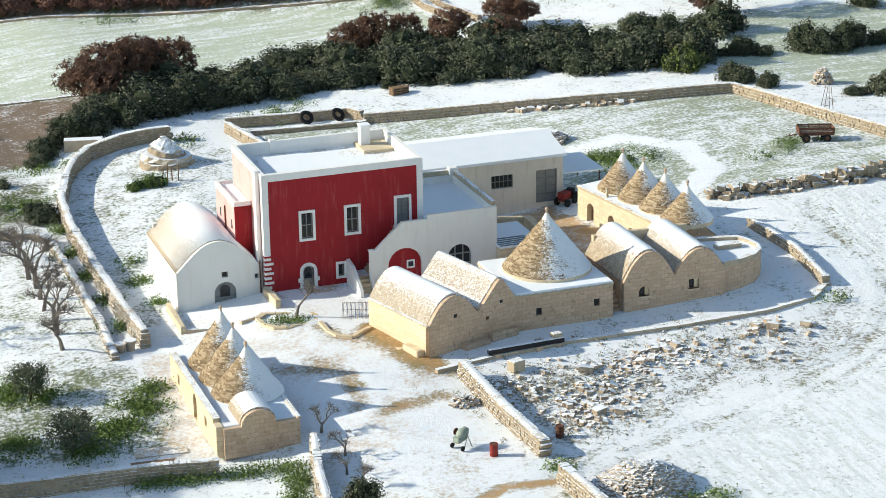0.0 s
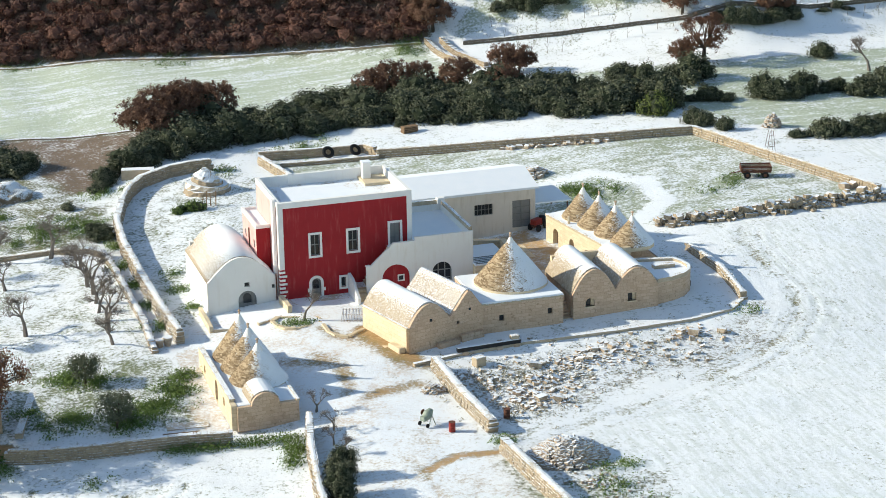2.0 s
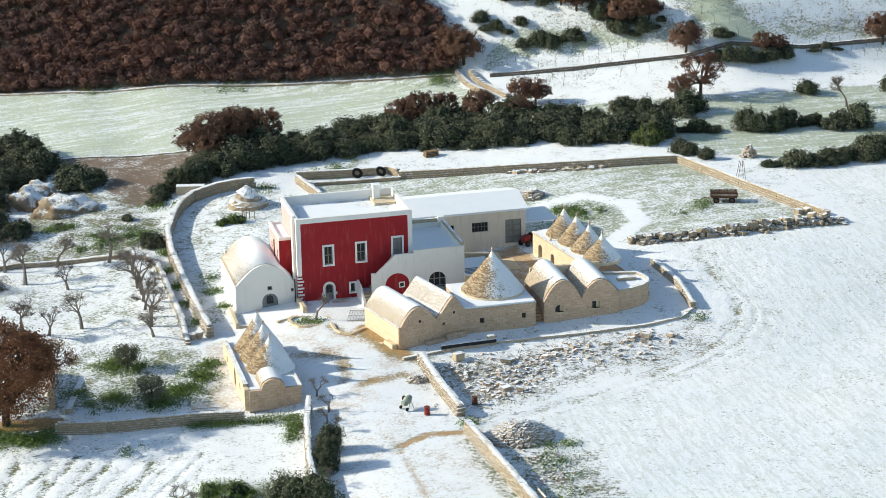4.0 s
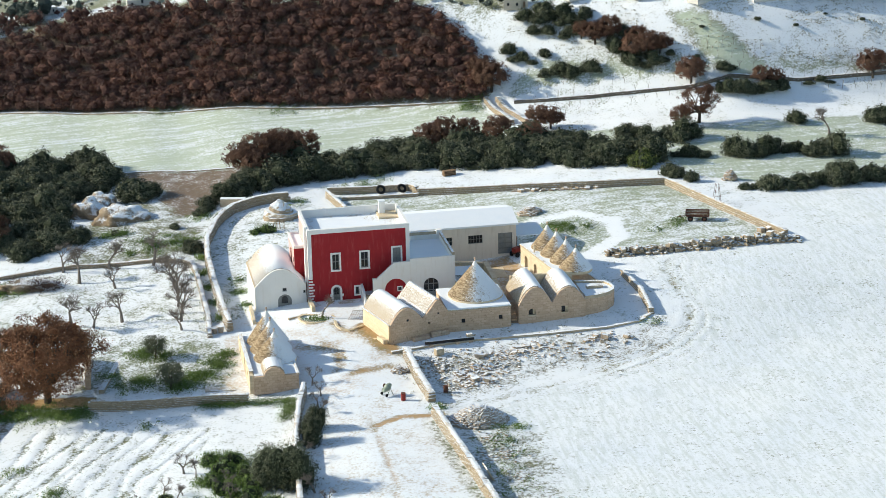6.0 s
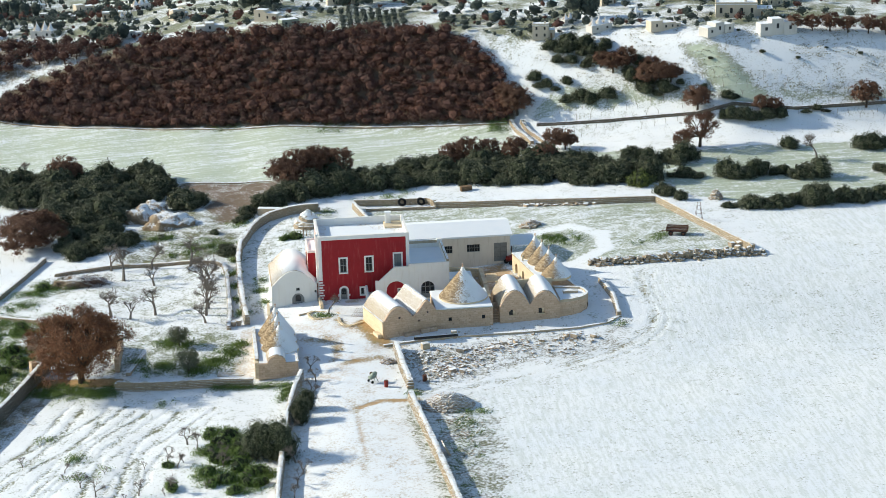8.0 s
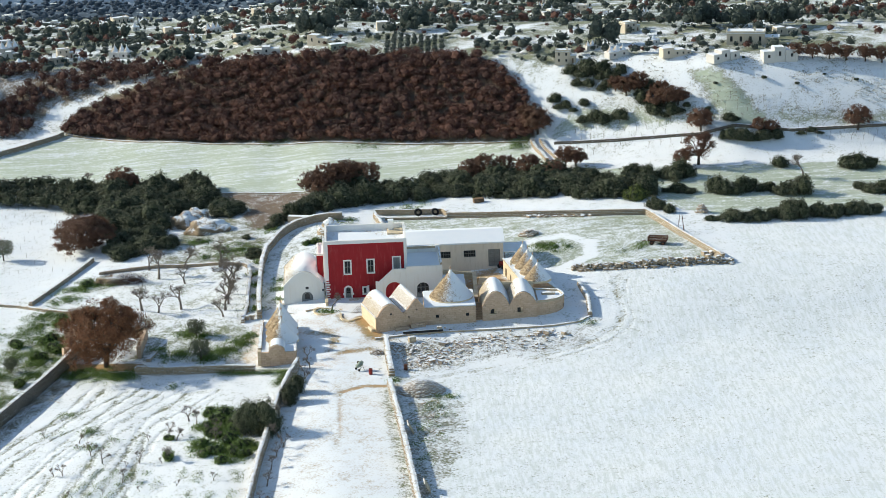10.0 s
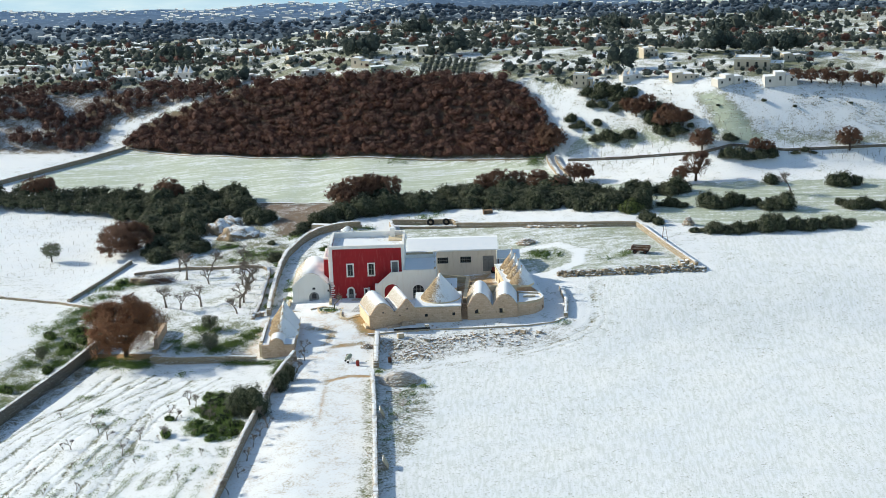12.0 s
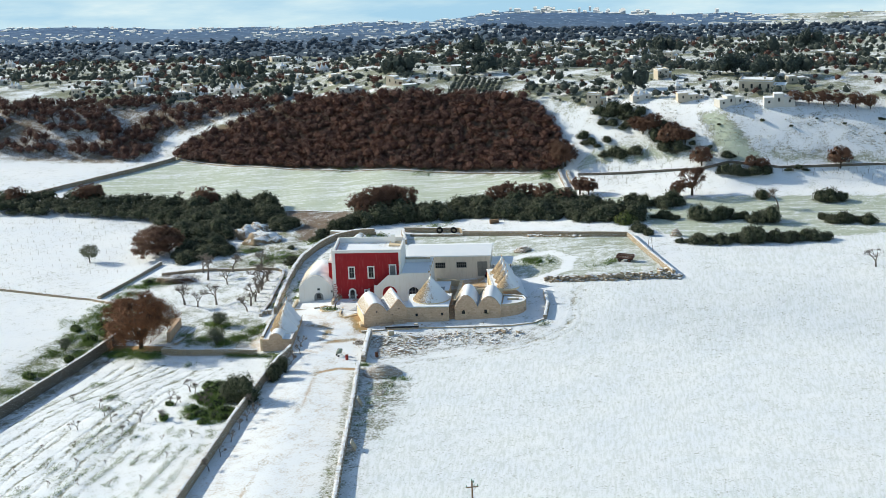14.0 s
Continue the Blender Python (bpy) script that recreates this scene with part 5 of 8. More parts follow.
stone_wall([(-10.2, -4.6), (-10.5, 3), (-10.6, 12), (-10.5, 22), (-10, 29), (-8.2, 36), (-7, 39), (-5.3, 41.6), (-2, 43), (2.5, 43.2)], 1.5, 0.7, 6, "curving dry stone wall round the farmyard", 0.34, course=0.21, pieces=300)
stone_wall([(-12.7, -6), (-12.3, 1), (-12.3, 9), (-12.3, 17), (-12.6, 21.5), (-13.6, 23.3), (-17, 24.8), (-27, 26.9), (-37, 26.2)], 0.8, 0.6, 7, "low dry stone wall by the orchard", 0.34, course=0.21, pieces=200)
stone_wall([(9.5, 35.7), (8.2, 43.4)], 1.3, 0.6, 8)
stone_wall([(8.6, 45.2), (19.6, 43), (20.4, 41.4)], 1.2, 0.6, 9, "dry stone wall of a small pen")
stone_wall([(10.2, 41.8), (20.2, 39.9)], 0.6, 0.5, 10, "low wall of a small pen")
stone_wall([(20.4, 40.4), (34, 35.8), (45, 32), (53, 30)], 1.2, 0.7, 11, "long field wall with snow along it", pieces=280)
stone_wall([(53, 30), (57.1, 15.8), (61.2, 3.2)], 1.2, 0.6, 12, "field wall with a sunlit face", pieces=200)
stone_wall([(38.6, -14.7), (38.9, -9.1), (38.2, -3.2)], 0.9, 0.6, 14)
stone_wall([(-39.1, 34.3), (-42.2, 25.5), (-46.8, 13.7)], 0.9, 0.6, 15)
stone_wall([(-83.8, 25.4), (-67.1, 20.5), (-48.7, 13.3), (-38.7, 6.4), (-34.5, 1.5)], 0.8, 0.6, 16)
stone_wall([(-54, 124.6), (-61, 115.5), (-68, 107.5), (-81, 92.6)], 1.2, 0.8, 17)
stone_wall([(38.3, 80.4), (39.6, 74), (40.1, 69.2)], 1.0, 0.6, 18, snow=False)
stone_wall([(40, 79.6), (41.4, 73.5), (42.2, 68.4)], 1.0, 0.6, 19, snow=False)
stone_wall([(42.4, 77.9), (53.3, 73.5), (67.8, 68.2), (84.4, 65.8), (102.2, 66.1), (121, 66)], 0.55, 0.6, 20, "far field wall painted dark for its shade", snow=False, material=SHADESTONE)
stone_wall([(-53, 125), (-37.4, 114.4), (-13.1, 102.4), (19.5, 88.8), (37.6, 80.8)], 0.45, 0.7, 21, "wall at the foot of the wood", 0.9)
stone_wall([(-20.8, 69.6), (-10, 65.8), (-0.4, 62.3)], 0.5, 0.5, 22, "low wall between the scrub and the crop", snow=False)


def kerb(line, w, h, name="stone_kerb", label="low stone kerb dusted with snow"):
    bm = bmesh.new()
    rng = random.Random(4)
    for (ax, ay), (bx, by) in zip(line, line[1:]):
        L = math.hypot(bx - ax, by - ay)
        n = max(1, int(L / 0.9))
        for i in range(n):
            u0, u1 = i / n + 0.001, (i + 1) / n - 0.001
            p, q = (ax + (bx - ax) * u0, ay + (by - ay) * u0), (ax + (bx - ax) * u1, ay + (by - ay) * u1)
            nx, ny = -(by - ay) / L * w / 2, (bx - ax) / L * w / 2
            z = gz(*p)
            prism(bm, [(p[0] - nx, p[1] - ny), (q[0] - nx, q[1] - ny), (q[0] + nx, q[1] + ny), (p[0] + nx, p[1] + ny)], z - 0.2, z + h + rng.uniform(-0.012, 0.012))
    return tagged(part(name, bm, KERBSTONE), label, "kerb", kind="structure")


kerb([(6.9, -18.4), (11.5, -17.5), (17.1, -17), (25.6, -17.3), (32.6, -17.2), (36.7, -16.4), (38.4, -14.9)], 0.35, 0.25)


# ---- plants ----
def leaf_quads(rng, pts, size, out=None, loose=0.55):
    """Leaves as small quads that face outward, each with its own tilt."""
    n = len(pts)
    w = rng.normal(size=(n, 3))
    if out is not None:
        w = out / (np.linalg.norm(out, axis=1)[:, None] + 1e-9) + loose * w
    w /= np.linalg.norm(w, axis=1)[:, None]
    d = np.cross(w, rng.normal(size=(n, 3)))
    d /= np.linalg.norm(d, axis=1)[:, None] + 1e-9
    e = np.cross(w, d)
    s = size * rng.uniform(0.6, 1.4, (n, 1))
    v = np.stack([pts - s * d - s * e * 0.6, pts + s * d * 0.9 - s * e * 0.6, pts + s * d + s * e * 0.7, pts - s * d * 0.8 + s * e * 0.6], 1)
    v[:, :, 2] = np.maximum(v[:, :, 2], 0.02)
    return v.reshape(-1, 3), [(4 * i, 4 * i + 1, 4 * i + 2, 4 * i + 3) for i in range(n)]


def clumps(rng, n_clump, n_leaf, rx, rz, z0, clump_r, hollow=0.55, tight=0.0):
    """Leaf places in clumps spread over a lumpy dome, and the way each one faces."""
    u = rng.normal(size=(n_clump, 3))
    u /= np.linalg.norm(u, axis=1)[:, None]
    r = hollow + (1 - hollow) * rng.random(n_clump) ** 0.6
    lump = 1 + 0.22 * np.sin(3 * np.arctan2(u[:, 1], u[:, 0]) + rng.random() * 6) * (1 - np.abs(u[:, 2]))
    c = u * (r * lump)[:, None] * [rx, rx, rz] + [0, 0, z0]
    off = rng.normal(size=(n_clump, n_leaf, 3)) * clump_r
    out = off / (clump_r + 1e-9) * 0.8 + (u * [1, 1, 1.1])[:, None]
    return (c[:, None] + off).reshape(-1, 3), out.reshape(-1, 3)


def limbs(bm, rng, start, way, length, r, depth, spread=0.6, tips=None, n=5):
    end = start + way * length
    tube(bm, start, end, r, r * 0.62, n, False)
    if depth == 0:
        if tips is not None:
            tips.append(end)
        return
    for _ in range(rng.choice((2, 2, 3))):
        w = (way + Vector((rng.uniform(-1, 1), rng.uniform(-1, 1), rng.uniform(-0.4, 0.7))) * spread).normalized()
        limbs(bm, rng, end, w, length * rng.uniform(0.6, 0.85), r * 0.6, depth - 1, spread, tips, n)


def leafed_tree(name, label, category, h, rad, material, seed, trunk_h=0.35, n_clump=110, n_leaf=14, leaf=0.16, group="", hollow=0.5):
    """A tapered trunk that forks, and a crown of many leaf clumps."""
    rng, prng = np.random.default_rng(seed), random.Random(seed)
    t = thing(name, label, category, None, group)
    bm = bmesh.new()
    limbs(bm, prng, Vector((0, 0, -0.2)), Vector((0.06, 0.04, 1)).normalized(), h * trunk_h + 0.2, h * 0.045, 3, 0.75, None, 6)
    part("trunk", bm, BARK, t)
    rz = h * (1 - trunk_h * 0.75) / 2
    pts, out = clumps(rng, n_clump, n_leaf, rad, rz, h - rz, rad * 0.12, hollow)
    v, f = leaf_quads(rng, pts, leaf, out)
    raw("crown", v, f, material, t)
    return t


def spreading_oak(name, label, h, rad, material, seed, per_tip=60, leaf=0.07, mains=7, depth=3, group="oaks", fill=100):
    """An oak whose limbs fan out from a short trunk, with its dead leaves held round the branch ends."""
    prng, rng = random.Random(seed), np.random.default_rng(seed)
    t = thing(name, label, "tree", None, group)
    bm = bmesh.new()
    tips = []
    top = Vector((0.05 * h * 0.3, 0.02, h * 0.24))
    tube(bm, (0, 0, -0.2), top, h * 0.045, h * 0.035, 8, False)
    for k in range(mains):
        a = 6.28 * k / (mains - 1) + prng.uniform(-0.3, 0.3)
        rise = prng.uniform(0.15, 1.3) if k < mains - 1 else 2.5
        way = Vector((math.cos(a), math.sin(a), rise)).normalized()
        reach = (rad if k < mains - 1 else h * 0.62) * prng.uniform(0.36, 0.44)
        limbs(bm, prng, top, way, reach, h * 0.024, depth, 0.62, tips, 5)
    part("trunk", bm, BARK, t)
    ends = np.array([p[:] for p in tips])
    ends[:, 2] = np.minimum(ends[:, 2], h - 0.2)
    mid = ends.mean(0) - [0, 0, h * 0.15]
    off = rng.normal(size=(len(ends), per_tip, 3)) * rad * [0.06, 0.06, 0.04]
    pts = (ends[:, None] + off).reshape(-1, 3)
    pts[:, 2] = np.maximum(pts[:, 2], h * 0.16)
    dome, out = clumps(rng, fill, 40, rad * 0.98, h * 0.38, h * 0.57, rad * 0.055, 0.5)
    pts = np.concatenate([pts, dome[dome[:, 2] > h * 0.17]])
    v, f = leaf_quads(rng, pts, leaf, pts - mid)
    raw("crown", v, f, material, t)
    return t


def bush(name, label, h, rad, material, seed, n_clump=200, n_leaf=16, leaf=0.088, core=CORE, group="bushes", mounds=6):
    """A shrub of several leafy mounds grown together, uneven in height."""
    rng = np.random.default_rng(seed)
    t = thing(name, label, "bush", None, group)
    all_pts, all_out = [], []
    bm = bmesh.new()
    for k in range(mounds):
        a, d = rng.uniform(0, 6.28), 0.0 if k == 0 else rad * rng.uniform(0.3, 0.66)
        r = rad * rng.uniform(0.48, 0.74)
        top = h * (1.0 if k == 0 else rng.uniform(0.55, 0.95))
        rz = max(0.3 * top, min(r, top * 0.5))
        cx, cy, cz = d * math.cos(a), d * math.sin(a), top - rz
        pts, out = clumps(rng, max(6, n_clump // mounds), n_leaf, r, rz, cz, r * 0.16, 0.75)
        low = rng.random(len(pts)) < 0.45
        pts[low, 2] *= rng.random(low.sum())
        pts[:, 2] = np.abs(pts[:, 2])
        all_pts.append(pts + [cx, cy, 0])
        all_out.append(out)
        # a dark solid fills each mound and stands for its inner shade
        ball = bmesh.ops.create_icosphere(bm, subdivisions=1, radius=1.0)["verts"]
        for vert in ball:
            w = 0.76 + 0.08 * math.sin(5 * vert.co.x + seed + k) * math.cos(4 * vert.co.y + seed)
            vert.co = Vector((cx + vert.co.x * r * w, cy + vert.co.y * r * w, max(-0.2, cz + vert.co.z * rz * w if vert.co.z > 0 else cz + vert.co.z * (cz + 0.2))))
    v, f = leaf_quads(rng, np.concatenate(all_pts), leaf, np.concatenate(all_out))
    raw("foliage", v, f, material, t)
    part("shade_heart", bm, core, t)
    return t


def bare_tree(name, label, h, seed, depth=4, group="bare orchard trees", spread=0.7):
    rng = random.Random(seed)
    t = thing(name, label, "tree", None, group)
    bm = bmesh.new()
    tips = []
    limbs(bm, rng, Vector((0, 0, -0.15)), Vector((rng.uniform(-0.2, 0.2), rng.uniform(-0.2, 0.2), 1)).normalized(), h * 0.2, h * 0.035, depth, spread, tips, 5)
    part("trunk", bm, TWIG, t)
    bm = bmesh.new()
    for p in tips:
        for _ in range(4):
            w = Vector((rng.uniform(-1, 1), rng.uniform(-1, 1), rng.uniform(-0.2, 1))).normalized()
            tube(bm, p, p + w * h * 0.09, 0.014, 0.006, 3, False)
    part("twig_spray", bm, TWIG, t)["kind"] = "stuff"
    return t


def put(ob, x, y, s=1.0, turn=0.0, sz=None, dz=0.0):
    """Sets a thing on the ground."""
    ob.matrix_world = Matrix.Translation((x, y, gz(x, y) + dz)) @ Matrix.Rotation(turn, 4, "Z") @ Matrix.Diagonal((s, s, sz or s, 1))
    return ob


def again(ob, x, y, s=1.0, turn=0.0, sz=None, dz=0.0):
    c = copy_thing(ob, Matrix.Identity(4))
    return put(c, x, y, s, turn, sz, dz)


def in_poly(x, y, poly):
    c = False
    for (ax, ay), (bx, by) in zip(poly, poly[1:] + poly[:1]):
        if (ay > y) != (by > y) and x < (bx - ax) * (y - ay) / (by - ay) + ax:
            c = not c
    return c


def scatter(poly, gap, seed):
    """Places in a polygon, no two nearer than gap."""
    rng = random.Random(seed)
    xs, ys = [p[0] for p in poly], [p[1] for p in poly]
    out = []
    cells = {}
    tries = int(12 * (max(xs) - min(xs)) * (max(ys) - min(ys)) / gap**2)
    for _ in range(tries):
        x, y = rng.uniform(min(xs), max(xs)), rng.uniform(min(ys), max(ys))
        if not in_poly(x, y, poly):
            continue
        i, j = int(x // gap), int(y // gap)
        if any(math.hypot(x - a, y - b) < gap for di in (-1, 0, 1) for dj in (-1, 0, 1) for a, b in cells.get((i + di, j + dj), ())):
            continue
        cells.setdefault((i, j), []).append((x, y))
        out.append((x, y))
    return out


# the belt of evergreen scrub behind the farm
BELT_RIGHT = [(-7, 46), (-2.5, 49), (5.5, 51.5), (11, 52.8), (22, 53), (33, 48.5), (41, 44.5), (47, 42.2), (54.5, 41), (56, 43), (49, 50), (42, 59), (32, 62), (21, 62), (13, 61), (6, 61.5), (0, 59)]
BELT_LEFT = [(-68, 88), (-57, 86), (-42, 80.5), (-31, 77.8), (-25.5, 76), (-20.8, 69), (-21.4, 63), (-23.5, 61.5), (-28, 52.5), (-29.2, 49), (-29.5, 37), (-33, 33), (-36.5, 34), (-37, 49), (-41, 64), (-54.7, 72), (-66, 75.6), (-95, 78), (-95, 92)]
EVERGREEN = "dark evergreen shrub flecked with snow"
kinds = [bush("evergreen_bush", EVERGREEN, h, r, MAQUIS, s, group="evergreen scrub") for h, r, s in ((2.8, 1.9, 1), (3.4, 2.2, 2), (2.2, 1.8, 3), (3.0, 1.6, 4))]
used = set()


def plant_bush(x, y, rng, s=None):
    k = rng.randrange(4)
    s = s or rng.uniform(0.75, 1.1) * rng.uniform(0.95, 1.5)
    f = put if k not in used else again
    used.add(k)
    return f(kinds[k], x, y, s, rng.uniform(0, 6.28), s * rng.uniform(0.66, 0.95) * (0.6 if s < 0.6 else 1.0))


prng = random.Random(3)
far_scrub = []
for poly in (BELT_RIGHT, BELT_LEFT):
    for x, y in scatter(poly, 2.2, 5):
        if x < -46:
            far_scrub.append((x, y, prng.uniform(1.5, 2.1)))
        else:
            plant_bush(x, y, prng)


def hedge(line, gap, size, seed, off=0.35):
    """Shrubs grown together along a line, each of its own height."""
    rng = random.Random(seed)
    for (ax, ay), (bx, by) in zip(line, line[1:]):
        n = max(1, round(math.hypot(bx - ax, by - ay) / gap))
        for k in range(n):
            u = (k + 0.5) / n
            plant_bush(ax + (bx - ax) * u + rng.gauss(0, off), ay + (by - ay) * u + rng.gauss(0, off), prng, size * rng.uniform(0.75, 1.2))


hedge([(52.6, 53.6), (55.9, 51.9), (59.2, 50.4), (63.8, 50.2)], 1.7, 1.05, 1)
hedge([(57, 42.6), (63.4, 41.2)], 1.8, 0.72, 2, 0.2)
hedge([(65.8, 41), (69, 40.2), (72.6, 40.6)], 1.9, 1.05, 3)
hedge([(73.6, 40.6), (76.2, 40.2)], 1.6, 0.7, 4, 0.2)
hedge([(77.2, 39.4), (81.4, 38.8)], 1.9, 1.1, 5)
hedge([(62, 25.2), (65, 24.8)], 1.5, 0.55, 6, 0.2)
hedge([(65.5, 24.6), (69, 23.8), (73, 24), (78, 24.6), (83, 24.6), (91, 26)], 1.9, 1.0, 7)
hedge([(90, 38.8), (93, 37.4), (100, 36)], 2.0, 0.95, 8)
hedge([(71.4, 65.6), (75, 64.4), (79, 64.2), (81.6, 64.8)], 1.5, 0.8, 9)
hedge([(85, 65.2), (90, 65)], 1.8, 0.5, 10, 0.2)
hedge([(43.7, 87), (44.4, 84.3), (46.9, 83.1), (49, 82.8)], 1.7, 0.62, 11)
hedge([(47.6, 80.6), (50, 79.6), (52.4, 78.2), (55.4, 77.6)], 1.5, 0.7, 12)
hedge([(60, 75.4), (66, 73.2)], 1.5, 0.7, 13)
hedge([(72.4, 68.6), (75, 68.2)], 1.3, 0.6, 14, 0.2)
for x, y, s in [(-19.4, 55, 1.2), (-17.2, 54.6, 1.25), (-15.4, 55, 1.0), (-18, 57, 1.1), (-27.2, 38.4, 1.05), (-26, 39, 0.8), (79.7, 53, 0.8), (91.2, 51, 0.8), (93, 50.8, 0.9), (95, 50.6, 0.8), (54.8, 33.8, 0.75), (55.6, 32.6, 0.7), (56.8, 30.4, 0.6), (68.8, 71.4, 0.5), (70.1, 72, 0.45), (66.5, 74.4, 0.5), (-21.7, 39.6, 0.5), (-13.5, 38.4, 0.5), (-12, 27.4, 0.8), (-12, 29.4, 0.6), (39, 46.6, 0.5), (30, 49.4, 0.55), (26, 50.6, 0.5)]:
    plant_bush(x, y, prng, s)
for poly, gap, size, seed in (([(46.5, 91), (50.5, 90), (55.6, 86.5), (57, 83.5), (53, 84), (50, 85.5), (47.4, 88)], 1.4, 0.8, 31), ([(57, 84), (62.5, 79.5), (65.5, 76.5), (65.4, 74.4), (59, 77)], 1.6, 0.7, 32), ([(67, 85), (95, 80), (118, 77), (118, 71), (84, 72), (72, 76)], 5.2, 0.22, 35), ([(104, 72), (118, 72), (118, 80), (106, 80)], 3.0, 0.6, 36)):
    for x, y in scatter(poly, gap, seed):
        if size < 0.5:
            far_scrub.append((x, y, size * prng.uniform(1.2, 2.4)))
        else:
            plant_bush(x, y, prng, size * prng.uniform(0.7, 1.3))
for x, y, s in ((-9.8, 43.4, 0.6), (-8.9, 45.2, 0.7), (-8.2, 46.8, 0.8), (-6, 48.6, 0.9), (-4.2, 48.8, 1.0), (-2.6, 50.6, 1.0), (-1.4, 54, 1.0)):
    plant_bush(x, y, prng, s)
put(bush("yellow_green_bush", "round yellow-green shrub among the dark scrub", 2.6, 1.9, LIMEBUSH, 9), 52.4, 39.6)

# oaks that keep their dead leaves
OAK = "oak with russet dead leaves still on its branches"
big_oak = put(spreading_oak("oak", "broad oak full of russet dead leaves beside the garden wall", 9.7, 5.9, OAKLEAF, 21, 44, 0.075, 15, 4, fill=480), -32, -18.6, 1.04, 0.0, None, -0.5)
small_oak = put(spreading_oak("oak", OAK, 4.4, 2.4, OAKLEAF_DULL, 22, 40, 0.06, 10, 3, fill=150), 4, 62.8, 1.25)
put(spreading_oak("oak", "russet oak at the end of the dark scrub", 6.4, 4.0, OAKLEAF_DULL, 24, 36, 0.075, 10, 4, fill=420), -41.4, 42.2, 1.22, 0, 1.1, -0.9)
for x, y, s in ((-2.2, 58.6, 1.2), (0.4, 60.8, 1.3), (3.4, 61.6, 1.3), (7.2, 61.8, 1.2), (-0.6, 56.6, 1.0), (26, 61.6, 1.0), (28.6, 62.2, 1.1), (32, 62.8, 0.9), (36, 60.4, 1.0), (40, 55.6, 0.9), (43, 64.5, 0.9), (44.8, 63.6, 0.85), (-37.6, 76, 1.2), (-64.5, 86, 1.1), (-67, 86.5, 1.0), (-82, 86, 1.0), (68.1, 68.6, 1.05), (80.6, 65.4, 0.6), (78.4, 65.6, 0.7), (96.2, 65.4, 1.1), (56.2, 81.4, 0.9), (58.4, 81, 0.95), (54.4, 83.2, 0.7), (61.1, 76.6, 0.9), (63.2, 76, 0.95), (65, 75.4, 0.8), (62.2, 78, 0.8), (88, 81.5, 0.7), (91, 81, 0.7), (94, 80.6, 0.8), (97, 80, 0.7), (100.5, 79.5, 0.8), (103.5, 79, 0.75), (63, 56.2, 0.75), (39.6, 81.8, 1.2), (38.4, 84, 1.1)):
    again(small_oak, x, y, s, prng.uniform(0, 6))
put(spreading_oak("bare_oak", "nearly bare oak with a fan of fine brown twigs", 6.3, 3.3, OAKLEAF_DULL, 23, 20, 0.06, 11, 4, fill=60), 65.8, 56.6)
put(bare_tree("bare_tree", "grey bare tree behind the dark scrub", 5.2, 37, 5, "bare field trees", 0.62), -44.9, 83.6)
bare = [bare_tree("fruit_tree", "bare pruned fruit tree standing in snow", 5.0, s, 5, spread=0.85) for s in (31, 32, 33)]
spots = [(-15.7, -2.3), (-15.4, 8.9), (-22.5, 4), (-27.1, 20.6), (-22.7, 17), (-29, 25.8), (-23.2, 25.4), (-17.5, 23.6), (-15.3, 19), (-14.8, 16.4), (-15.4, 13.8), (-15.2, 11.4), (-15.6, 6.2), (-15.2, 3.6), (-15.6, 0.8), (-28.6, 4.8), (-26, 3.4), (97.4, 6.6), (82.5, 46.1)]
for i, (x, y) in enumerate(spots):
    (put if i < 3 else again)(bare[i % 3], x, y, 1.1 + 0.15 * (i % 4), i * 1.3)
olive = put(leafed_tree("olive_tree", "small olive tree with grey-green leaves", "tree", 2.9, 1.35, OLIVE, 41, 0.32, 150, 26, 0.05, "olive trees"), -19.4, -10.2)
for x, y, s in ((-18.3, -19.6, 1.15), (-54.5, 39.2, 1.3), (-46, -16.5, 0.8)):
    again(olive, x, y, s, x)


# young trees planted in rows in the far snowy field
youngling = bmesh.new()
yr = random.Random(91)
for i in range(34):
    for j in range(4):
        x, y = 46.8 + i * 1.99 - 0.85 * j + yr.uniform(-0.2, 0.2), 70.9 - 0.32 * i + j * (2.7 - 0.034 * i) + yr.uniform(-0.2, 0.2)
        if yr.random() < 0.85:
            limbs(youngling, yr, Vector((x, y, gz(x, y) - 0.1)), Vector((yr.uniform(-0.1, 0.1), 0, 1)).normalized(), 0.7, 0.04, 2, 0.6, None, 3)
tagged(part("young_trees", youngling, TWIG), "rows of thin bare young trees in a snowy field", "saplings", kind="stuff")


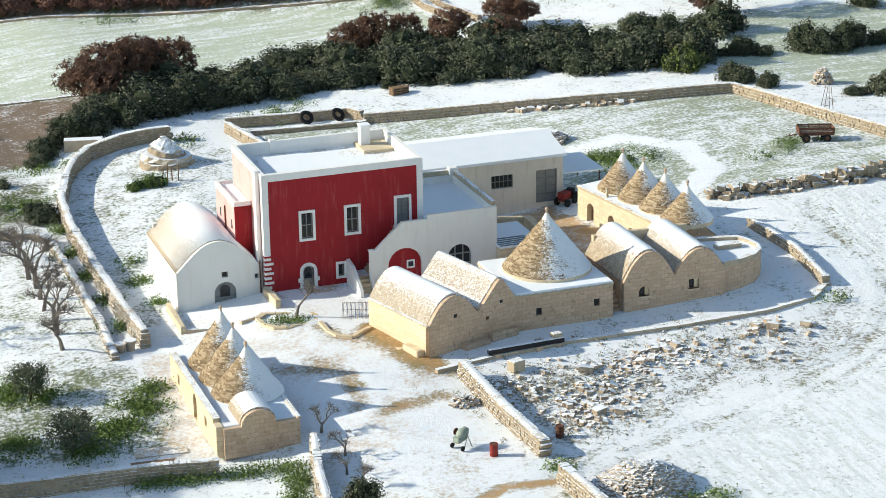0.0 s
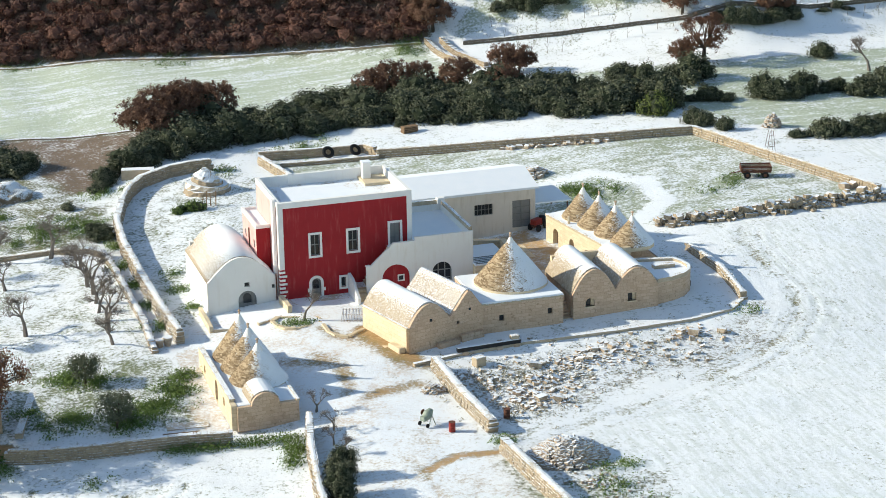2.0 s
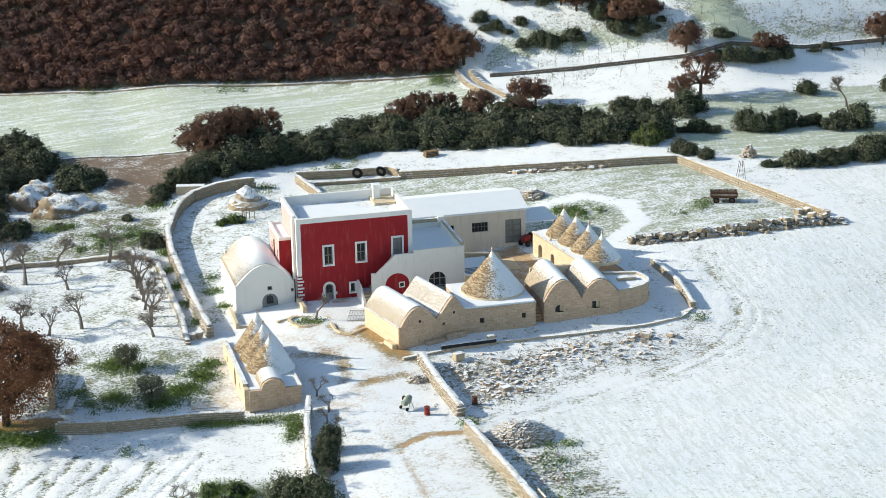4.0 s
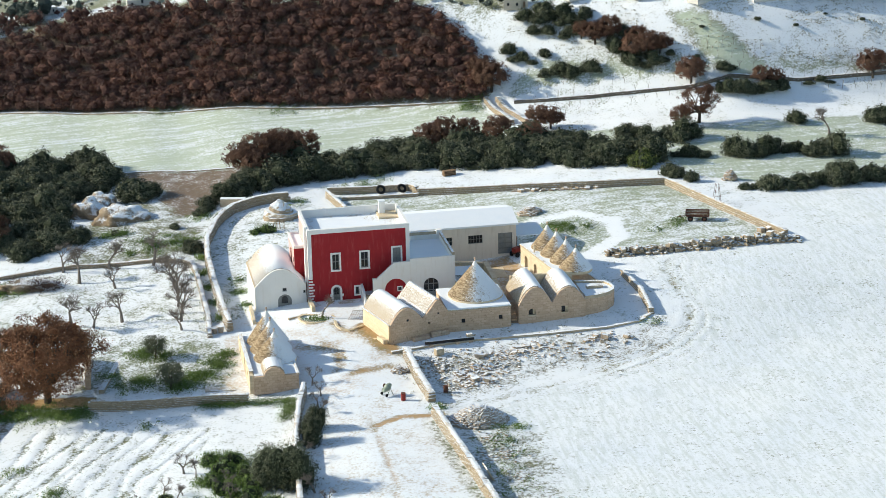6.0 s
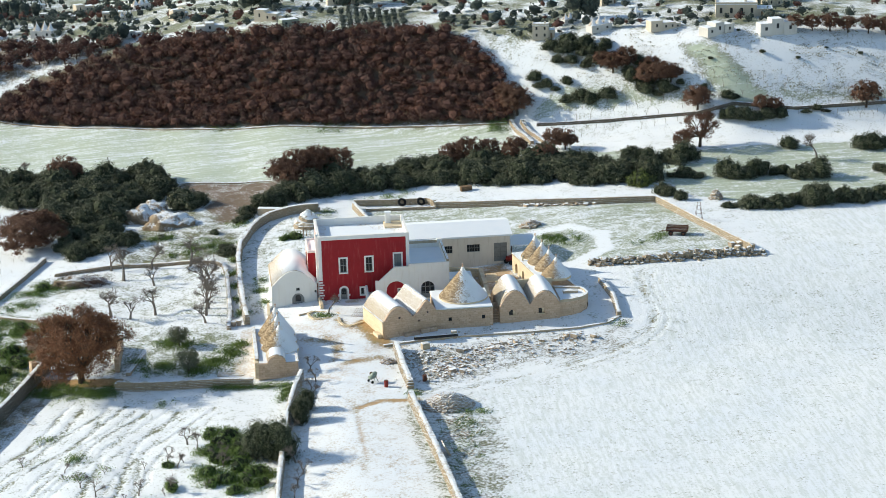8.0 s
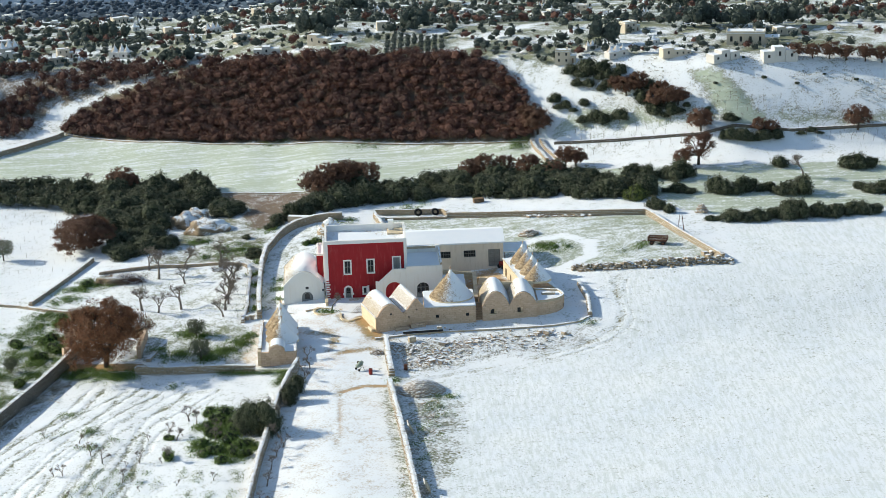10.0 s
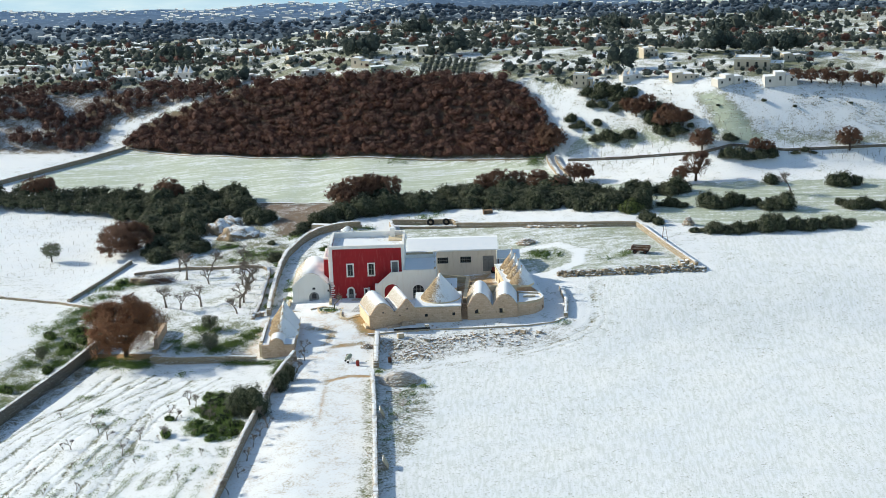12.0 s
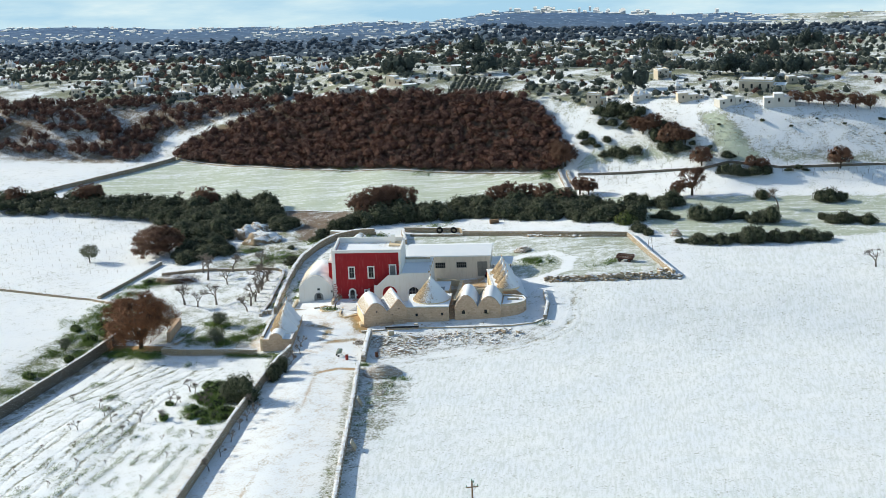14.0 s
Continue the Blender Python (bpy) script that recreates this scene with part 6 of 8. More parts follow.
# ---- the oak wood and the far country ----
def many_crowns(name, label, places, sizes, material, seed, per=420, leaf=0.088, category="woods", tall=1.0, shade=None, height=gz, dense=0.7):
    """Crowns of many small leaves, each tree with its own lumps, over a dark solid core for the shade inside."""
    rng = np.random.default_rng(seed)
    vs, fs, cv, cf = [], [], [], []
    n = 0
    ball = bmesh.new()
    bmesh.ops.create_icosphere(ball, subdivisions=1, radius=1.0)
    unit = np.array([v.co[:] for v in ball.verts])
    tri = np.array([[v.index for v in f.verts] for f in ball.faces])
    ball.free()
    for (x, y), s in zip(places, sizes):
        high = rng.uniform(0.7, 1.4) * tall
        z = height(x, y)
        pts, out = clumps(rng, max(6, per // 3), 3, s, s * 0.72 * high, s * 1.0 * high, s * 0.09, 0.78)
        v, f = leaf_quads(rng, pts, leaf * s**0.5, out, 0.35)
        vs.append(v + [x, y, z])
        fs.append(np.array(f) + n)
        n += len(v)
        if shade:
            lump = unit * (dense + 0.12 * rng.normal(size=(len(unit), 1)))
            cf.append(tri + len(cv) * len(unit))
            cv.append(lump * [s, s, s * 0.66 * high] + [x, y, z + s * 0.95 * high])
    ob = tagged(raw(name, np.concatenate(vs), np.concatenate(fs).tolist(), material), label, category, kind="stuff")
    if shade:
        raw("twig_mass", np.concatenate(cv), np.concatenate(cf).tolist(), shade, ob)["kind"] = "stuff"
    return ob


def many_trunks(places, sizes, seed):
    rng = random.Random(seed)
    bm = bmesh.new()
    for (x, y), s in zip(places, sizes):
        z = gz(x, y)
        tube(bm, (x, y, z - 0.1), (x + rng.uniform(-0.3, 0.3), y + rng.uniform(-0.3, 0.3), z + s * 1.1), 0.14 * s * 0.6, 0.06, 4, False)
    return tagged(part("wood_trunks", bm, BARK), "grey oak trunks under a russet wood", "trunks", kind="stuff")


wood = scatter([(-54, 125.5), (-37.4, 115), (-13.1, 103.1), (19.5, 89.4), (37.1, 81.4), (39, 82), (38.4, 88), (35, 96), (29.5, 103.5), (20, 110), (10, 113.5), (-6, 120), (-21, 129), (-40, 131.5), (-51, 131)], 1.2, 8)
wr = random.Random(6)
ws = [wr.choice((0.95, 1.1, 1.2, 1.35, 1.5)) * wr.uniform(0.85, 1.15) for _ in wood]
groups = [[i for i in range(len(wood)) if (i * 7) % 3 == k] for k in range(3)]
for k, tone in enumerate((WOODLEAF, WOODLEAF_DARK, WOODLEAF_BRIGHT)):
    many_crowns("oak_wood", "dense wood of oaks with russet dead leaves", [wood[i] for i in groups[k]], [ws[i] for i in groups[k]], tone, 61 + k, 340, 0.078, tall=0.95, shade=CORE_BROWN, dense=0.72)
many_trunks(wood, ws, 7)
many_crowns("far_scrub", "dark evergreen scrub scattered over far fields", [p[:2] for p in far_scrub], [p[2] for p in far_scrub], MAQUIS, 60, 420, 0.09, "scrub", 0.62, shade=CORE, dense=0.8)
left_wood = scatter([(-110, 156), (-78.4, 151.7), (-59.8, 154), (-44, 149), (-29, 134), (-36, 133.5), (-45.3, 138), (-57.7, 137.5), (-68.8, 136), (-110, 140)], 1.9, 9) + scatter([(-110, 140), (-76.5, 139), (-65.5, 138), (-61, 134.5), (-61, 129.5), (-66, 124.5), (-71.5, 128.7), (-110, 133)], 2.0, 10)
left_wood = [p for p in left_wood if noise.noise(Vector((p[0] * 0.08, p[1] * 0.12, 7.0))) > -0.28]
many_crowns("oak_copse", "thin oak copse with russet leaves", left_wood, [wr.uniform(0.9, 1.5) for _ in left_wood], WOODLEAF, 65, shade=CORE_BROWN)
many_trunks(left_wood, [2.0] * len(left_wood), 8)


def hill_z(x, y):
    """Height of the far country, which meets the ground at its near edge."""
    k = s01((y - 335) / 305)
    crest = 0.6 + 1.3 * np.sin(x * 0.012 + 1) + 0.7 * np.sin(x * 0.031 + 2) + 0.4 * np.sin(x * 0.083)
    return land(x, y) - 0.4 - 0.016 * x * k + 1.2 * s01((y - 335) / 90) + crest * s01((y - 470) / 170) + 0.7 * wavy(x, y, 0.05) * k


def far_country():
    rng = random.Random(12)
    spots = []
    for y0, y1, gap, x0, x1 in ((78, 190, 2.2, -118, 130), (190, 345, 3.0, -190, 175)):
        spots += [p for p in scatter([(x0, y0), (x1, y0), (x1, y1), (x0, y1)], gap, int(y0)) if p[1] > foot(p[0]) + 22 and not in_poly(*p, WOODLAND) and not in_poly(*p, HEATH)]
    keep = [p for p in spots if noise.noise(Vector((p[0] * 0.035, p[1] * 0.03, 3.0))) + rng.uniform(-0.35, 0.35) > -0.12]
    kind = [rng.random() for _ in keep]
    oak = [p for p, k in zip(keep, kind) if k < 0.2]
    dark = [p for p, k in zip(keep, kind) if 0.2 <= k < 0.5]
    green = [p for p, k in zip(keep, kind) if k >= 0.5]
    small = lambda ps: [rng.choice((0.4, 0.5, 0.65, 0.85, 1.2)) * rng.uniform(0.85, 1.15) for _ in ps]
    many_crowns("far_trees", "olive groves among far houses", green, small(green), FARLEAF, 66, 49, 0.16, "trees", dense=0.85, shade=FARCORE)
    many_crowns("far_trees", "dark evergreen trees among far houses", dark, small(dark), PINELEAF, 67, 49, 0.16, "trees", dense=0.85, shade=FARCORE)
    many_crowns("far_oaks", "russet oaks among far houses", oak, small(oak), WOODLEAF, 68, 49, 0.16, "trees", dense=0.85, shade=CORE_BROWN)
    # dark pine clumps that stand above the rest
    pines = [(gx + rng.gauss(0, 2.4), gy + rng.gauss(0, 1.8)) for gx, gy, n in ((75.7, 114.5, 14), (82, 110, 8), (89, 108.6, 12), (62, 271, 20), (-55, 231, 18), (-2, 139, 9), (6, 270, 16), (19.5, 137, 9), (105, 277, 20), (54, 101.6, 5), (90, 230, 14), (-30, 139, 9)) for _ in range(n)]
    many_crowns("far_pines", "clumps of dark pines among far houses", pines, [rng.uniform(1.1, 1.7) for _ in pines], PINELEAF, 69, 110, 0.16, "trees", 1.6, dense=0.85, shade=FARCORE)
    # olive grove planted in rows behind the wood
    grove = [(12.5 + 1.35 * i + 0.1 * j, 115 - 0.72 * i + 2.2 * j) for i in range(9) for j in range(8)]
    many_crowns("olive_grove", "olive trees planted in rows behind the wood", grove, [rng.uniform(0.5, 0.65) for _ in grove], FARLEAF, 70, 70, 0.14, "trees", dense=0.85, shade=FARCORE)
    # the last trees, on the slope below the hills
    last = [p for p in scatter([(-240, 338), (230, 338), (260, 470), (-270, 470)], 3.6, 77) if noise.noise(Vector((p[0] * 0.02, p[1] * 0.03, 9.0))) + rng.uniform(-0.4, 0.4) > -0.22]
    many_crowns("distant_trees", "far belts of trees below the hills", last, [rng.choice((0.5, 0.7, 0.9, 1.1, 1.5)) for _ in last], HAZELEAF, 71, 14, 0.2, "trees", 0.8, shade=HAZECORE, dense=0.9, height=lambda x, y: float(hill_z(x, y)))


far_country()


def cottage(w, d, h, label, seed, material=WHITE, storeys=1, cone=False):
    rng = random.Random(seed)
    t = thing("cottage", label, "house", None, "far cottages")
    holes = []
    n = max(1, int(w / 1.8))
    sh = h / storeys
    for k in range(storeys):
        for i in range(n):
            u = -w / 2 + (i + 0.5) * w / n
            holes.append((u - 0.28, u + 0.28, k * sh + sh * 0.3, k * sh + sh * 0.75, False))
    part("front_wall", holed(bmesh.new(), front(-d / 2), -w / 2, w / 2, -0.6, h, holes, 0.15), material, t)
    for a0, a1, b0, b1, _ in holes:
        part("window", boxed(a0, a1, -d / 2 + 0.1, -d / 2 + 0.14, b0, b1), DARKGLASS, t)
    bm = bmesh.new()
    box(bm, -w / 2, w / 2, -d / 2 + 0.15, d / 2, -0.6, h)
    part("body", bm, material, t)
    part("roof", boxed(-w / 2 - 0.1, w / 2 + 0.1, -d / 2 - 0.1, d / 2 + 0.1, h, h + 0.22, 0.04), SNOW_M, t)
    if w > 4:
        part("annex", boxed(w / 2, w * 0.85, -d * 0.35, d * 0.3, -0.6, h * 0.62), material, t)
        part("annex_roof", boxed(w / 2, w * 0.88, -d * 0.38, d * 0.33, h * 0.62, h * 0.62 + 0.18, 0.03), SNOW_M, t)
        part("door", boxed(w * 0.6, w * 0.72, -d * 0.35 - 0.03, -d * 0.35, -0.3, h * 0.42), WOODEN, t)
        for x0, x1, y0, y1 in ((-w / 2 - 0.1, w / 2 + 0.1, -d / 2 - 0.1, -d / 2 + 0.1), (-w / 2 - 0.1, -w / 2 + 0.1, -d / 2 + 0.1, d / 2), (w / 2 - 0.1, w / 2 + 0.1, -d / 2 + 0.1, d / 2)):
            part("parapet", boxed(x0, x1, y0, y1, h + 0.2, h + 0.55), material, t)
    if rng.random() < 0.6:
        part("chimney", boxed(w * 0.2, w * 0.2 + 0.5, 0, 0.5, h, h + 0.9), material, t)
    if cone:
        part("cone", tube(bmesh.new(), (-w * 0.2, 0, h), (-w * 0.2, 0, h + 2.2), 1.3, 0.08, 12), SNOW_M, t)
    return t


OLDWHITE = streaked("old_whitewash", (0.60, 0.58, 0.55), (0.46, 0.43, 0.38), (0.54, 0.52, 0.48), 0.5)
CREAM = streaked("cream_wash", (0.58, 0.51, 0.41), (0.48, 0.41, 0.33), (0.54, 0.48, 0.39), 0.4)


def stepped_house(blocks_at, label, material, cones=()):
    """A far house of several flat-roofed blocks, with cones over some rooms."""
    t = thing("cottage", label, "house", None, "far cottages")
    for x0, x1, y0, y1, h in blocks_at:
        part("block", boxed(x0, x1, y0, y1, -0.6, h), material, t)
        part("roof", boxed(x0 + 0.12, x1 - 0.12, y0 + 0.12, y1 - 0.12, h - 0.05, h + 0.1), SNOW_M, t)
        part("parapet", boxed(x0 - 0.04, x1 + 0.04, y0 - 0.06, y0 + 0.12, h, h + 0.28), material, t)
        n = max(1, int((x1 - x0) / 2.2))
        for k in range(n):
            u = x0 + (k + 0.5) * (x1 - x0) / n
            part("window", boxed(u - 0.3, u + 0.3, y0 - 0.03, y0 + 0.02, h * 0.35, h * 0.72), DARKGLASS, t)
    for x, y, z, r, h in cones:
        part("cone", tube(bmesh.new(), (x, y, z), (x, y, z + h), r, 0.1, 14), VAULT, t)
        part("pinnacle", tube(bmesh.new(), (x, y, z + h - 0.1), (x, y, z + h + 0.5), 0.16, 0.1, 8), WHITE, t)
    return t


homes = [cottage(4.6, 3.5, 4.2, "two-storey cream cottage among trees", 1, CREAM, 2), cottage(6.5, 3.5, 2.3, "long low white cottage", 2, OLDWHITE), cottage(3.5, 3.0, 2.2, "small white cottage with a cone roof", 3, OLDWHITE, 1, True), cottage(8.5, 4.5, 3.0, "wide pale farm building", 4, CREAM),
         stepped_house(((-4, -1.2, -1.8, 1.8, 2.2), (-1.2, 1.6, -1.5, 2, 3.2), (1.6, 4.6, -1.9, 1.6, 2.4)), "white stepped house of three blocks", OLDWHITE),
         stepped_house(((-3.4, 0.2, -1.8, 1.8, 2.0), (0.2, 3.2, -1.6, 1.8, 2.3)), "old white house with three stone cones", OLDWHITE, ((-2.2, 0, 2.0, 1.3, 2.4), (0.1, 0.4, 2.0, 1.4, 2.7), (2.0, 0.2, 2.3, 1.1, 2.1))),
         stepped_house(((-5, -1, -2, 2, 3.6), (-1, 3.4, -2.2, 2, 2.6), (3.4, 5.4, -1.6, 1.4, 1.9)), "cream villa with a taller end", CREAM),
         stepped_house(((-2.4, 2.4, -1.6, 1.6, 2.2),), "long shed painted pale green", GREENPAINT)]
places = [(45.8, 94.4, 0, 0.62), (55.8, 92, 5, 0.62), (66.2, 87.6, 6, 0.55), (74.2, 82, 4, 0.68), (84.5, 81.4, 4, 0.75), (80.9, 94.6, 3, 0.85), (60.5, 112.2, 0, 0.6), (67, 190, 1, 0.7), (-70.4, 172, 5, 0.7), (-74, 173, 5, 0.6), (-44.5, 160.5, 5, 0.7), (-11.9, 129, 4, 0.62), (-17.8, 147, 0, 0.55), (-0.4, 128, 6, 0.55), (2.8, 122, 7, 0.7), (14.1, 140, 6, 0.6), (-66, 158, 2, 0.6), (-27, 141, 4, 0.5), (52, 100, 5, 0.45), (64, 99, 2, 0.45), (90, 102, 6, 0.5)]
crng = random.Random(17)
while len(places) < 150:
    y = 128 + 215 * crng.random() ** 1.1
    x = crng.uniform(-0.26, 0.27) * (y + 300)
    if y > foot(x) + 32:
        places.append((x, y, crng.choice((0, 1, 2, 3, 4, 4, 5, 5, 6)), crng.uniform(0.4, 0.6)))
seen = set()
for x, y, k, size in places:
    (again if k in seen else put)(homes[k], x, y, size, crng.uniform(-0.5, 0.5), size * crng.uniform(0.7, 0.95))
    seen.add(k)


def far_hills():
    """The far country: a long slope of woods, snowy plots and villages up to the haze-blue hills."""
    m, t, b = nodes_of("far_hazed_country", 0.95)
    geo = t.nodes.new("ShaderNodeNewGeometry")
    mp = t.nodes.new("ShaderNodeMapping")
    mp.inputs["Scale"].default_value = (0.20, 0.10, 0.0)
    t.links.new(geo.outputs["Position"], mp.inputs["Vector"])
    woods = noise_node(t, 1.0, 6, 0.7, mp.outputs["Vector"])
    vor = t.nodes.new("ShaderNodeTexVoronoi")
    vor.inputs["Scale"].default_value = 1.6
    t.links.new(mp.outputs["Vector"], vor.inputs["Vector"])
    plots = smooth(t, vor.outputs["Distance"], 0.30, 0.12)
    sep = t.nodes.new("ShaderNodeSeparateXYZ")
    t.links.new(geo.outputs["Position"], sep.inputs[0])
    # distance haze is mixed into the colours, bluer farther off
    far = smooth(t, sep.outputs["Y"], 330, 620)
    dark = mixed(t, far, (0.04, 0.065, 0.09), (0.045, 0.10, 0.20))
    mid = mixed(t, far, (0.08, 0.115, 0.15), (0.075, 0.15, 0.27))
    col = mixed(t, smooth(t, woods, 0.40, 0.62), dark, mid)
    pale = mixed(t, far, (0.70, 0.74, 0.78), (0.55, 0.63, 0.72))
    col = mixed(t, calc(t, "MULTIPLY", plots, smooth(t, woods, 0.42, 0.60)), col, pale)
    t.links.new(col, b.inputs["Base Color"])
    xs, ys = np.arange(-420, 421, 5.0), np.arange(335, 661, 5.0)
    X, Y = np.meshgrid(xs, ys)
    Z = hill_z(X, Y)
    Z = np.where(Y > 645, Z - 25, Z)
    n, w = len(xs), len(ys)
    idx = np.arange(n * w).reshape(w, n)
    f = np.stack([idx[:-1, :-1], idx[:-1, 1:], idx[1:, 1:], idx[1:, :-1]], -1).reshape(-1, 4)
    tagged(raw("backdrop", np.stack([X, Y, Z], -1).reshape(-1, 3), f.tolist(), m, smooth_faces=True), "far wooded country and low hills under snow, blued by painted haze", "hills", kind="structure")


far_hills()


def far_village():
    """Tiny white houses strewn over the far slopes."""
    rng = random.Random(23)
    bm = bmesh.new()
    for _ in range(1700):
        x, y = rng.uniform(-260, 240), 350 + 290 * rng.random() ** 0.8
        if noise.noise(Vector((x * 0.012, y * 0.02, 5.0))) < -0.08:
            continue
        z, w, h = float(hill_z(x, y)), rng.uniform(0.35, 1.3), rng.uniform(0.35, 0.9)
        box(bm, x - w, x + w, y - 0.8, y + 0.8, z - 0.5, z + h)
    for _ in range(80):
        x = rng.gauss(30, 24)
        z, w, h = float(hill_z(x, 630)), rng.uniform(0.4, 1.5), rng.uniform(0.4, 1.3)
        y = rng.uniform(622, 640)
        box(bm, x - w, x + w, y - 1.5, y + 1.5, z - 0.5, z + h)
    tagged(part("far_village", bm, WHITE), "tiny white houses strewn over the far hills", "village", kind="stuff")


far_village()


def sky_backdrop():
    m = bpy.data.materials.new("pale_sky")
    m.use_nodes = True
    t = m.node_tree
    t.nodes.remove(t.nodes["Principled BSDF"])
    e = t.nodes.new("ShaderNodeEmission")
    geo = t.nodes.new("ShaderNodeNewGeometry")
    mp = t.nodes.new("ShaderNodeMapping")
    mp.inputs["Scale"].default_value = (0.004, 0.004, 0.022)
    t.links.new(geo.outputs["Position"], mp.inputs["Vector"])
    cloud = noise_node(t, 1.0, 6, 0.6, mp.outputs["Vector"])
    t.links.new(ramp(t, cloud, [(0.4, (0.36, 0.58, 0.80)), (0.55, (0.55, 0.72, 0.86)), (0.68, (0.78, 0.86, 0.92))]), e.inputs["Color"])
    t.links.new(e.outputs[0], t.nodes["Material Output"].inputs["Surface"])
    tagged(raw("backdrop", [(-1400, 1400, -700), (1400, 1400, -700), (1400, 1400, 60), (-1400, 1400, 60)], [(0, 1, 2, 3)], m), "pale blue sky with thin white cloud", "sky", kind="structure")


sky_backdrop()


# ---- loose stones, weeds and rubble ----
def jitter_block(rng, cx, cy, cz, sx, sy, sz, verts, faces):
    a = rng.uniform(0, 6.28)
    ca, sa = math.cos(a), math.sin(a)
    tilt = rng.uniform(-0.35, 0.35)
    b = len(verts)
    for ux in (-1, 1):
        for uy in (-1, 1):
            for uz in (-1, 1):
                x, y, z = ux * sx * rng.uniform(0.5, 1), uy * sy * rng.uniform(0.5, 1), uz * sz * rng.uniform(0.6, 1)
                z += tilt * x
                verts.append((cx + ca * x - sa * y, cy + sa * x + ca * y, cz + z))
    faces += [tuple(b + i for i in q) for q in ((0, 1, 3, 2), (4, 6, 7, 5), (0, 4, 5, 1), (2, 3, 7, 6), (0, 2, 6, 4), (1, 5, 7, 3))]


def strewn(name, label, places, lo, hi, material, seed, category="stones", lift=0.3, kind="stuff"):
    rng = random.Random(seed)
    v, f = [], []
    for x, y, z in places:
        s = rng.uniform(lo, hi)
        jitter_block(rng, x, y, gz(x, y) + z + s * lift, s, s * rng.uniform(0.6, 1), s * rng.uniform(0.45, 0.8), v, f)
    return tagged(raw(name, v, f, material), label, category, kind=kind)


def blob_places(seed, spots):
    """Places gathered round a few centres: (x, y, spread, count)."""
    rng = random.Random(seed)
    return [(rng.gauss(x, s * 1.2), rng.gauss(y, s * 0.9), 0.0) for x, y, s, n in spots for _ in range(n)]


strewn("field_rubble", "snow-dusted limestone rubble strewn over rough grass", blob_places(3, [(12.1, -24.1, 1.3, 60), (13.9, -28.3, 1.2, 90), (16.8, -25.9, 1.5, 70), (19.9, -22.2, 0.8, 80), (21.9, -21.5, 1.0, 60), (25.3, -20.9, 1.6, 40), (31.3, -19.9, 1.4, 30), (10.9, -21.8, 0.8, 30), (17.2, -21.8, 2.5, 60), (28.4, -22.2, 2.0, 30)]), 0.06, 0.26, RUBBLE, 4)
strewn("broken_stones", "larger broken stones in the rough field, half under snow", blob_places(63, [(14, -26.6, 0.8, 20), (15.8, -24.3, 0.7, 18), (20.7, -20.9, 0.6, 14), (17, -21.1, 0.4, 8), (23, -21, 1.0, 8), (31.4, -19.4, 0.9, 5)]), 0.14, 0.36, RUBBLE, 64)
strewn("wall_rubble", "fallen wall stones lying along the field wall", [(rng_x, 36.1 - 0.335 * (rng_x - 33) + random.Random(int(rng_x * 50)).uniform(-1.1, -0.4), 0) for rng_x in np.arange(33, 44, 0.31)], 0.15, 0.45, RUBBLE, 5)
for i, (x, y, s) in enumerate(((16.5, -21.7, 0.55), (20.5, -21.8, 0.45), (21.5, -21.5, 0.4), (14.7, -28.3, 0.5), (15.9, -28.8, 0.5), (24, -20.2, 0.4), (31.7, -19.7, 0.5), (34.2, -20.1, 0.45), (59.9, 6, 0.7), (58.8, 5.8, 0.6))):
    v, f = [], []
    jitter_block(random.Random(i + 40), 0, 0, s * 0.45, s, s * 0.8, s * 0.6, v, f)
    put(tagged(raw("boulder", v, f, RUBBLE), "rough limestone boulder with a dusting of snow", "stone", "boulders"), x, y)
tumble = []
tr = random.Random(44)
for (ax, ay), (bx, by) in zip([(38, 3.6), (44, 2.6), (50, 2.1), (56, 2.2), (62.5, 1.8)], [(44, 2.6), (50, 2.1), (56, 2.2), (62.5, 1.8)]):
    n = int(math.hypot(bx - ax, by - ay) * 17)
    for _ in range(n):
        u, d = tr.random(), tr.gauss(0, 0.45)
        tumble.append((ax + (bx - ax) * u, ay + (by - ay) * u + d, max(0, tr.uniform(0.0, 0.95) - abs(d))))
strewn("stone_wall", "tumbled wall of large stones patched with snow", tumble, 0.2, 0.48, DRYSTONE, 45, "wall", 0.3, "structure")
put(tagged(part("stone_block", boxed(-0.5, 0.5, -0.4, 0.4, -0.1, 0.75, 0.05), COPING), "squared pale stone block capped with snow", "stone"), 12.2, -19.8, 1, 0.3)


def heap(name, label, x, y, r, h, n, lo, hi, material, seed, category):
    rng = random.Random(seed)
    places = []
    for _ in range(n):
        a, d = rng.uniform(0, 6.28), r * math.sqrt(rng.random())
        places.append((x + d * math.cos(a) * 1.25, y + d * math.sin(a), h * (1 - (d / r) ** 1.6)))
    return strewn(name, label, places, lo, hi, material, seed, category, 0.1, "stuff")


heap("rubble_heap", "big heap of broken limestone speckled with snow", 12.8, -39.4, 2.6, 1.55, 1700, 0.07, 0.21, RUBBLE, 9, "rubble heap")
strewn("verge_rubble", "broken stones along the foot of the lane wall", blob_places(61, [(13.7, -44.4, 1.0, 60), (12.9, -49.2, 1.0, 70), (12.6, -54.7, 0.9, 60), (11.6, -61, 0.9, 50), (11.1, -69.6, 0.8, 40)]), 0.05, 0.18, RUBBLE, 62)
heap("stone_heap", "heap of stones and old timber by the path", 33, 25.3, 1.3, 0.8, 160, 0.12, 0.3, RUBBLE, 10, "rubble heap")
heap("stone_heap", "low spill of stones beside the yard wall", 7, -23.6, 0.8, 0.5, 90, 0.08, 0.2, RUBBLE, 12, "rubble heap")


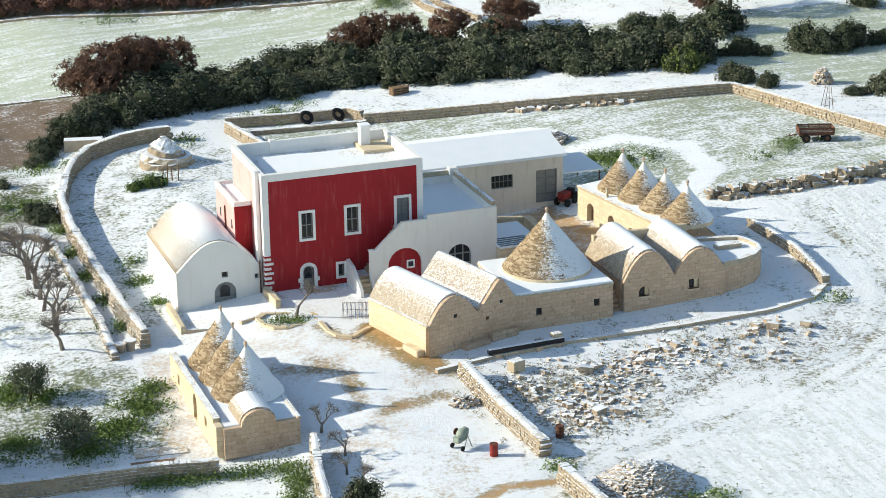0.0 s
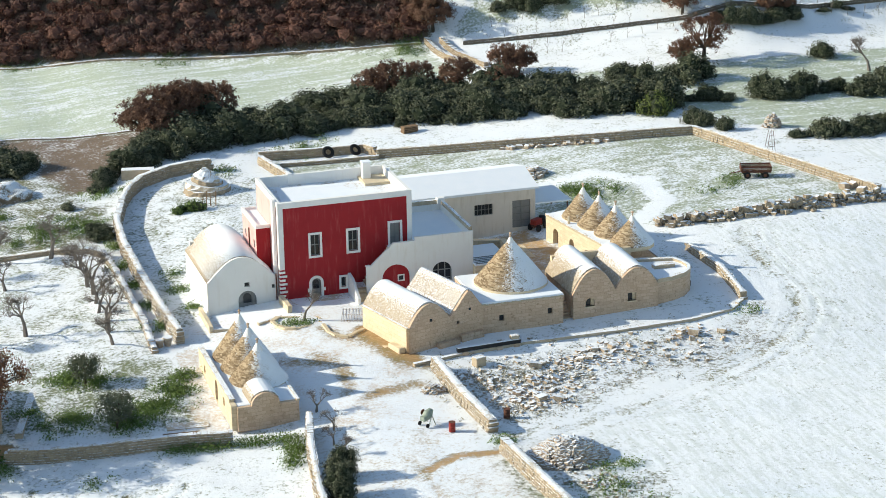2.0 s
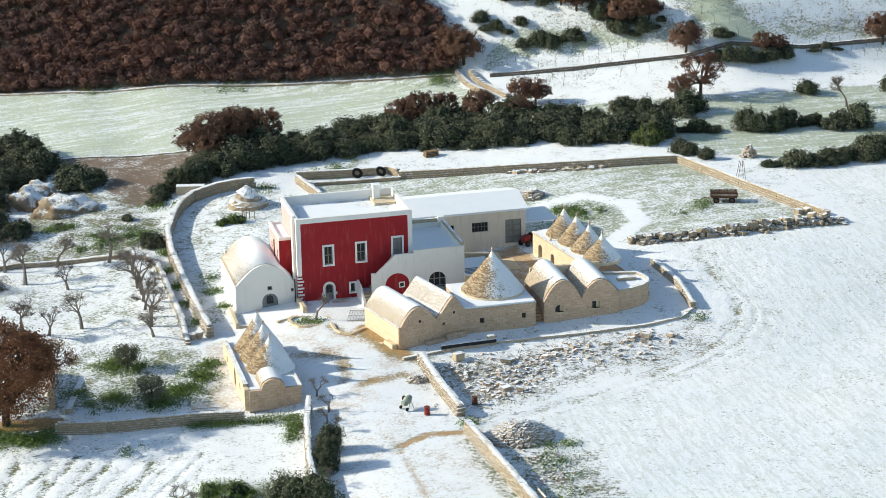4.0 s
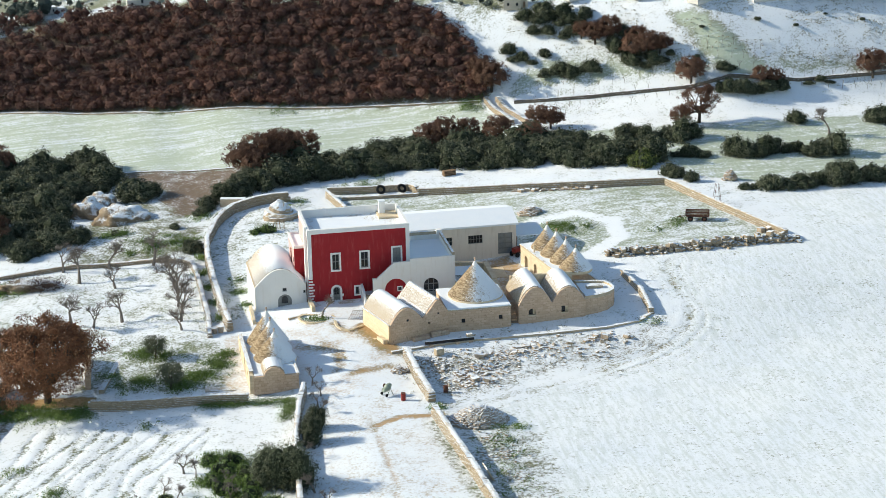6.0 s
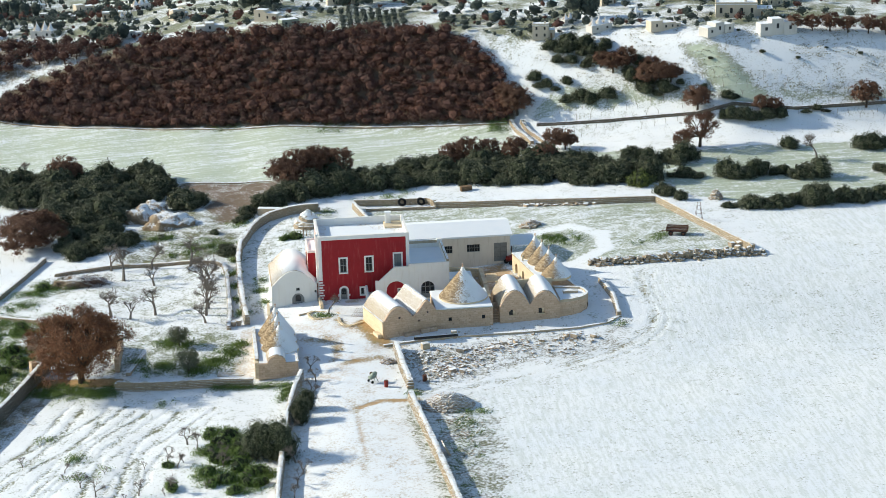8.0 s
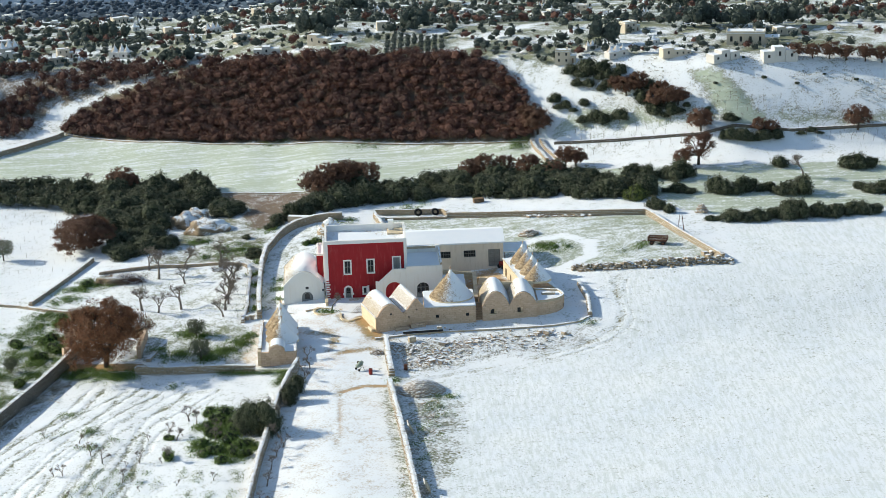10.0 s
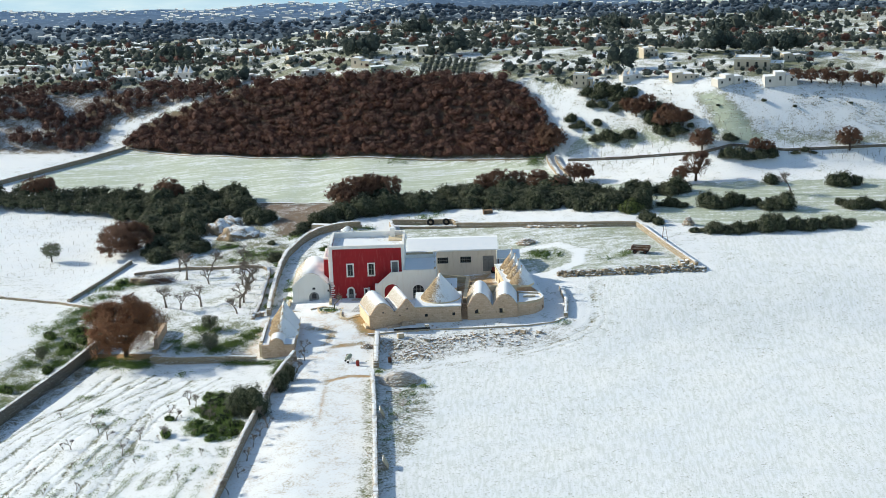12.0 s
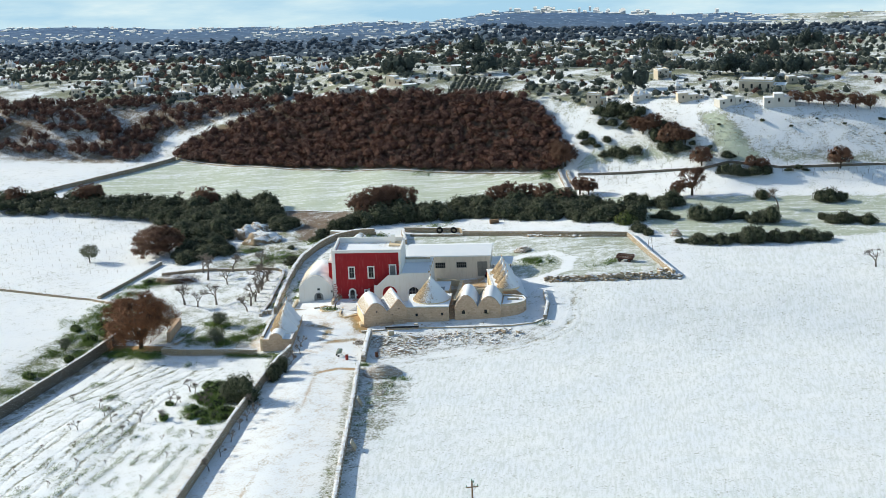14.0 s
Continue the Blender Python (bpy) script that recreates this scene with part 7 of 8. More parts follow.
def stone_cone():
    """A small collapsed cone hut in the inner field."""
    h = thing("stone_hut", "small round dry stone hut with a blunt cone, under snow", "hut", pose(0.8, 36.4, gz(0.8, 36.4)))
    rng = np.random.default_rng(13)
    for k, (r0, r1, z0, z1) in enumerate(((2.5, 2.35, -0.3, 0.35), (2.32, 2.15, 0.35, 0.8), (1.75, 1.6, 0.8, 1.2), (1.5, 1.25, 1.2, 1.55), (1.1, 0.75, 1.55, 1.95), (0.65, 0.3, 1.95, 2.2))):
        bm = tube(bmesh.new(), (0, 0, z0), (0.04 * k, 0, z1), r0, r1, 26)
        for vert in bm.verts:
            grow = 1 + rng.uniform(-0.06, 0.06)
            vert.co = Vector((vert.co.x * grow, vert.co.y * grow, vert.co.z + rng.uniform(-0.07, 0.07)))
        part("stone_ring", bm, KERBSTONE if k % 2 or k > 3 else DRYSTONE, h)
    return h


stone_cone()


def mound(name, label, x, y, rx, ry, h, seed, material=EARTH):
    bm = bmesh.new()
    bmesh.ops.create_icosphere(bm, subdivisions=4, radius=1.0)
    for vert in bm.verts:
        k = 1 + 0.34 * noise.noise(vert.co * 1.9 + Vector((seed, 0, 0))) + 0.16 * noise.noise(vert.co * 5 + Vector((0, seed, 0))) + 0.06 * noise.noise(vert.co * 13 + Vector((0, 0, seed)))
        vert.co = Vector((vert.co.x * rx * k, vert.co.y * ry * k, vert.co.z * h * k))
    return put(tagged(part(name, bm, material, None, "", True), label, "mound"), x, y, 1, 0, None, -0.15)


mound("earth_mound", "grassy earth bank half covered by snow", -24.6, 50.6, 3.0, 2.6, 2.2, 1.0)
mound("earth_mound", "grassy earth bank half covered by snow", -20, 45.8, 3.9, 2.6, 2.0, 5.0)
mound("earth_mound", "grassy earth bank half covered by snow", -22.6, 54, 2.4, 2.0, 2.1, 9.0)
mound("bramble_bank", "dark heap of brambles and soil patched with snow", -33, 20.6, 4.2, 1.5, 1.3, 13.0)


def tufts(name, label, places, h, material, seed, blades=26, spread=0.35, category="weeds", leaf=0.05):
    rng = np.random.default_rng(seed)
    vs, fs = [], []
    n = 0
    for x, y in places:
        s = h * rng.uniform(0.5, 1.3)
        pts = rng.normal(size=(blades, 3)) * [spread, spread, 0.3 * s] + [0, 0, s * 0.5]
        pts[:, 2] = np.abs(pts[:, 2])
        v, f = leaf_quads(rng, pts, leaf, pts + [0, 0, 0.4])
        vs.append(v + [x, y, gz(x, y)])
        fs += [tuple(i + n for i in q) for q in f]
        n += len(v)
    return tagged(raw(name, np.concatenate(vs), fs, material), label, category, kind="stuff")


def along(line, gap, off, seed):
    rng = random.Random(seed)
    out = []
    for (ax, ay), (bx, by) in zip(line, line[1:]):
        L = math.hypot(bx - ax, by - ay)
        for k in range(int(L / gap)):
            u = (k + rng.random()) * gap / L
            out.append((ax + (bx - ax) * u + rng.gauss(0, off), ay + (by - ay) * u + rng.gauss(0, off)))
    return out


weeds = along([(-15.6, -25.6), (-10.7, -26.4), (-5.6, -27.6)], 0.08, 0.35, 1) + along([(-5.8, -28), (-7.1, -32.7)], 0.06, 0.45, 2)
tufts("wall_weeds", "lush green weeds at the foot of the trullo wall", weeds, 0.6, GRASS, 3, leaf=0.055)
patches = blob_places(8, [(-7.8, 8.4, 0.4, 22), (-7.6, 12.8, 0.5, 18), (-7.4, 3.4, 0.3, 16), (-17.1, 33.6, 1.5, 90), (-14.7, 30.9, 1.4, 110), (-18.2, 29.9, 1.2, 60), (-12.8, 33.1, 1.2, 80), (-8.6, 41.4, 1.3, 70), (-21.6, 39.2, 0.8, 90), (-11.5, 24, 0.5, 50), (-11.4, 18, 0.5, 50), (-11.4, 12, 0.5, 50), (-11.4, 6, 0.5, 50), (-11.3, 0, 0.5, 50), (-38, 21.9, 1.2, 130), (-40.3, 18.6, 1.4, 120), (-41.6, 14, 1.2, 80), (-36, 20, 1.0, 70),
                          (-42.8, 2.6, 1.4, 190), (-40.1, 2.8, 1.4, 190), (-41.4, -4.5, 1.4, 160), (-40.6, -8.8, 1.3, 160), (-41.9, -14, 1.3, 170), (-42.6, -19.1, 1.2, 150), (-45.4, -11, 1.6, 130), (-46.5, -1, 1.8, 110), (-48, -18, 1.6, 120), (-47.4, -27.6, 1.4, 130), (-50.3, -36.6, 1.4, 120), (-56.5, -53.4, 1.5, 110), (-62.6, -65.9, 1.6, 90), (-44, 7, 1.4, 90),
                          (-20.4, -8.4, 0.9, 130), (-21.8, -16.8, 1.0, 130), (-17.1, -19, 1.1, 130), (-15, -17.1, 1.0, 110), (-12.8, -14.8, 0.8, 90), (-11.8, -12.4, 0.6, 50), (-18.7, -10.1, 0.9, 60), (-24.4, -14, 0.6, 40), (-36, -20.6, 1.0, 150), (-33, -21.8, 1.2, 220), (-29.6, -22.7, 1.0, 150), (-15.9, -40.8, 0.9, 120), (-13.6, -41.6, 1.0, 150), (-16, -46, 0.9, 110), (-13.7, -46.8, 1.0, 130), (-16.9, -52.3, 0.9, 120), (-14.7, -55, 1.1, 150), (-11.8, -53.2, 0.9, 190), (-10.4, -55, 0.7, 130), (-12, -58, 1.0, 80), (-31, -49, 0.7, 30), (-28.3, -48.3, 0.5, 24), (-35.2, -36.4, 0.6, 20), (-32, -43.5, 0.6, 26), (-37.3, -42.8, 0.5, 16), (-21.2, -28.8, 0.4, 16), (36.1, 16.3, 1.2, 170), (34.6, 18.4, 0.7, 50), (46.4, 10.9, 1.2, 14), (12.2, 47.2, 1.6, 60), (15, 48, 1.5, 40), (3.1, 42, 1.0, 50),
                          (14, -45.8, 1.0, 30), (13.9, -49.2, 1.2, 24), (13.6, -53.3, 1.2, 20), (12.6, -58.1, 1.2, 16), (12.2, -63.8, 1.2, 12), (15.6, -42.3, 0.6, 50), (9.2, -35.2, 0.3, 20), (38.1, -17, 0.4, 10), (50.1, 12.9, 0.9, 30), (36.1, 80.5, 1.2, 90), (7.9, 93, 1.6, 50), (-11, 101.6, 1.6, 40)])
tufts("green_weeds", "patches of green weeds showing through the snow", [(x, y) for x, y, _ in patches if noise.noise(Vector((x * 0.55, y * 0.55, 4.0))) > -0.16], 0.5, GRASS, 5, 24, 0.36, leaf=0.062)
rows = []
for k in range(9):
    rows += along([(-45 + 3.7 * k, -98 + 0.2 * k), (-40.9 + 3.3 * k, -86), (-32 + 2.6 * k, -64), (-29 + 2.1 * k, -57 - 0.6 * k)], 0.4, 0.25, 20 + k)
rows = [p for p in rows if noise.noise(Vector((p[0] * 0.22, p[1] * 0.16, 1.0))) > -0.08]
tufts("garden_rows", "broken rows of dull green tufts across the snowy garden", rows, 0.34, GRASS, 6, 22, 0.36, leaf=0.055)
tufts("rough_grass", "tufts of pale rough grass in the rubble field", [p[:2] for p in blob_places(14, [(12.1, -23, 2.5, 120), (18.3, -24.1, 3.5, 160), (26.3, -21.1, 4, 120), (13.3, -30.4, 1.5, 60)])], 0.16, DRYGRASS, 7, 12, 0.22)

heather = [p for p in scatter([(46, 93), (72, 84), (101, 80), (118, 78), (118, 68), (98, 68), (80, 70), (66, 74), (50, 83), (43, 88)], 0.75, 81) if noise.noise(Vector((p[0] * 0.16, p[1] * 0.2, 2.0))) > 0.02]
tufts("heath_grass", "tufts of brown dry grass on the snowy heath", heather, 0.3, DRYGRASS, 82, 9, 0.3, "grass", 0.09)
brambles = blob_places(83, [(-35.4, 21, 0.8, 60), (-33, 20.2, 1.0, 80), (-30.8, 19.6, 0.9, 70)])
tufts("brambles", "dark red bramble stems over a bank of snow", [(x, y) for x, y, _ in brambles], 1.6, WOODLEAF_DARK, 84, 26, 0.3, "brambles", 0.05)
thicket = blob_places(85, [(-38.6, -24.5, 0.7, 26), (-40.4, -29, 0.8, 26), (-42.6, -34, 0.8, 24), (-45.4, -41, 0.9, 24), (-49, -51, 1.0, 22), (-53, -62, 1.0, 22)])
tufts("wall_brambles", "dry brown brambles along the shaded garden wall", [(x, y) for x, y, _ in thicket], 0.5, DRYGRASS, 86, 16, 0.35, "brambles", 0.05)


def fallen_branch(x, y, turn, seed):
    """A pale dead branch lying on the ground with its twigs."""
    bm = bmesh.new()
    limbs(bm, random.Random(seed), Vector((0, 0, 0.15)), Vector((1, 0, 0.12)).normalized(), 1.1, 0.07, 4, 0.5, None, 4)
    for vert in bm.verts:
        vert.co.z = max(0.02, abs(vert.co.z) * 0.6)
    return put(tagged(part("fallen_branch", bm, DRIFTWOOD), "pale dead branch lying by the garden wall", "branch", "fallen branches"), x, y, 1, turn)


for k, (x, y, turn) in enumerate(((-38.3, -22.4, 4.2), (-39.4, -25.4, 4.0), (-40.2, -27.6, 4.5), (-41, -30, 3.8), (-38, -27, 4.6), (-37.4, -30.6, 2.6))):
    fallen_branch(x, y, turn, 300 + k)

# saplings and shrubs in the garden and along the lane
young = bare_tree("sapling", "thin bare sapling in the snowy garden", 1.5, 51, 3, "garden saplings", 0.6)
for i in range(36):
    k, j = i % 6, i // 6
    x, y = -44 + 4.6 * k + 2.2 * j, -92 + 8.6 * j + 0.3 * k
    (put if i == 0 else again)(young, x, y, 1.0 + 0.15 * (i % 5), i * 2.1)
for x, y, k, s in ((-18.7, -42.7, 1, 0.85), (-21.1, -47.8, 2, 0.7), (-20, -49.4, 0, 0.6), (-24.4, -55.8, 1, 0.7), (-29.2, -55.2, 2, 0.7), (-17.6, -44.4, 0, 0.6), (-15.2, -48.4, 2, 0.75), (-14.6, -51, 1, 0.7), (-20.7, -55.6, 0, 0.75), (-33, -47, 0, 0.5), (-38, -43.6, 1, 0.5), (-6.6, -44, 2, 0.7), (-6.4, -52.4, 0, 0.8), (-5.8, -56, 1, 0.7), (-3.2, -30.5, 2, 0.6), (-3.4, -33, 0, 0.6), (-6.6, -59, 2, 0.7), (-7.2, -63, 0, 0.6), (-7.6, -68, 1, 0.7), (-8.2, -74, 2, 0.6), (-8.8, -80, 0, 0.7), (-31, -52, 2, 0.6), (-26, -62, 0, 0.6), (-34, -58, 1, 0.6)):
    again(bare[k], x, y, s, x * 3)
scrub_bush = put(bush("green_bush", "low green bush in the garden, flecked with snow", 1.2, 1.0, GRASS, 71, 110, 20, 0.055), -20.8, -55.2)
for x, y, s in ((-15.9, -41.4, 1.0), (-13.8, -42.4, 1.3), (-16, -46.6, 1.0), (-16.4, -52.8, 1.0), (-14.4, -55.4, 1.1), (-11.2, -54.2, 1.2), (-20.9, -48.6, 0.7), (-14.6, -44.4, 1.2), (-12.8, -45.6, 1.2), (-14.8, -49.6, 1.3), (-13, -52, 1.4), (-12.6, -48.8, 1.2), (-12.4, -56.4, 1.1), (-10.8, -57.4, 1.0), (-13.6, -58.6, 0.9), (-16, -56, 0.8), (-40.2, -10, 1.4), (-41.8, -6, 1.5), (-42.6, -12.6, 1.3), (-46.4, -6, 1.2), (-40.6, 4.2, 1.1), (-44.3, -21.6, 1.1), (-49.4, -29.5, 1.2), (-38.6, 20.6, 1.0)):
    again(scrub_bush, x, y, s, x)
thick_olive = put(bush("olive_bush", "tall bushy olive beside the lane wall", 4.4, 2.3, OLIVE, 73, 300, 26, 0.06, group="garden olives"), -8.3, -50.4, 1.15)
again(thick_olive, -10.6, -48, 0.95, 1.4)
conifer = put(bush("lane_shrub", "dense dark green shrub beside the lane", 3.0, 1.25, MAQUIS, 72, 260, 24, 0.055), -4.4, -37)
again(conifer, -5, -40.4, 1.05, 1.0)
again(bare[1], -2.9, -23.9, 0.75, 1.1)
again(bare[2], -2.5, -27.9, 0.65, 3.1)
again(bare[0], 0.7, -5.6, 0.85, 2.0, None, 0.2)


# ---- yard ----
def planter():
    h = thing("planter_bed", "low walled planter bed with green plants in the yard", "planter")
    out = [(-2.1, -4.6), (-2, -5.9), (-1.4, -7.1), (-0.5, -7.5), (2, -6.7), (2.3, -5.8), (2.1, -5), (0.4, -4.4), (-1.4, -3.8)]
    inn = [(0.3 + 0.86 * (x - 0.3), -5.5 + 0.78 * (y + 5.5)) for x, y in out]
    n = len(out)
    for i in range(n):
        j = (i + 1) % n
        part("kerb_stone", prism(bmesh.new(), [out[i], out[j], inn[j], inn[i]], -0.9, -0.02 + 0.03 * (i % 3)), LIME_PALE, h)
    part("soil", prism(bmesh.new(), inn, -0.9, -0.2), EARTH, h)
    return h


planter()
tufts("planter_greens", "green plants in the planter bed", [p[:2] for p in blob_places(9, [(-0.5, -5.8, 0.4, 18), (0.6, -6.3, 0.4, 18)])], 0.35, GRASS, 8)


def low_wall(name, label, line, w, h, material=COPING):
    bm = bmesh.new()
    for (ax, ay), (bx, by) in zip(line, line[1:]):
        L = math.hypot(bx - ax, by - ay)
        nx, ny = -(by - ay) / L * w / 2, (bx - ax) / L * w / 2
        z = min(gz(ax, ay), gz(bx, by))
        prism(bm, [(ax - nx, ay - ny), (bx - nx, by - ny), (bx + nx, by + ny), (ax + nx, ay + ny)], z - 0.2, z + h)
    return tagged(part(name, bm, material), label, "wall", kind="structure")


low_wall("trim", "low whitewashed wall edging the house terrace", [(-7.1, 1.7), (-7.2, -3.6)], 0.35, 0.55, LIME_PALE)
low_wall("trim", "stone kerb along the house terrace", [(-7, -3.6), (-3.2, -4.6), (-0.8, -3.6)], 0.3, 0.3, COPING)
low_wall("trim", "short stone wall at the corner of the red house", [(-0.1, -0.2), (0, -3.3)], 0.4, 0.7, LIME_PALE)
low_wall("trim", "paved stone step before the red house", [(0.4, -0.8), (5.9, -0.5)], 1.6, 0.08, PAVING)
low_wall("trim", "stone edge of the raised yard", [(2, -7.3), (2, -9.2), (2.4, -10.3), (3.3, -10.9), (4.1, -10.2), (5, -9.6)], 0.3, 0.14, LIME_PALE)


def trough():
    h = thing("feed_trough", "long black metal beam lying on blocks by the barn wall", "trough", pose(13.9, -17.3, gz(13.9, -17.3), 0, 0, 4))
    part("beam", boxed(-2.9, 2.9, -0.16, 0.16, 0.28, 0.6, 0.02), BLACK, h)
    part("snow_strip", boxed(-2.85, 2.85, -0.13, 0.13, 0.6, 0.66, 0.02), SNOW_M, h)
    for x in (-2.2, 0.9, 2.5):
        part("block", boxed(x - 0.25, x + 0.25, -0.3, 0.3, -0.15, 0.28, 0.03), LIME, h)
    part("end_block", boxed(2.1, 2.8, -0.05, 0.5, 0.6, 0.95, 0.03), COPING, h)
    return h


trough()


def drum(label, x, y, material):
    h = thing("oil_drum", label, "barrel", None, "drums")
    bm = bmesh.new()
    prof = [(0.0, 0.29), (0.28, 0.29), (0.30, 0.305), (0.32, 0.29), (0.58, 0.29), (0.60, 0.305), (0.62, 0.29), (0.88, 0.29), (0.9, 0.3)]
    n = 18
    rings = [[bm.verts.new((r * math.cos(i * 2 * math.pi / n), r * math.sin(i * 2 * math.pi / n), z)) for i in range(n)] for z, r in prof]
    for a, b in zip(rings, rings[1:]):
        for i in range(n):
            bm.faces.new((a[i], a[(i + 1) % n], b[(i + 1) % n], b[i]))
    part("shell", bm, material, h, "", True)
    part("lid", tube(bmesh.new(), (0, 0, 0.84), (0, 0, 0.87), 0.285, 0.285, 18), RUST, h)
    return put(h, x, y, 0.9)


drum("rusty red oil drum standing in the snow", 6.0, -31.9, REDPAINT)
drum("dark rusty drum beside the stone wall", 10.9, -30.8, RUST)


def mixer():
    h = thing("cement_mixer", "grey-green cement mixer on its stand in the yard", "cement mixer")
    bm = bmesh.new()
    n = 16
    prof = [(-0.55, 0.12), (-0.45, 0.36), (-0.1, 0.46), (0.1, 0.46), (0.42, 0.3), (0.58, 0.24)]
    m = Matrix.Translation((0, 0, 1.05)) @ Matrix.Rotation(radians(55), 4, "Y")
    rings = [[bm.verts.new(m @ Vector((r * math.cos(i * 2 * math.pi / n), r * math.sin(i * 2 * math.pi / n), z))) for i in range(n)] for z, r in prof]
    for a, b in zip(rings, rings[1:]):
        for i in range(n):
            bm.faces.new((a[i], a[(i + 1) % n], b[(i + 1) % n], b[i]))
    bm.faces.new(rings[0][::-1])
    part("drum", bm, GREENPAINT, h, "", True)
    for y in (-0.52, 0.52):
        part("leg", tube(bmesh.new(), (-0.45, y, 0), (0, y, 1.1), 0.04, 0.04), GREENPAINT, h)
        part("leg", tube(bmesh.new(), (0.5, y, 0), (0, y, 1.1), 0.04, 0.04), GREENPAINT, h)
        part("wheel", tube(bmesh.new(), (-0.55, y - 0.05, 0.2), (-0.55, y + 0.05, 0.2), 0.2, 0.2, 14), RUBBER, h)
    part("axle", tube(bmesh.new(), (0, -0.55, 1.1), (0, 0.55, 1.1), 0.035, 0.035), METAL, h)
    part("motor_box", boxed(-0.75, -0.35, -0.3, 0.3, 0.55, 1.0, 0.04), GREENPAINT, h)
    part("tilt_wheel", tube(bmesh.new(), (0.0, 0.62, 1.1), (0.0, 0.66, 1.1), 0.28, 0.28, 16), RUST, h)
    return put(h, 4.6, -30, 0.85, 0.5)


mixer()


def trailer():
    h = thing("farm_trailer", "old rusty farm trailer with slatted sides in the pasture", "trailer")
    part("bed", boxed(-1.5, 1.5, -0.75, 0.75, 0.62, 0.75, 0.02), RUST, h)
    for y in (-0.75, 0.7):
        for k in range(3):
            part("side_slat", boxed(-1.5, 1.5, y, y + 0.05, 0.78 + 0.17 * k, 0.92 + 0.17 * k), WOODEN if k % 2 else RUST, h)
        for x in (-1.45, -0.5, 0.45, 1.4):
            part("stake", boxed(x, x + 0.06, y - 0.03, y + 0.08, 0.62, 1.3), RUST, h)
    for x in (-1.55, 1.5):
        part("end_board", boxed(x, x + 0.05, -0.7, 0.7, 0.75, 1.25), RUST, h)
    part("snow_load", boxed(-1.4, 1.4, -0.65, 0.62, 0.75, 0.86, 0.04), SNOW_M, h)
    for x in (-0.9, 0.9):
        for y in (-0.68, 0.68):
            w = part("wheel", tube(bmesh.new(), (x, y - 0.1, 0.36), (x, y + 0.1, 0.36), 0.36, 0.36, 16), RUBBER, h)
            part("rim", tube(bmesh.new(), (x, y - 0.11, 0.36), (x, y + 0.11, 0.36), 0.18, 0.18, 12), RUST, w)
    part("drawbar", tube(bmesh.new(), (-1.5, 0, 0.6), (-2.6, 0, 0.4), 0.06, 0.05), RUST, h)
    return put(h, 52.5, 13, 1.0, -0.3)


trailer()


def tyre(x, y, lean, turn):
    bm = bmesh.new()
    n, m = 20, 8
    R, r = 0.5, 0.2
    rings = [[bm.verts.new(((R + r * math.cos(b)) * math.cos(a), (R + r * math.cos(b)) * math.sin(a), r * 0.8 * math.sin(b))) for b in np.linspace(0, 2 * math.pi, m, endpoint=False)] for a in np.linspace(0, 2 * math.pi, n, endpoint=False)]
    for i in range(n):
        for j in range(m):
            bm.faces.new((rings[i][j], rings[(i + 1) % n][j], rings[(i + 1) % n][(j + 1) % m], rings[i][(j + 1) % m]))
    ob = tagged(part("tyre", bm, RUBBER, None, "", True), "old black tractor tyre leaning in the pen", "tyre", "tyres")
    ob.matrix_world = Matrix.Translation((x, y, gz(x, y) + 0.62)) @ Matrix.Rotation(turn, 4, "Z") @ Matrix.Rotation(lean, 4, "X")
    return ob


tyre(15.6, 43.0, 0.95, 0.1)
tyre(18.5, 42.4, 0.9, 0.4)


def utility_pole():
    h = thing("utility_pole", "old wooden power pole with a crossarm and green insulators", "pole")
    part("mast", tube(bmesh.new(), (0, 0, -0.3), (0, 0, 7.5), 0.15, 0.11, 10), WOODEN, h)
    part("crossarm", boxed(-0.85, 0.85, -0.06, 0.06, 6.55, 6.68), WOODEN, h)
    part("brace", tube(bmesh.new(), (-0.55, -0.08, 6.6), (0, -0.08, 6.0), 0.025, 0.025), METAL, h)
    part("brace", tube(bmesh.new(), (0.55, -0.08, 6.6), (0, -0.08, 6.0), 0.025, 0.025), METAL, h)
    for x, z in ((-0.78, 6.68), (0.78, 6.68), (0.28, 6.68), (0.0, 7.5), (0.2, 7.25)):
        part("insulator", tube(bmesh.new(), (x, 0, z), (x, 0, z + 0.3), 0.075, 0.045, 8), INSULATOR, h)
    return put(h, 32.2, -106, 1.0, 0.25)


INSULATOR = plain("green_glass", [(0.02, 0.16, 0.10), (0.05, 0.26, 0.17)], 3.0, 0.2, 20, 0.05)
utility_pole()


def leaning_slab(x, y, turn):
    h = tagged(part("leaning_slab", boxed(-0.08, 0.08, -0.95, 0.95, 0.0, 1.5, 0.02), COPING), "pale slab leaning on the lane wall", "slab", "leaning slabs")
    h.matrix_world = Matrix.Translation((x, y, gz(x, y))) @ Matrix.Rotation(turn, 4, "Z") @ Matrix.Rotation(radians(-28), 4, "Y")
    return h


leaning_slab(11.1, -54.5, 0.05)
leaning_slab(12.4, -74, 0.02)


def mast():
    h = thing("lattice_frame", "rusty lattice frame standing by the field wall", "frame")
    for x in (-0.55, 0.55):
        part("upright", tube(bmesh.new(), (x, 0, -0.2), (x * 0.3, 0, 2.7), 0.03, 0.025), RUST, h)
        part("upright", tube(bmesh.new(), (x, 0.8, -0.2), (x * 0.3, 0.4, 2.7), 0.03, 0.025), RUST, h)
    for k in range(4):
        z = 0.4 + k * 0.6
        w = 0.55 - 0.13 * k
        part("rung", tube(bmesh.new(), (-w, 0, z), (w, 0, z), 0.02, 0.02), RUST, h)
    return put(h, 57.1, 19.1)


mast()


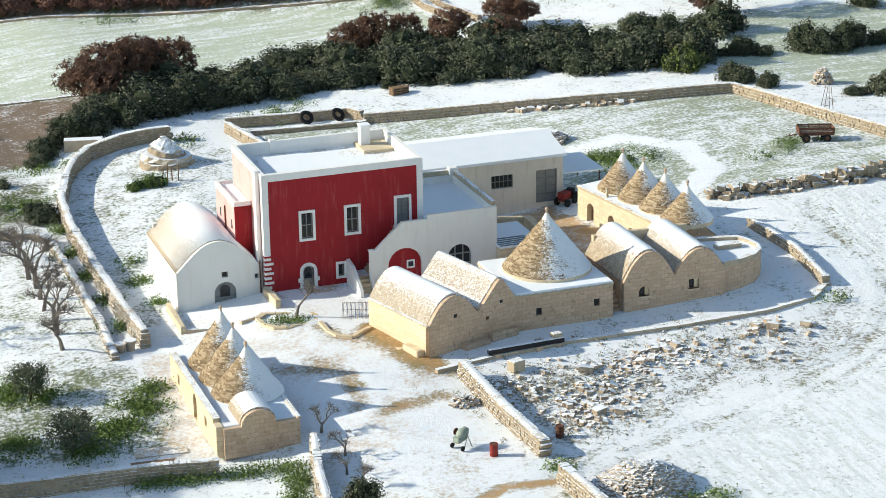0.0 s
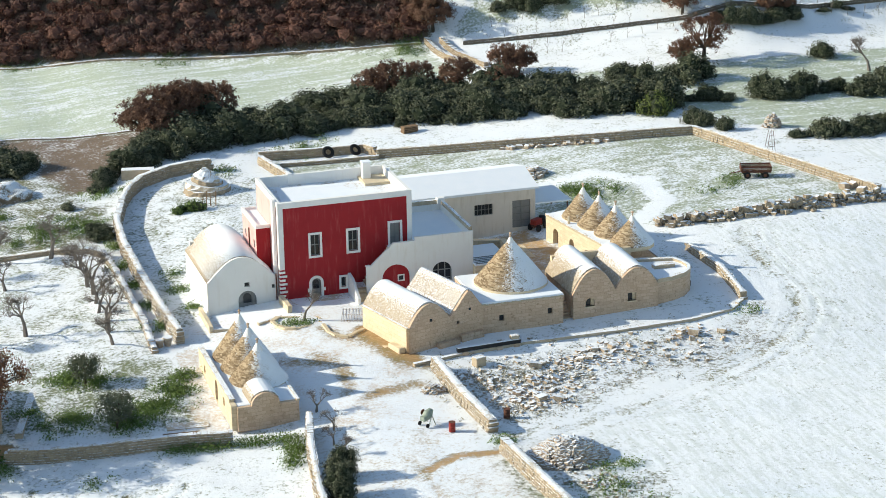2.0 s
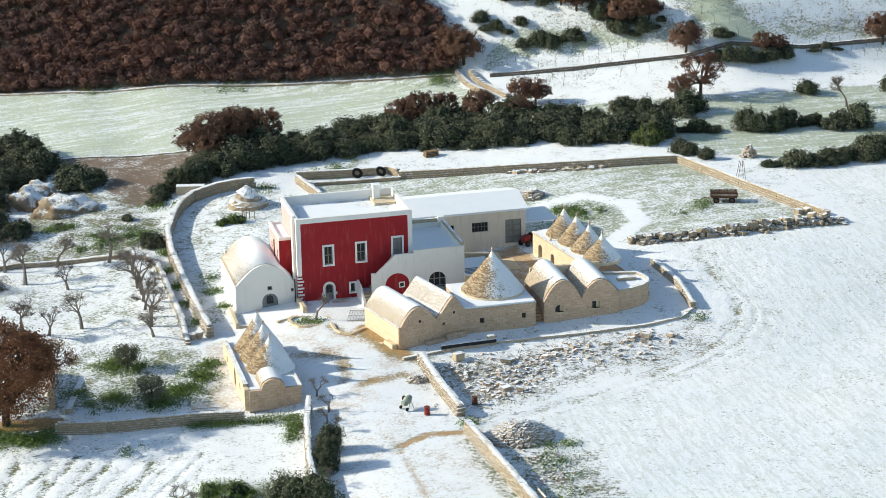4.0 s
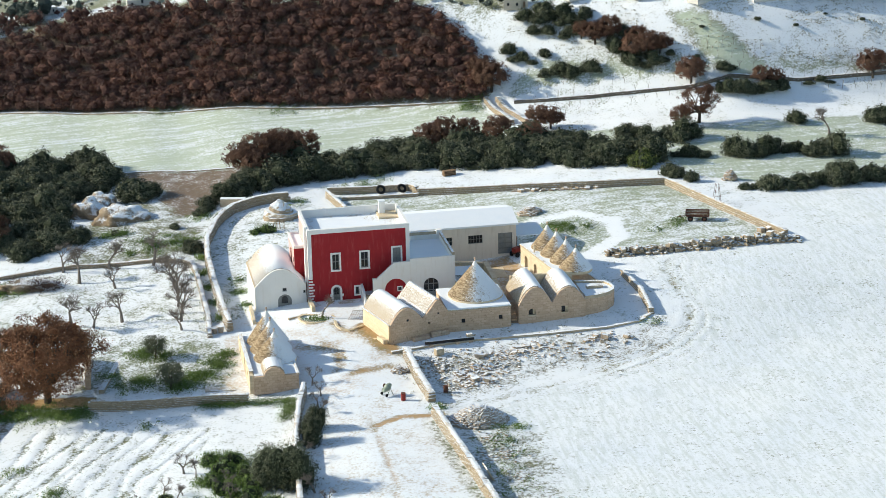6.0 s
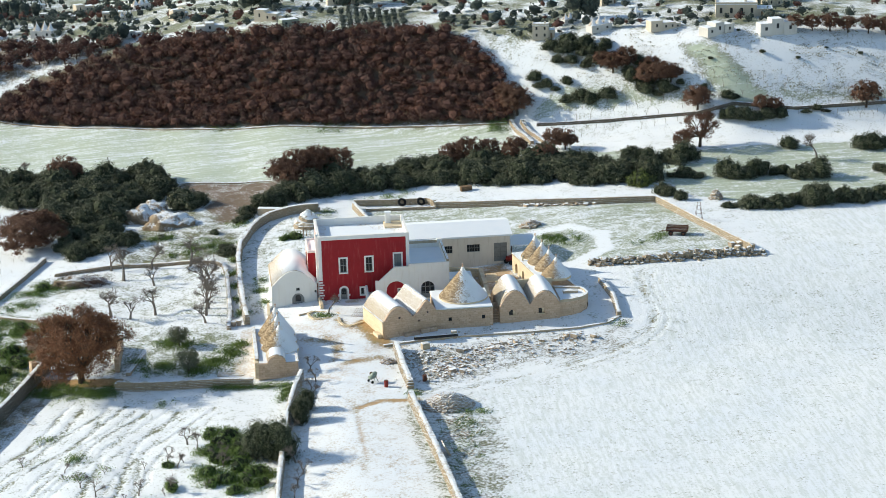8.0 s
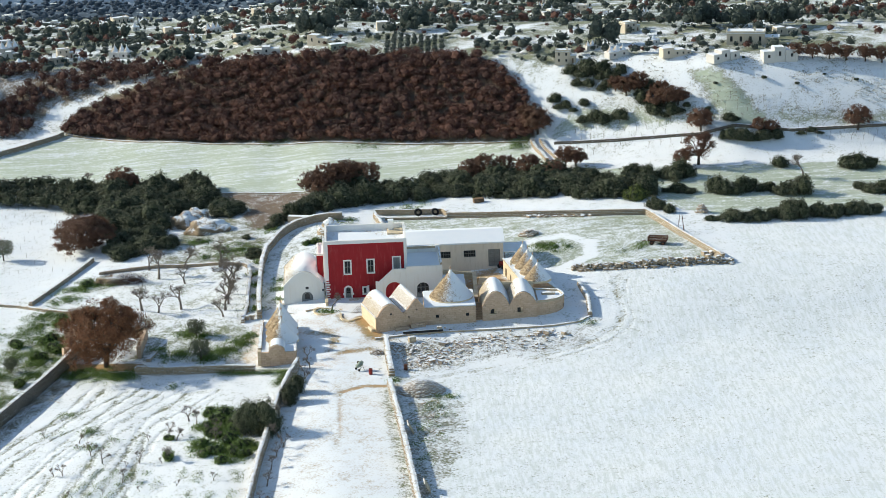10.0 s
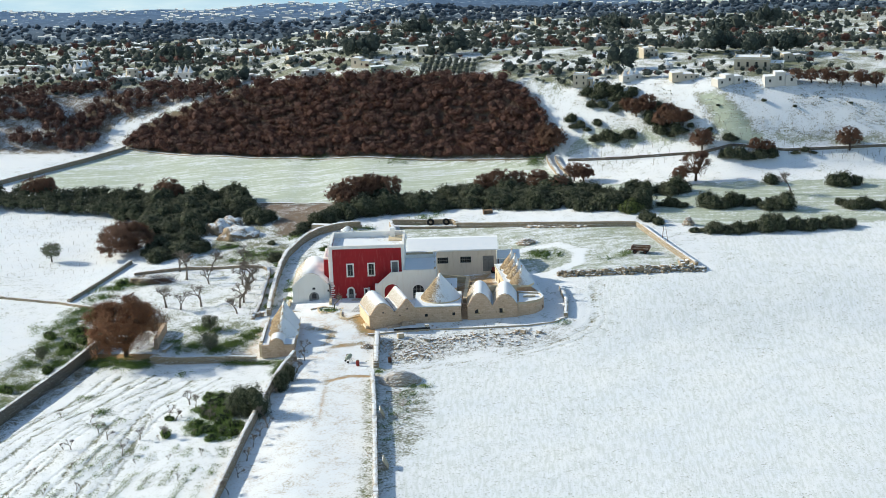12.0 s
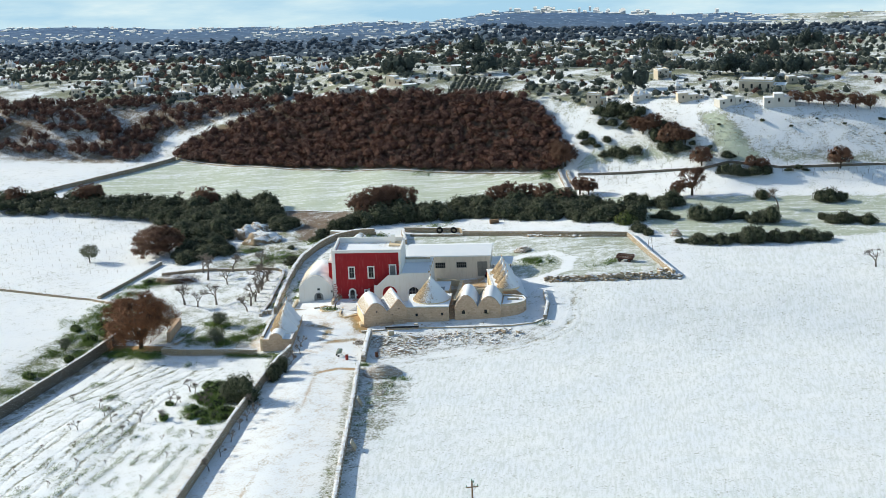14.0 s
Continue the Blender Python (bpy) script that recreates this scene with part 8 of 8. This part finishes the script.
def lean_to():
    """Open shelter beside the shed, with a red machine under it."""
    h = thing("lean_to", "small open metal shelter under snow beside the shed", "shelter", pose(-0.6, 2.2, 0))
    for x, y in ((28.6, 8.6), (32.0, 8.6), (28.6, 13.2), (32.0, 13.2)):
        part("post", tube(bmesh.new(), (x, y, 0.2), (x, y, 3.0), 0.06, 0.06), RUST, h)
    part("roof", boxed(28.4, 32.3, 8.3, 13.4, 3.0, 3.12), SNOW_M, h, "flat metal roof under snow")
    return h


lean_to()


def red_machine():
    h = thing("red_machine", "small red farm machine parked by the shed", "farm machine")
    part("hood", boxed(-0.9, 0.2, -0.35, 0.35, 0.6, 1.15, 0.06), REDPAINT, h)
    part("seat", boxed(0.4, 0.8, -0.3, 0.3, 0.75, 1.25, 0.05), BLACK, h)
    part("frame", boxed(-0.95, 0.9, -0.25, 0.25, 0.4, 0.6, 0.03), RUST, h)
    for x, r in ((-0.65, 0.32), (0.6, 0.5)):
        for y in (-0.5, 0.5):
            part("wheel", tube(bmesh.new(), (x, y - 0.1, r), (x, y + 0.1, r), r, r, 14), RUBBER, h)
    return put(h, 27.8, 9.1, 1.0, 0.6)


red_machine()


def court_store():
    """Low outbuildings between the annex and the cones."""
    h = thing("court_store", "low flat-roofed store in the courtyard, snow on its roof", "outbuilding", pose(-0.2, 0.9, 0))
    part("wall", boxed(17.75, 21.2, -3.6, 1.8, -0.4, 2.1), LIME_PALE, h)
    part("roof_snow", boxed(17.7, 21.25, -3.65, 1.85, 2.1, 2.24, 0.03), SNOW_M, h)
    for k in range(5):
        part("roof_rib", boxed(17.8 + 0.02, 20.4, -3.5 + k * 0.42, -3.36 + k * 0.42, 2.24, 2.29), METAL, h)
    return h


court_store()
low_wall("trim", "thick stone wall of the courtyard", [(18.1, 6.8), (22.8, 5.3)], 0.6, 1.3, LIME_PALE)
low_wall("trim", "thick stone wall of the courtyard", [(22.8, 5.3), (22.6, -1.2), (22.3, -7)], 0.6, 1.2, LIME_PALE)
low_wall("trim", "paved sunlit step in the courtyard", [(23.4, 3.9), (27, 3.4)], 3.6, 0.12, LIME_PALE)


def pot(x, y, s):
    h = thing("stone_pot", "dark weathered stone pot by the low wall", "pot", None, "pots")
    part("body", tube(bmesh.new(), (0, 0, 0), (0, 0, 0.55), 0.22, 0.32, 12), RUBBLE, h)
    part("rim", tube(bmesh.new(), (0, 0, 0.55), (0, 0, 0.62), 0.36, 0.36, 12), COPING, h)
    return put(h, x, y, s)


for x, y, s in ((-12, -4.7, 1.1), (-11.3, -4.6, 1.3), (-12.7, -4.3, 1.0)):
    pot(x, y, s)
low_wall("trim", "flat stone bench under snow behind the curving wall", [(-6.6, 46), (-3.2, 45.2)], 1.1, 1.1, KERBSTONE)
low_wall("trim", "dark wooden bench against the garden wall", [(-15.2, -22.8), (-12.4, -23.1)], 0.4, 0.25, WOODEN)
low_wall("trim", "ruined stone hut wall behind the oak", [(-27.4, -16.6), (-27, -8.2)], 0.6, 1.9, LIME)
low_wall("trim", "ruined stone hut wall behind the oak", [(-27.4, -8), (-34, -6.4), (-39.4, -5.2)], 0.6, 1.8, LIME)
low_wall("trim", "short stone gate pier at the end of the garden wall", [(-37.9, -15.6), (-38.3, -14.8)], 0.8, 2.3, LIME)
low_wall("trim", "low stone edging of the garden plot", [(-26, -17.9), (-23.3, -7.9)], 0.6, 0.45, COPING)
low_wall("trim", "paved threshing floor beside the trullo", [(-11.8, -10), (-13, -22)], 3.4, 0.06, PAVING)


def pallet():
    h = thing("timber_pallet", "orange timber crate lying in the snow behind the wall", "crate")
    for k in range(4):
        part("slat", boxed(-0.9, 0.9, -0.4, 0.4, 0.02 + 0.2 * k, 0.14 + 0.2 * k), WOODEN, h)
    for x in (-0.85, 0.0, 0.75):
        part("post", boxed(x, x + 0.1, -0.45, -0.4, 0.0, 0.85), WOODEN, h)
    return put(h, 26.2, 47.6, 1.0, 0.2)


pallet()
cairn = heap("cairn", "small pale cairn of stones beyond the wall", 62.1, 29.5, 0.8, 1.4, 90, 0.12, 0.26, RUBBLE, 15, "cairn")
# vine stakes in the upper left field
stakes = bmesh.new()
vr = random.Random(30)
for i in range(26):
    for j in range(9):
        x, y = -84 + i * 1.75 + vr.uniform(-0.2, 0.2), 31 + j * 4.9 + vr.uniform(-0.3, 0.3)
        if x < -42 and vr.random() < 0.8:
            z = gz(x, y)
            tube(stakes, (x, y, z - 0.1), (x + vr.uniform(-0.1, 0.1), y, z + vr.uniform(0.5, 0.9)), 0.03, 0.015, 3, False)
tagged(part("vine_stakes", stakes, TWIG), "rows of bare vine stocks in a snowy field", "vines", kind="stuff")



def lattice_shadow():
    h = thing("wooden_lattice", "thin dark slats standing in for a lattice shadow on the yard snow", "lattice", pose(5.1, -5.9, gz(5.1, -5.9) + 0.03, 0, 0, -18))
    # dark slats laid flat in place of a shadow's crossed lines
    for k in range(8):
        part("slat", boxed(-1.0 + 0.28 * k, -0.98 + 0.28 * k, -1.7, 1.7, 0.0, 0.02), WOODEN, h)
    for y in (-1.5, 0.0, 1.5):
        part("cross_slat", boxed(-1.05, 1.05, y, y + 0.03, 0.02, 0.04), WOODEN, h)
    return h


lattice_shadow()


def old_posts():
    h = thing("fence_posts", "leaning dark wooden posts behind the vaulted house", "fence")
    for x, y, z, lean in ((0, 0, 1.7, 0.1), (0.5, 0.2, 1.4, -0.06), (1.0, 0.1, 1.6, 0.04), (-0.5, -0.2, 1.2, 0.16)):
        part("post", tube(bmesh.new(), (x, y, -0.2), (x + lean, y, z), 0.06, 0.045, 6), WOODEN, h)
    part("rail", tube(bmesh.new(), (-0.5, -0.15, 0.9), (1.05, 0.12, 1.0), 0.03, 0.03, 5), WOODEN, h)
    return put(h, -0.5, 30.6)


old_posts()
again(scrub_bush, -1.8, 30.3, 1.0, 1.0)
again(scrub_bush, -3.3, 30.4, 0.8, 2.2)

# the stones of the nearest walls, each one its own
def stone_shape(k):
    rng = random.Random(900 + k)
    v = [(x * rng.uniform(0.86, 1.05), y * rng.uniform(0.86, 1.05), z * rng.uniform(0.84, 1.06)) for x in (-0.5, 0.5) for y in (-0.5, 0.5) for z in (-0.5, 0.5)]
    me = bpy.data.meshes.new("stone")
    bm = bmesh.new()
    vs = [bm.verts.new(p) for p in v]
    for q in ((0, 1, 3, 2), (4, 6, 7, 5), (0, 4, 5, 1), (2, 3, 7, 6), (0, 2, 6, 4), (1, 5, 7, 3)):
        bm.faces.new([vs[i] for i in q])
    bmesh.ops.bevel(bm, geom=bm.edges[:], offset=0.06, segments=1, affect="EDGES")
    bmesh.ops.recalc_face_normals(bm, faces=bm.faces[:])
    bm.to_mesh(me)
    bm.free()
    me.materials.append(DRYSTONE)
    return me


shapes = [stone_shape(k) for k in range(8)]
for wall, corners in LOOSE:
    for i in range(0, len(corners), 8):
        c = np.array(corners[i : i + 8])
        mid = c.mean(0)
        u, v = (c[4:].mean(0) - c[:4].mean(0)), (c[[2, 3, 6, 7]].mean(0) - c[[0, 1, 4, 5]].mean(0))
        w, d, h = np.linalg.norm(u), np.linalg.norm(v), float((c[1::2, 2] - c[::2, 2]).mean())
        ob = new("stone", shapes[(i // 8) * 5 % 8])
        ob.parent = wall
        ob.matrix_world = Matrix.Translation(mid) @ Matrix.Rotation(math.atan2(u[1], u[0]), 4, "Z") @ Matrix.Diagonal((w * 1.04, d * 1.04, h * 1.05, 1))
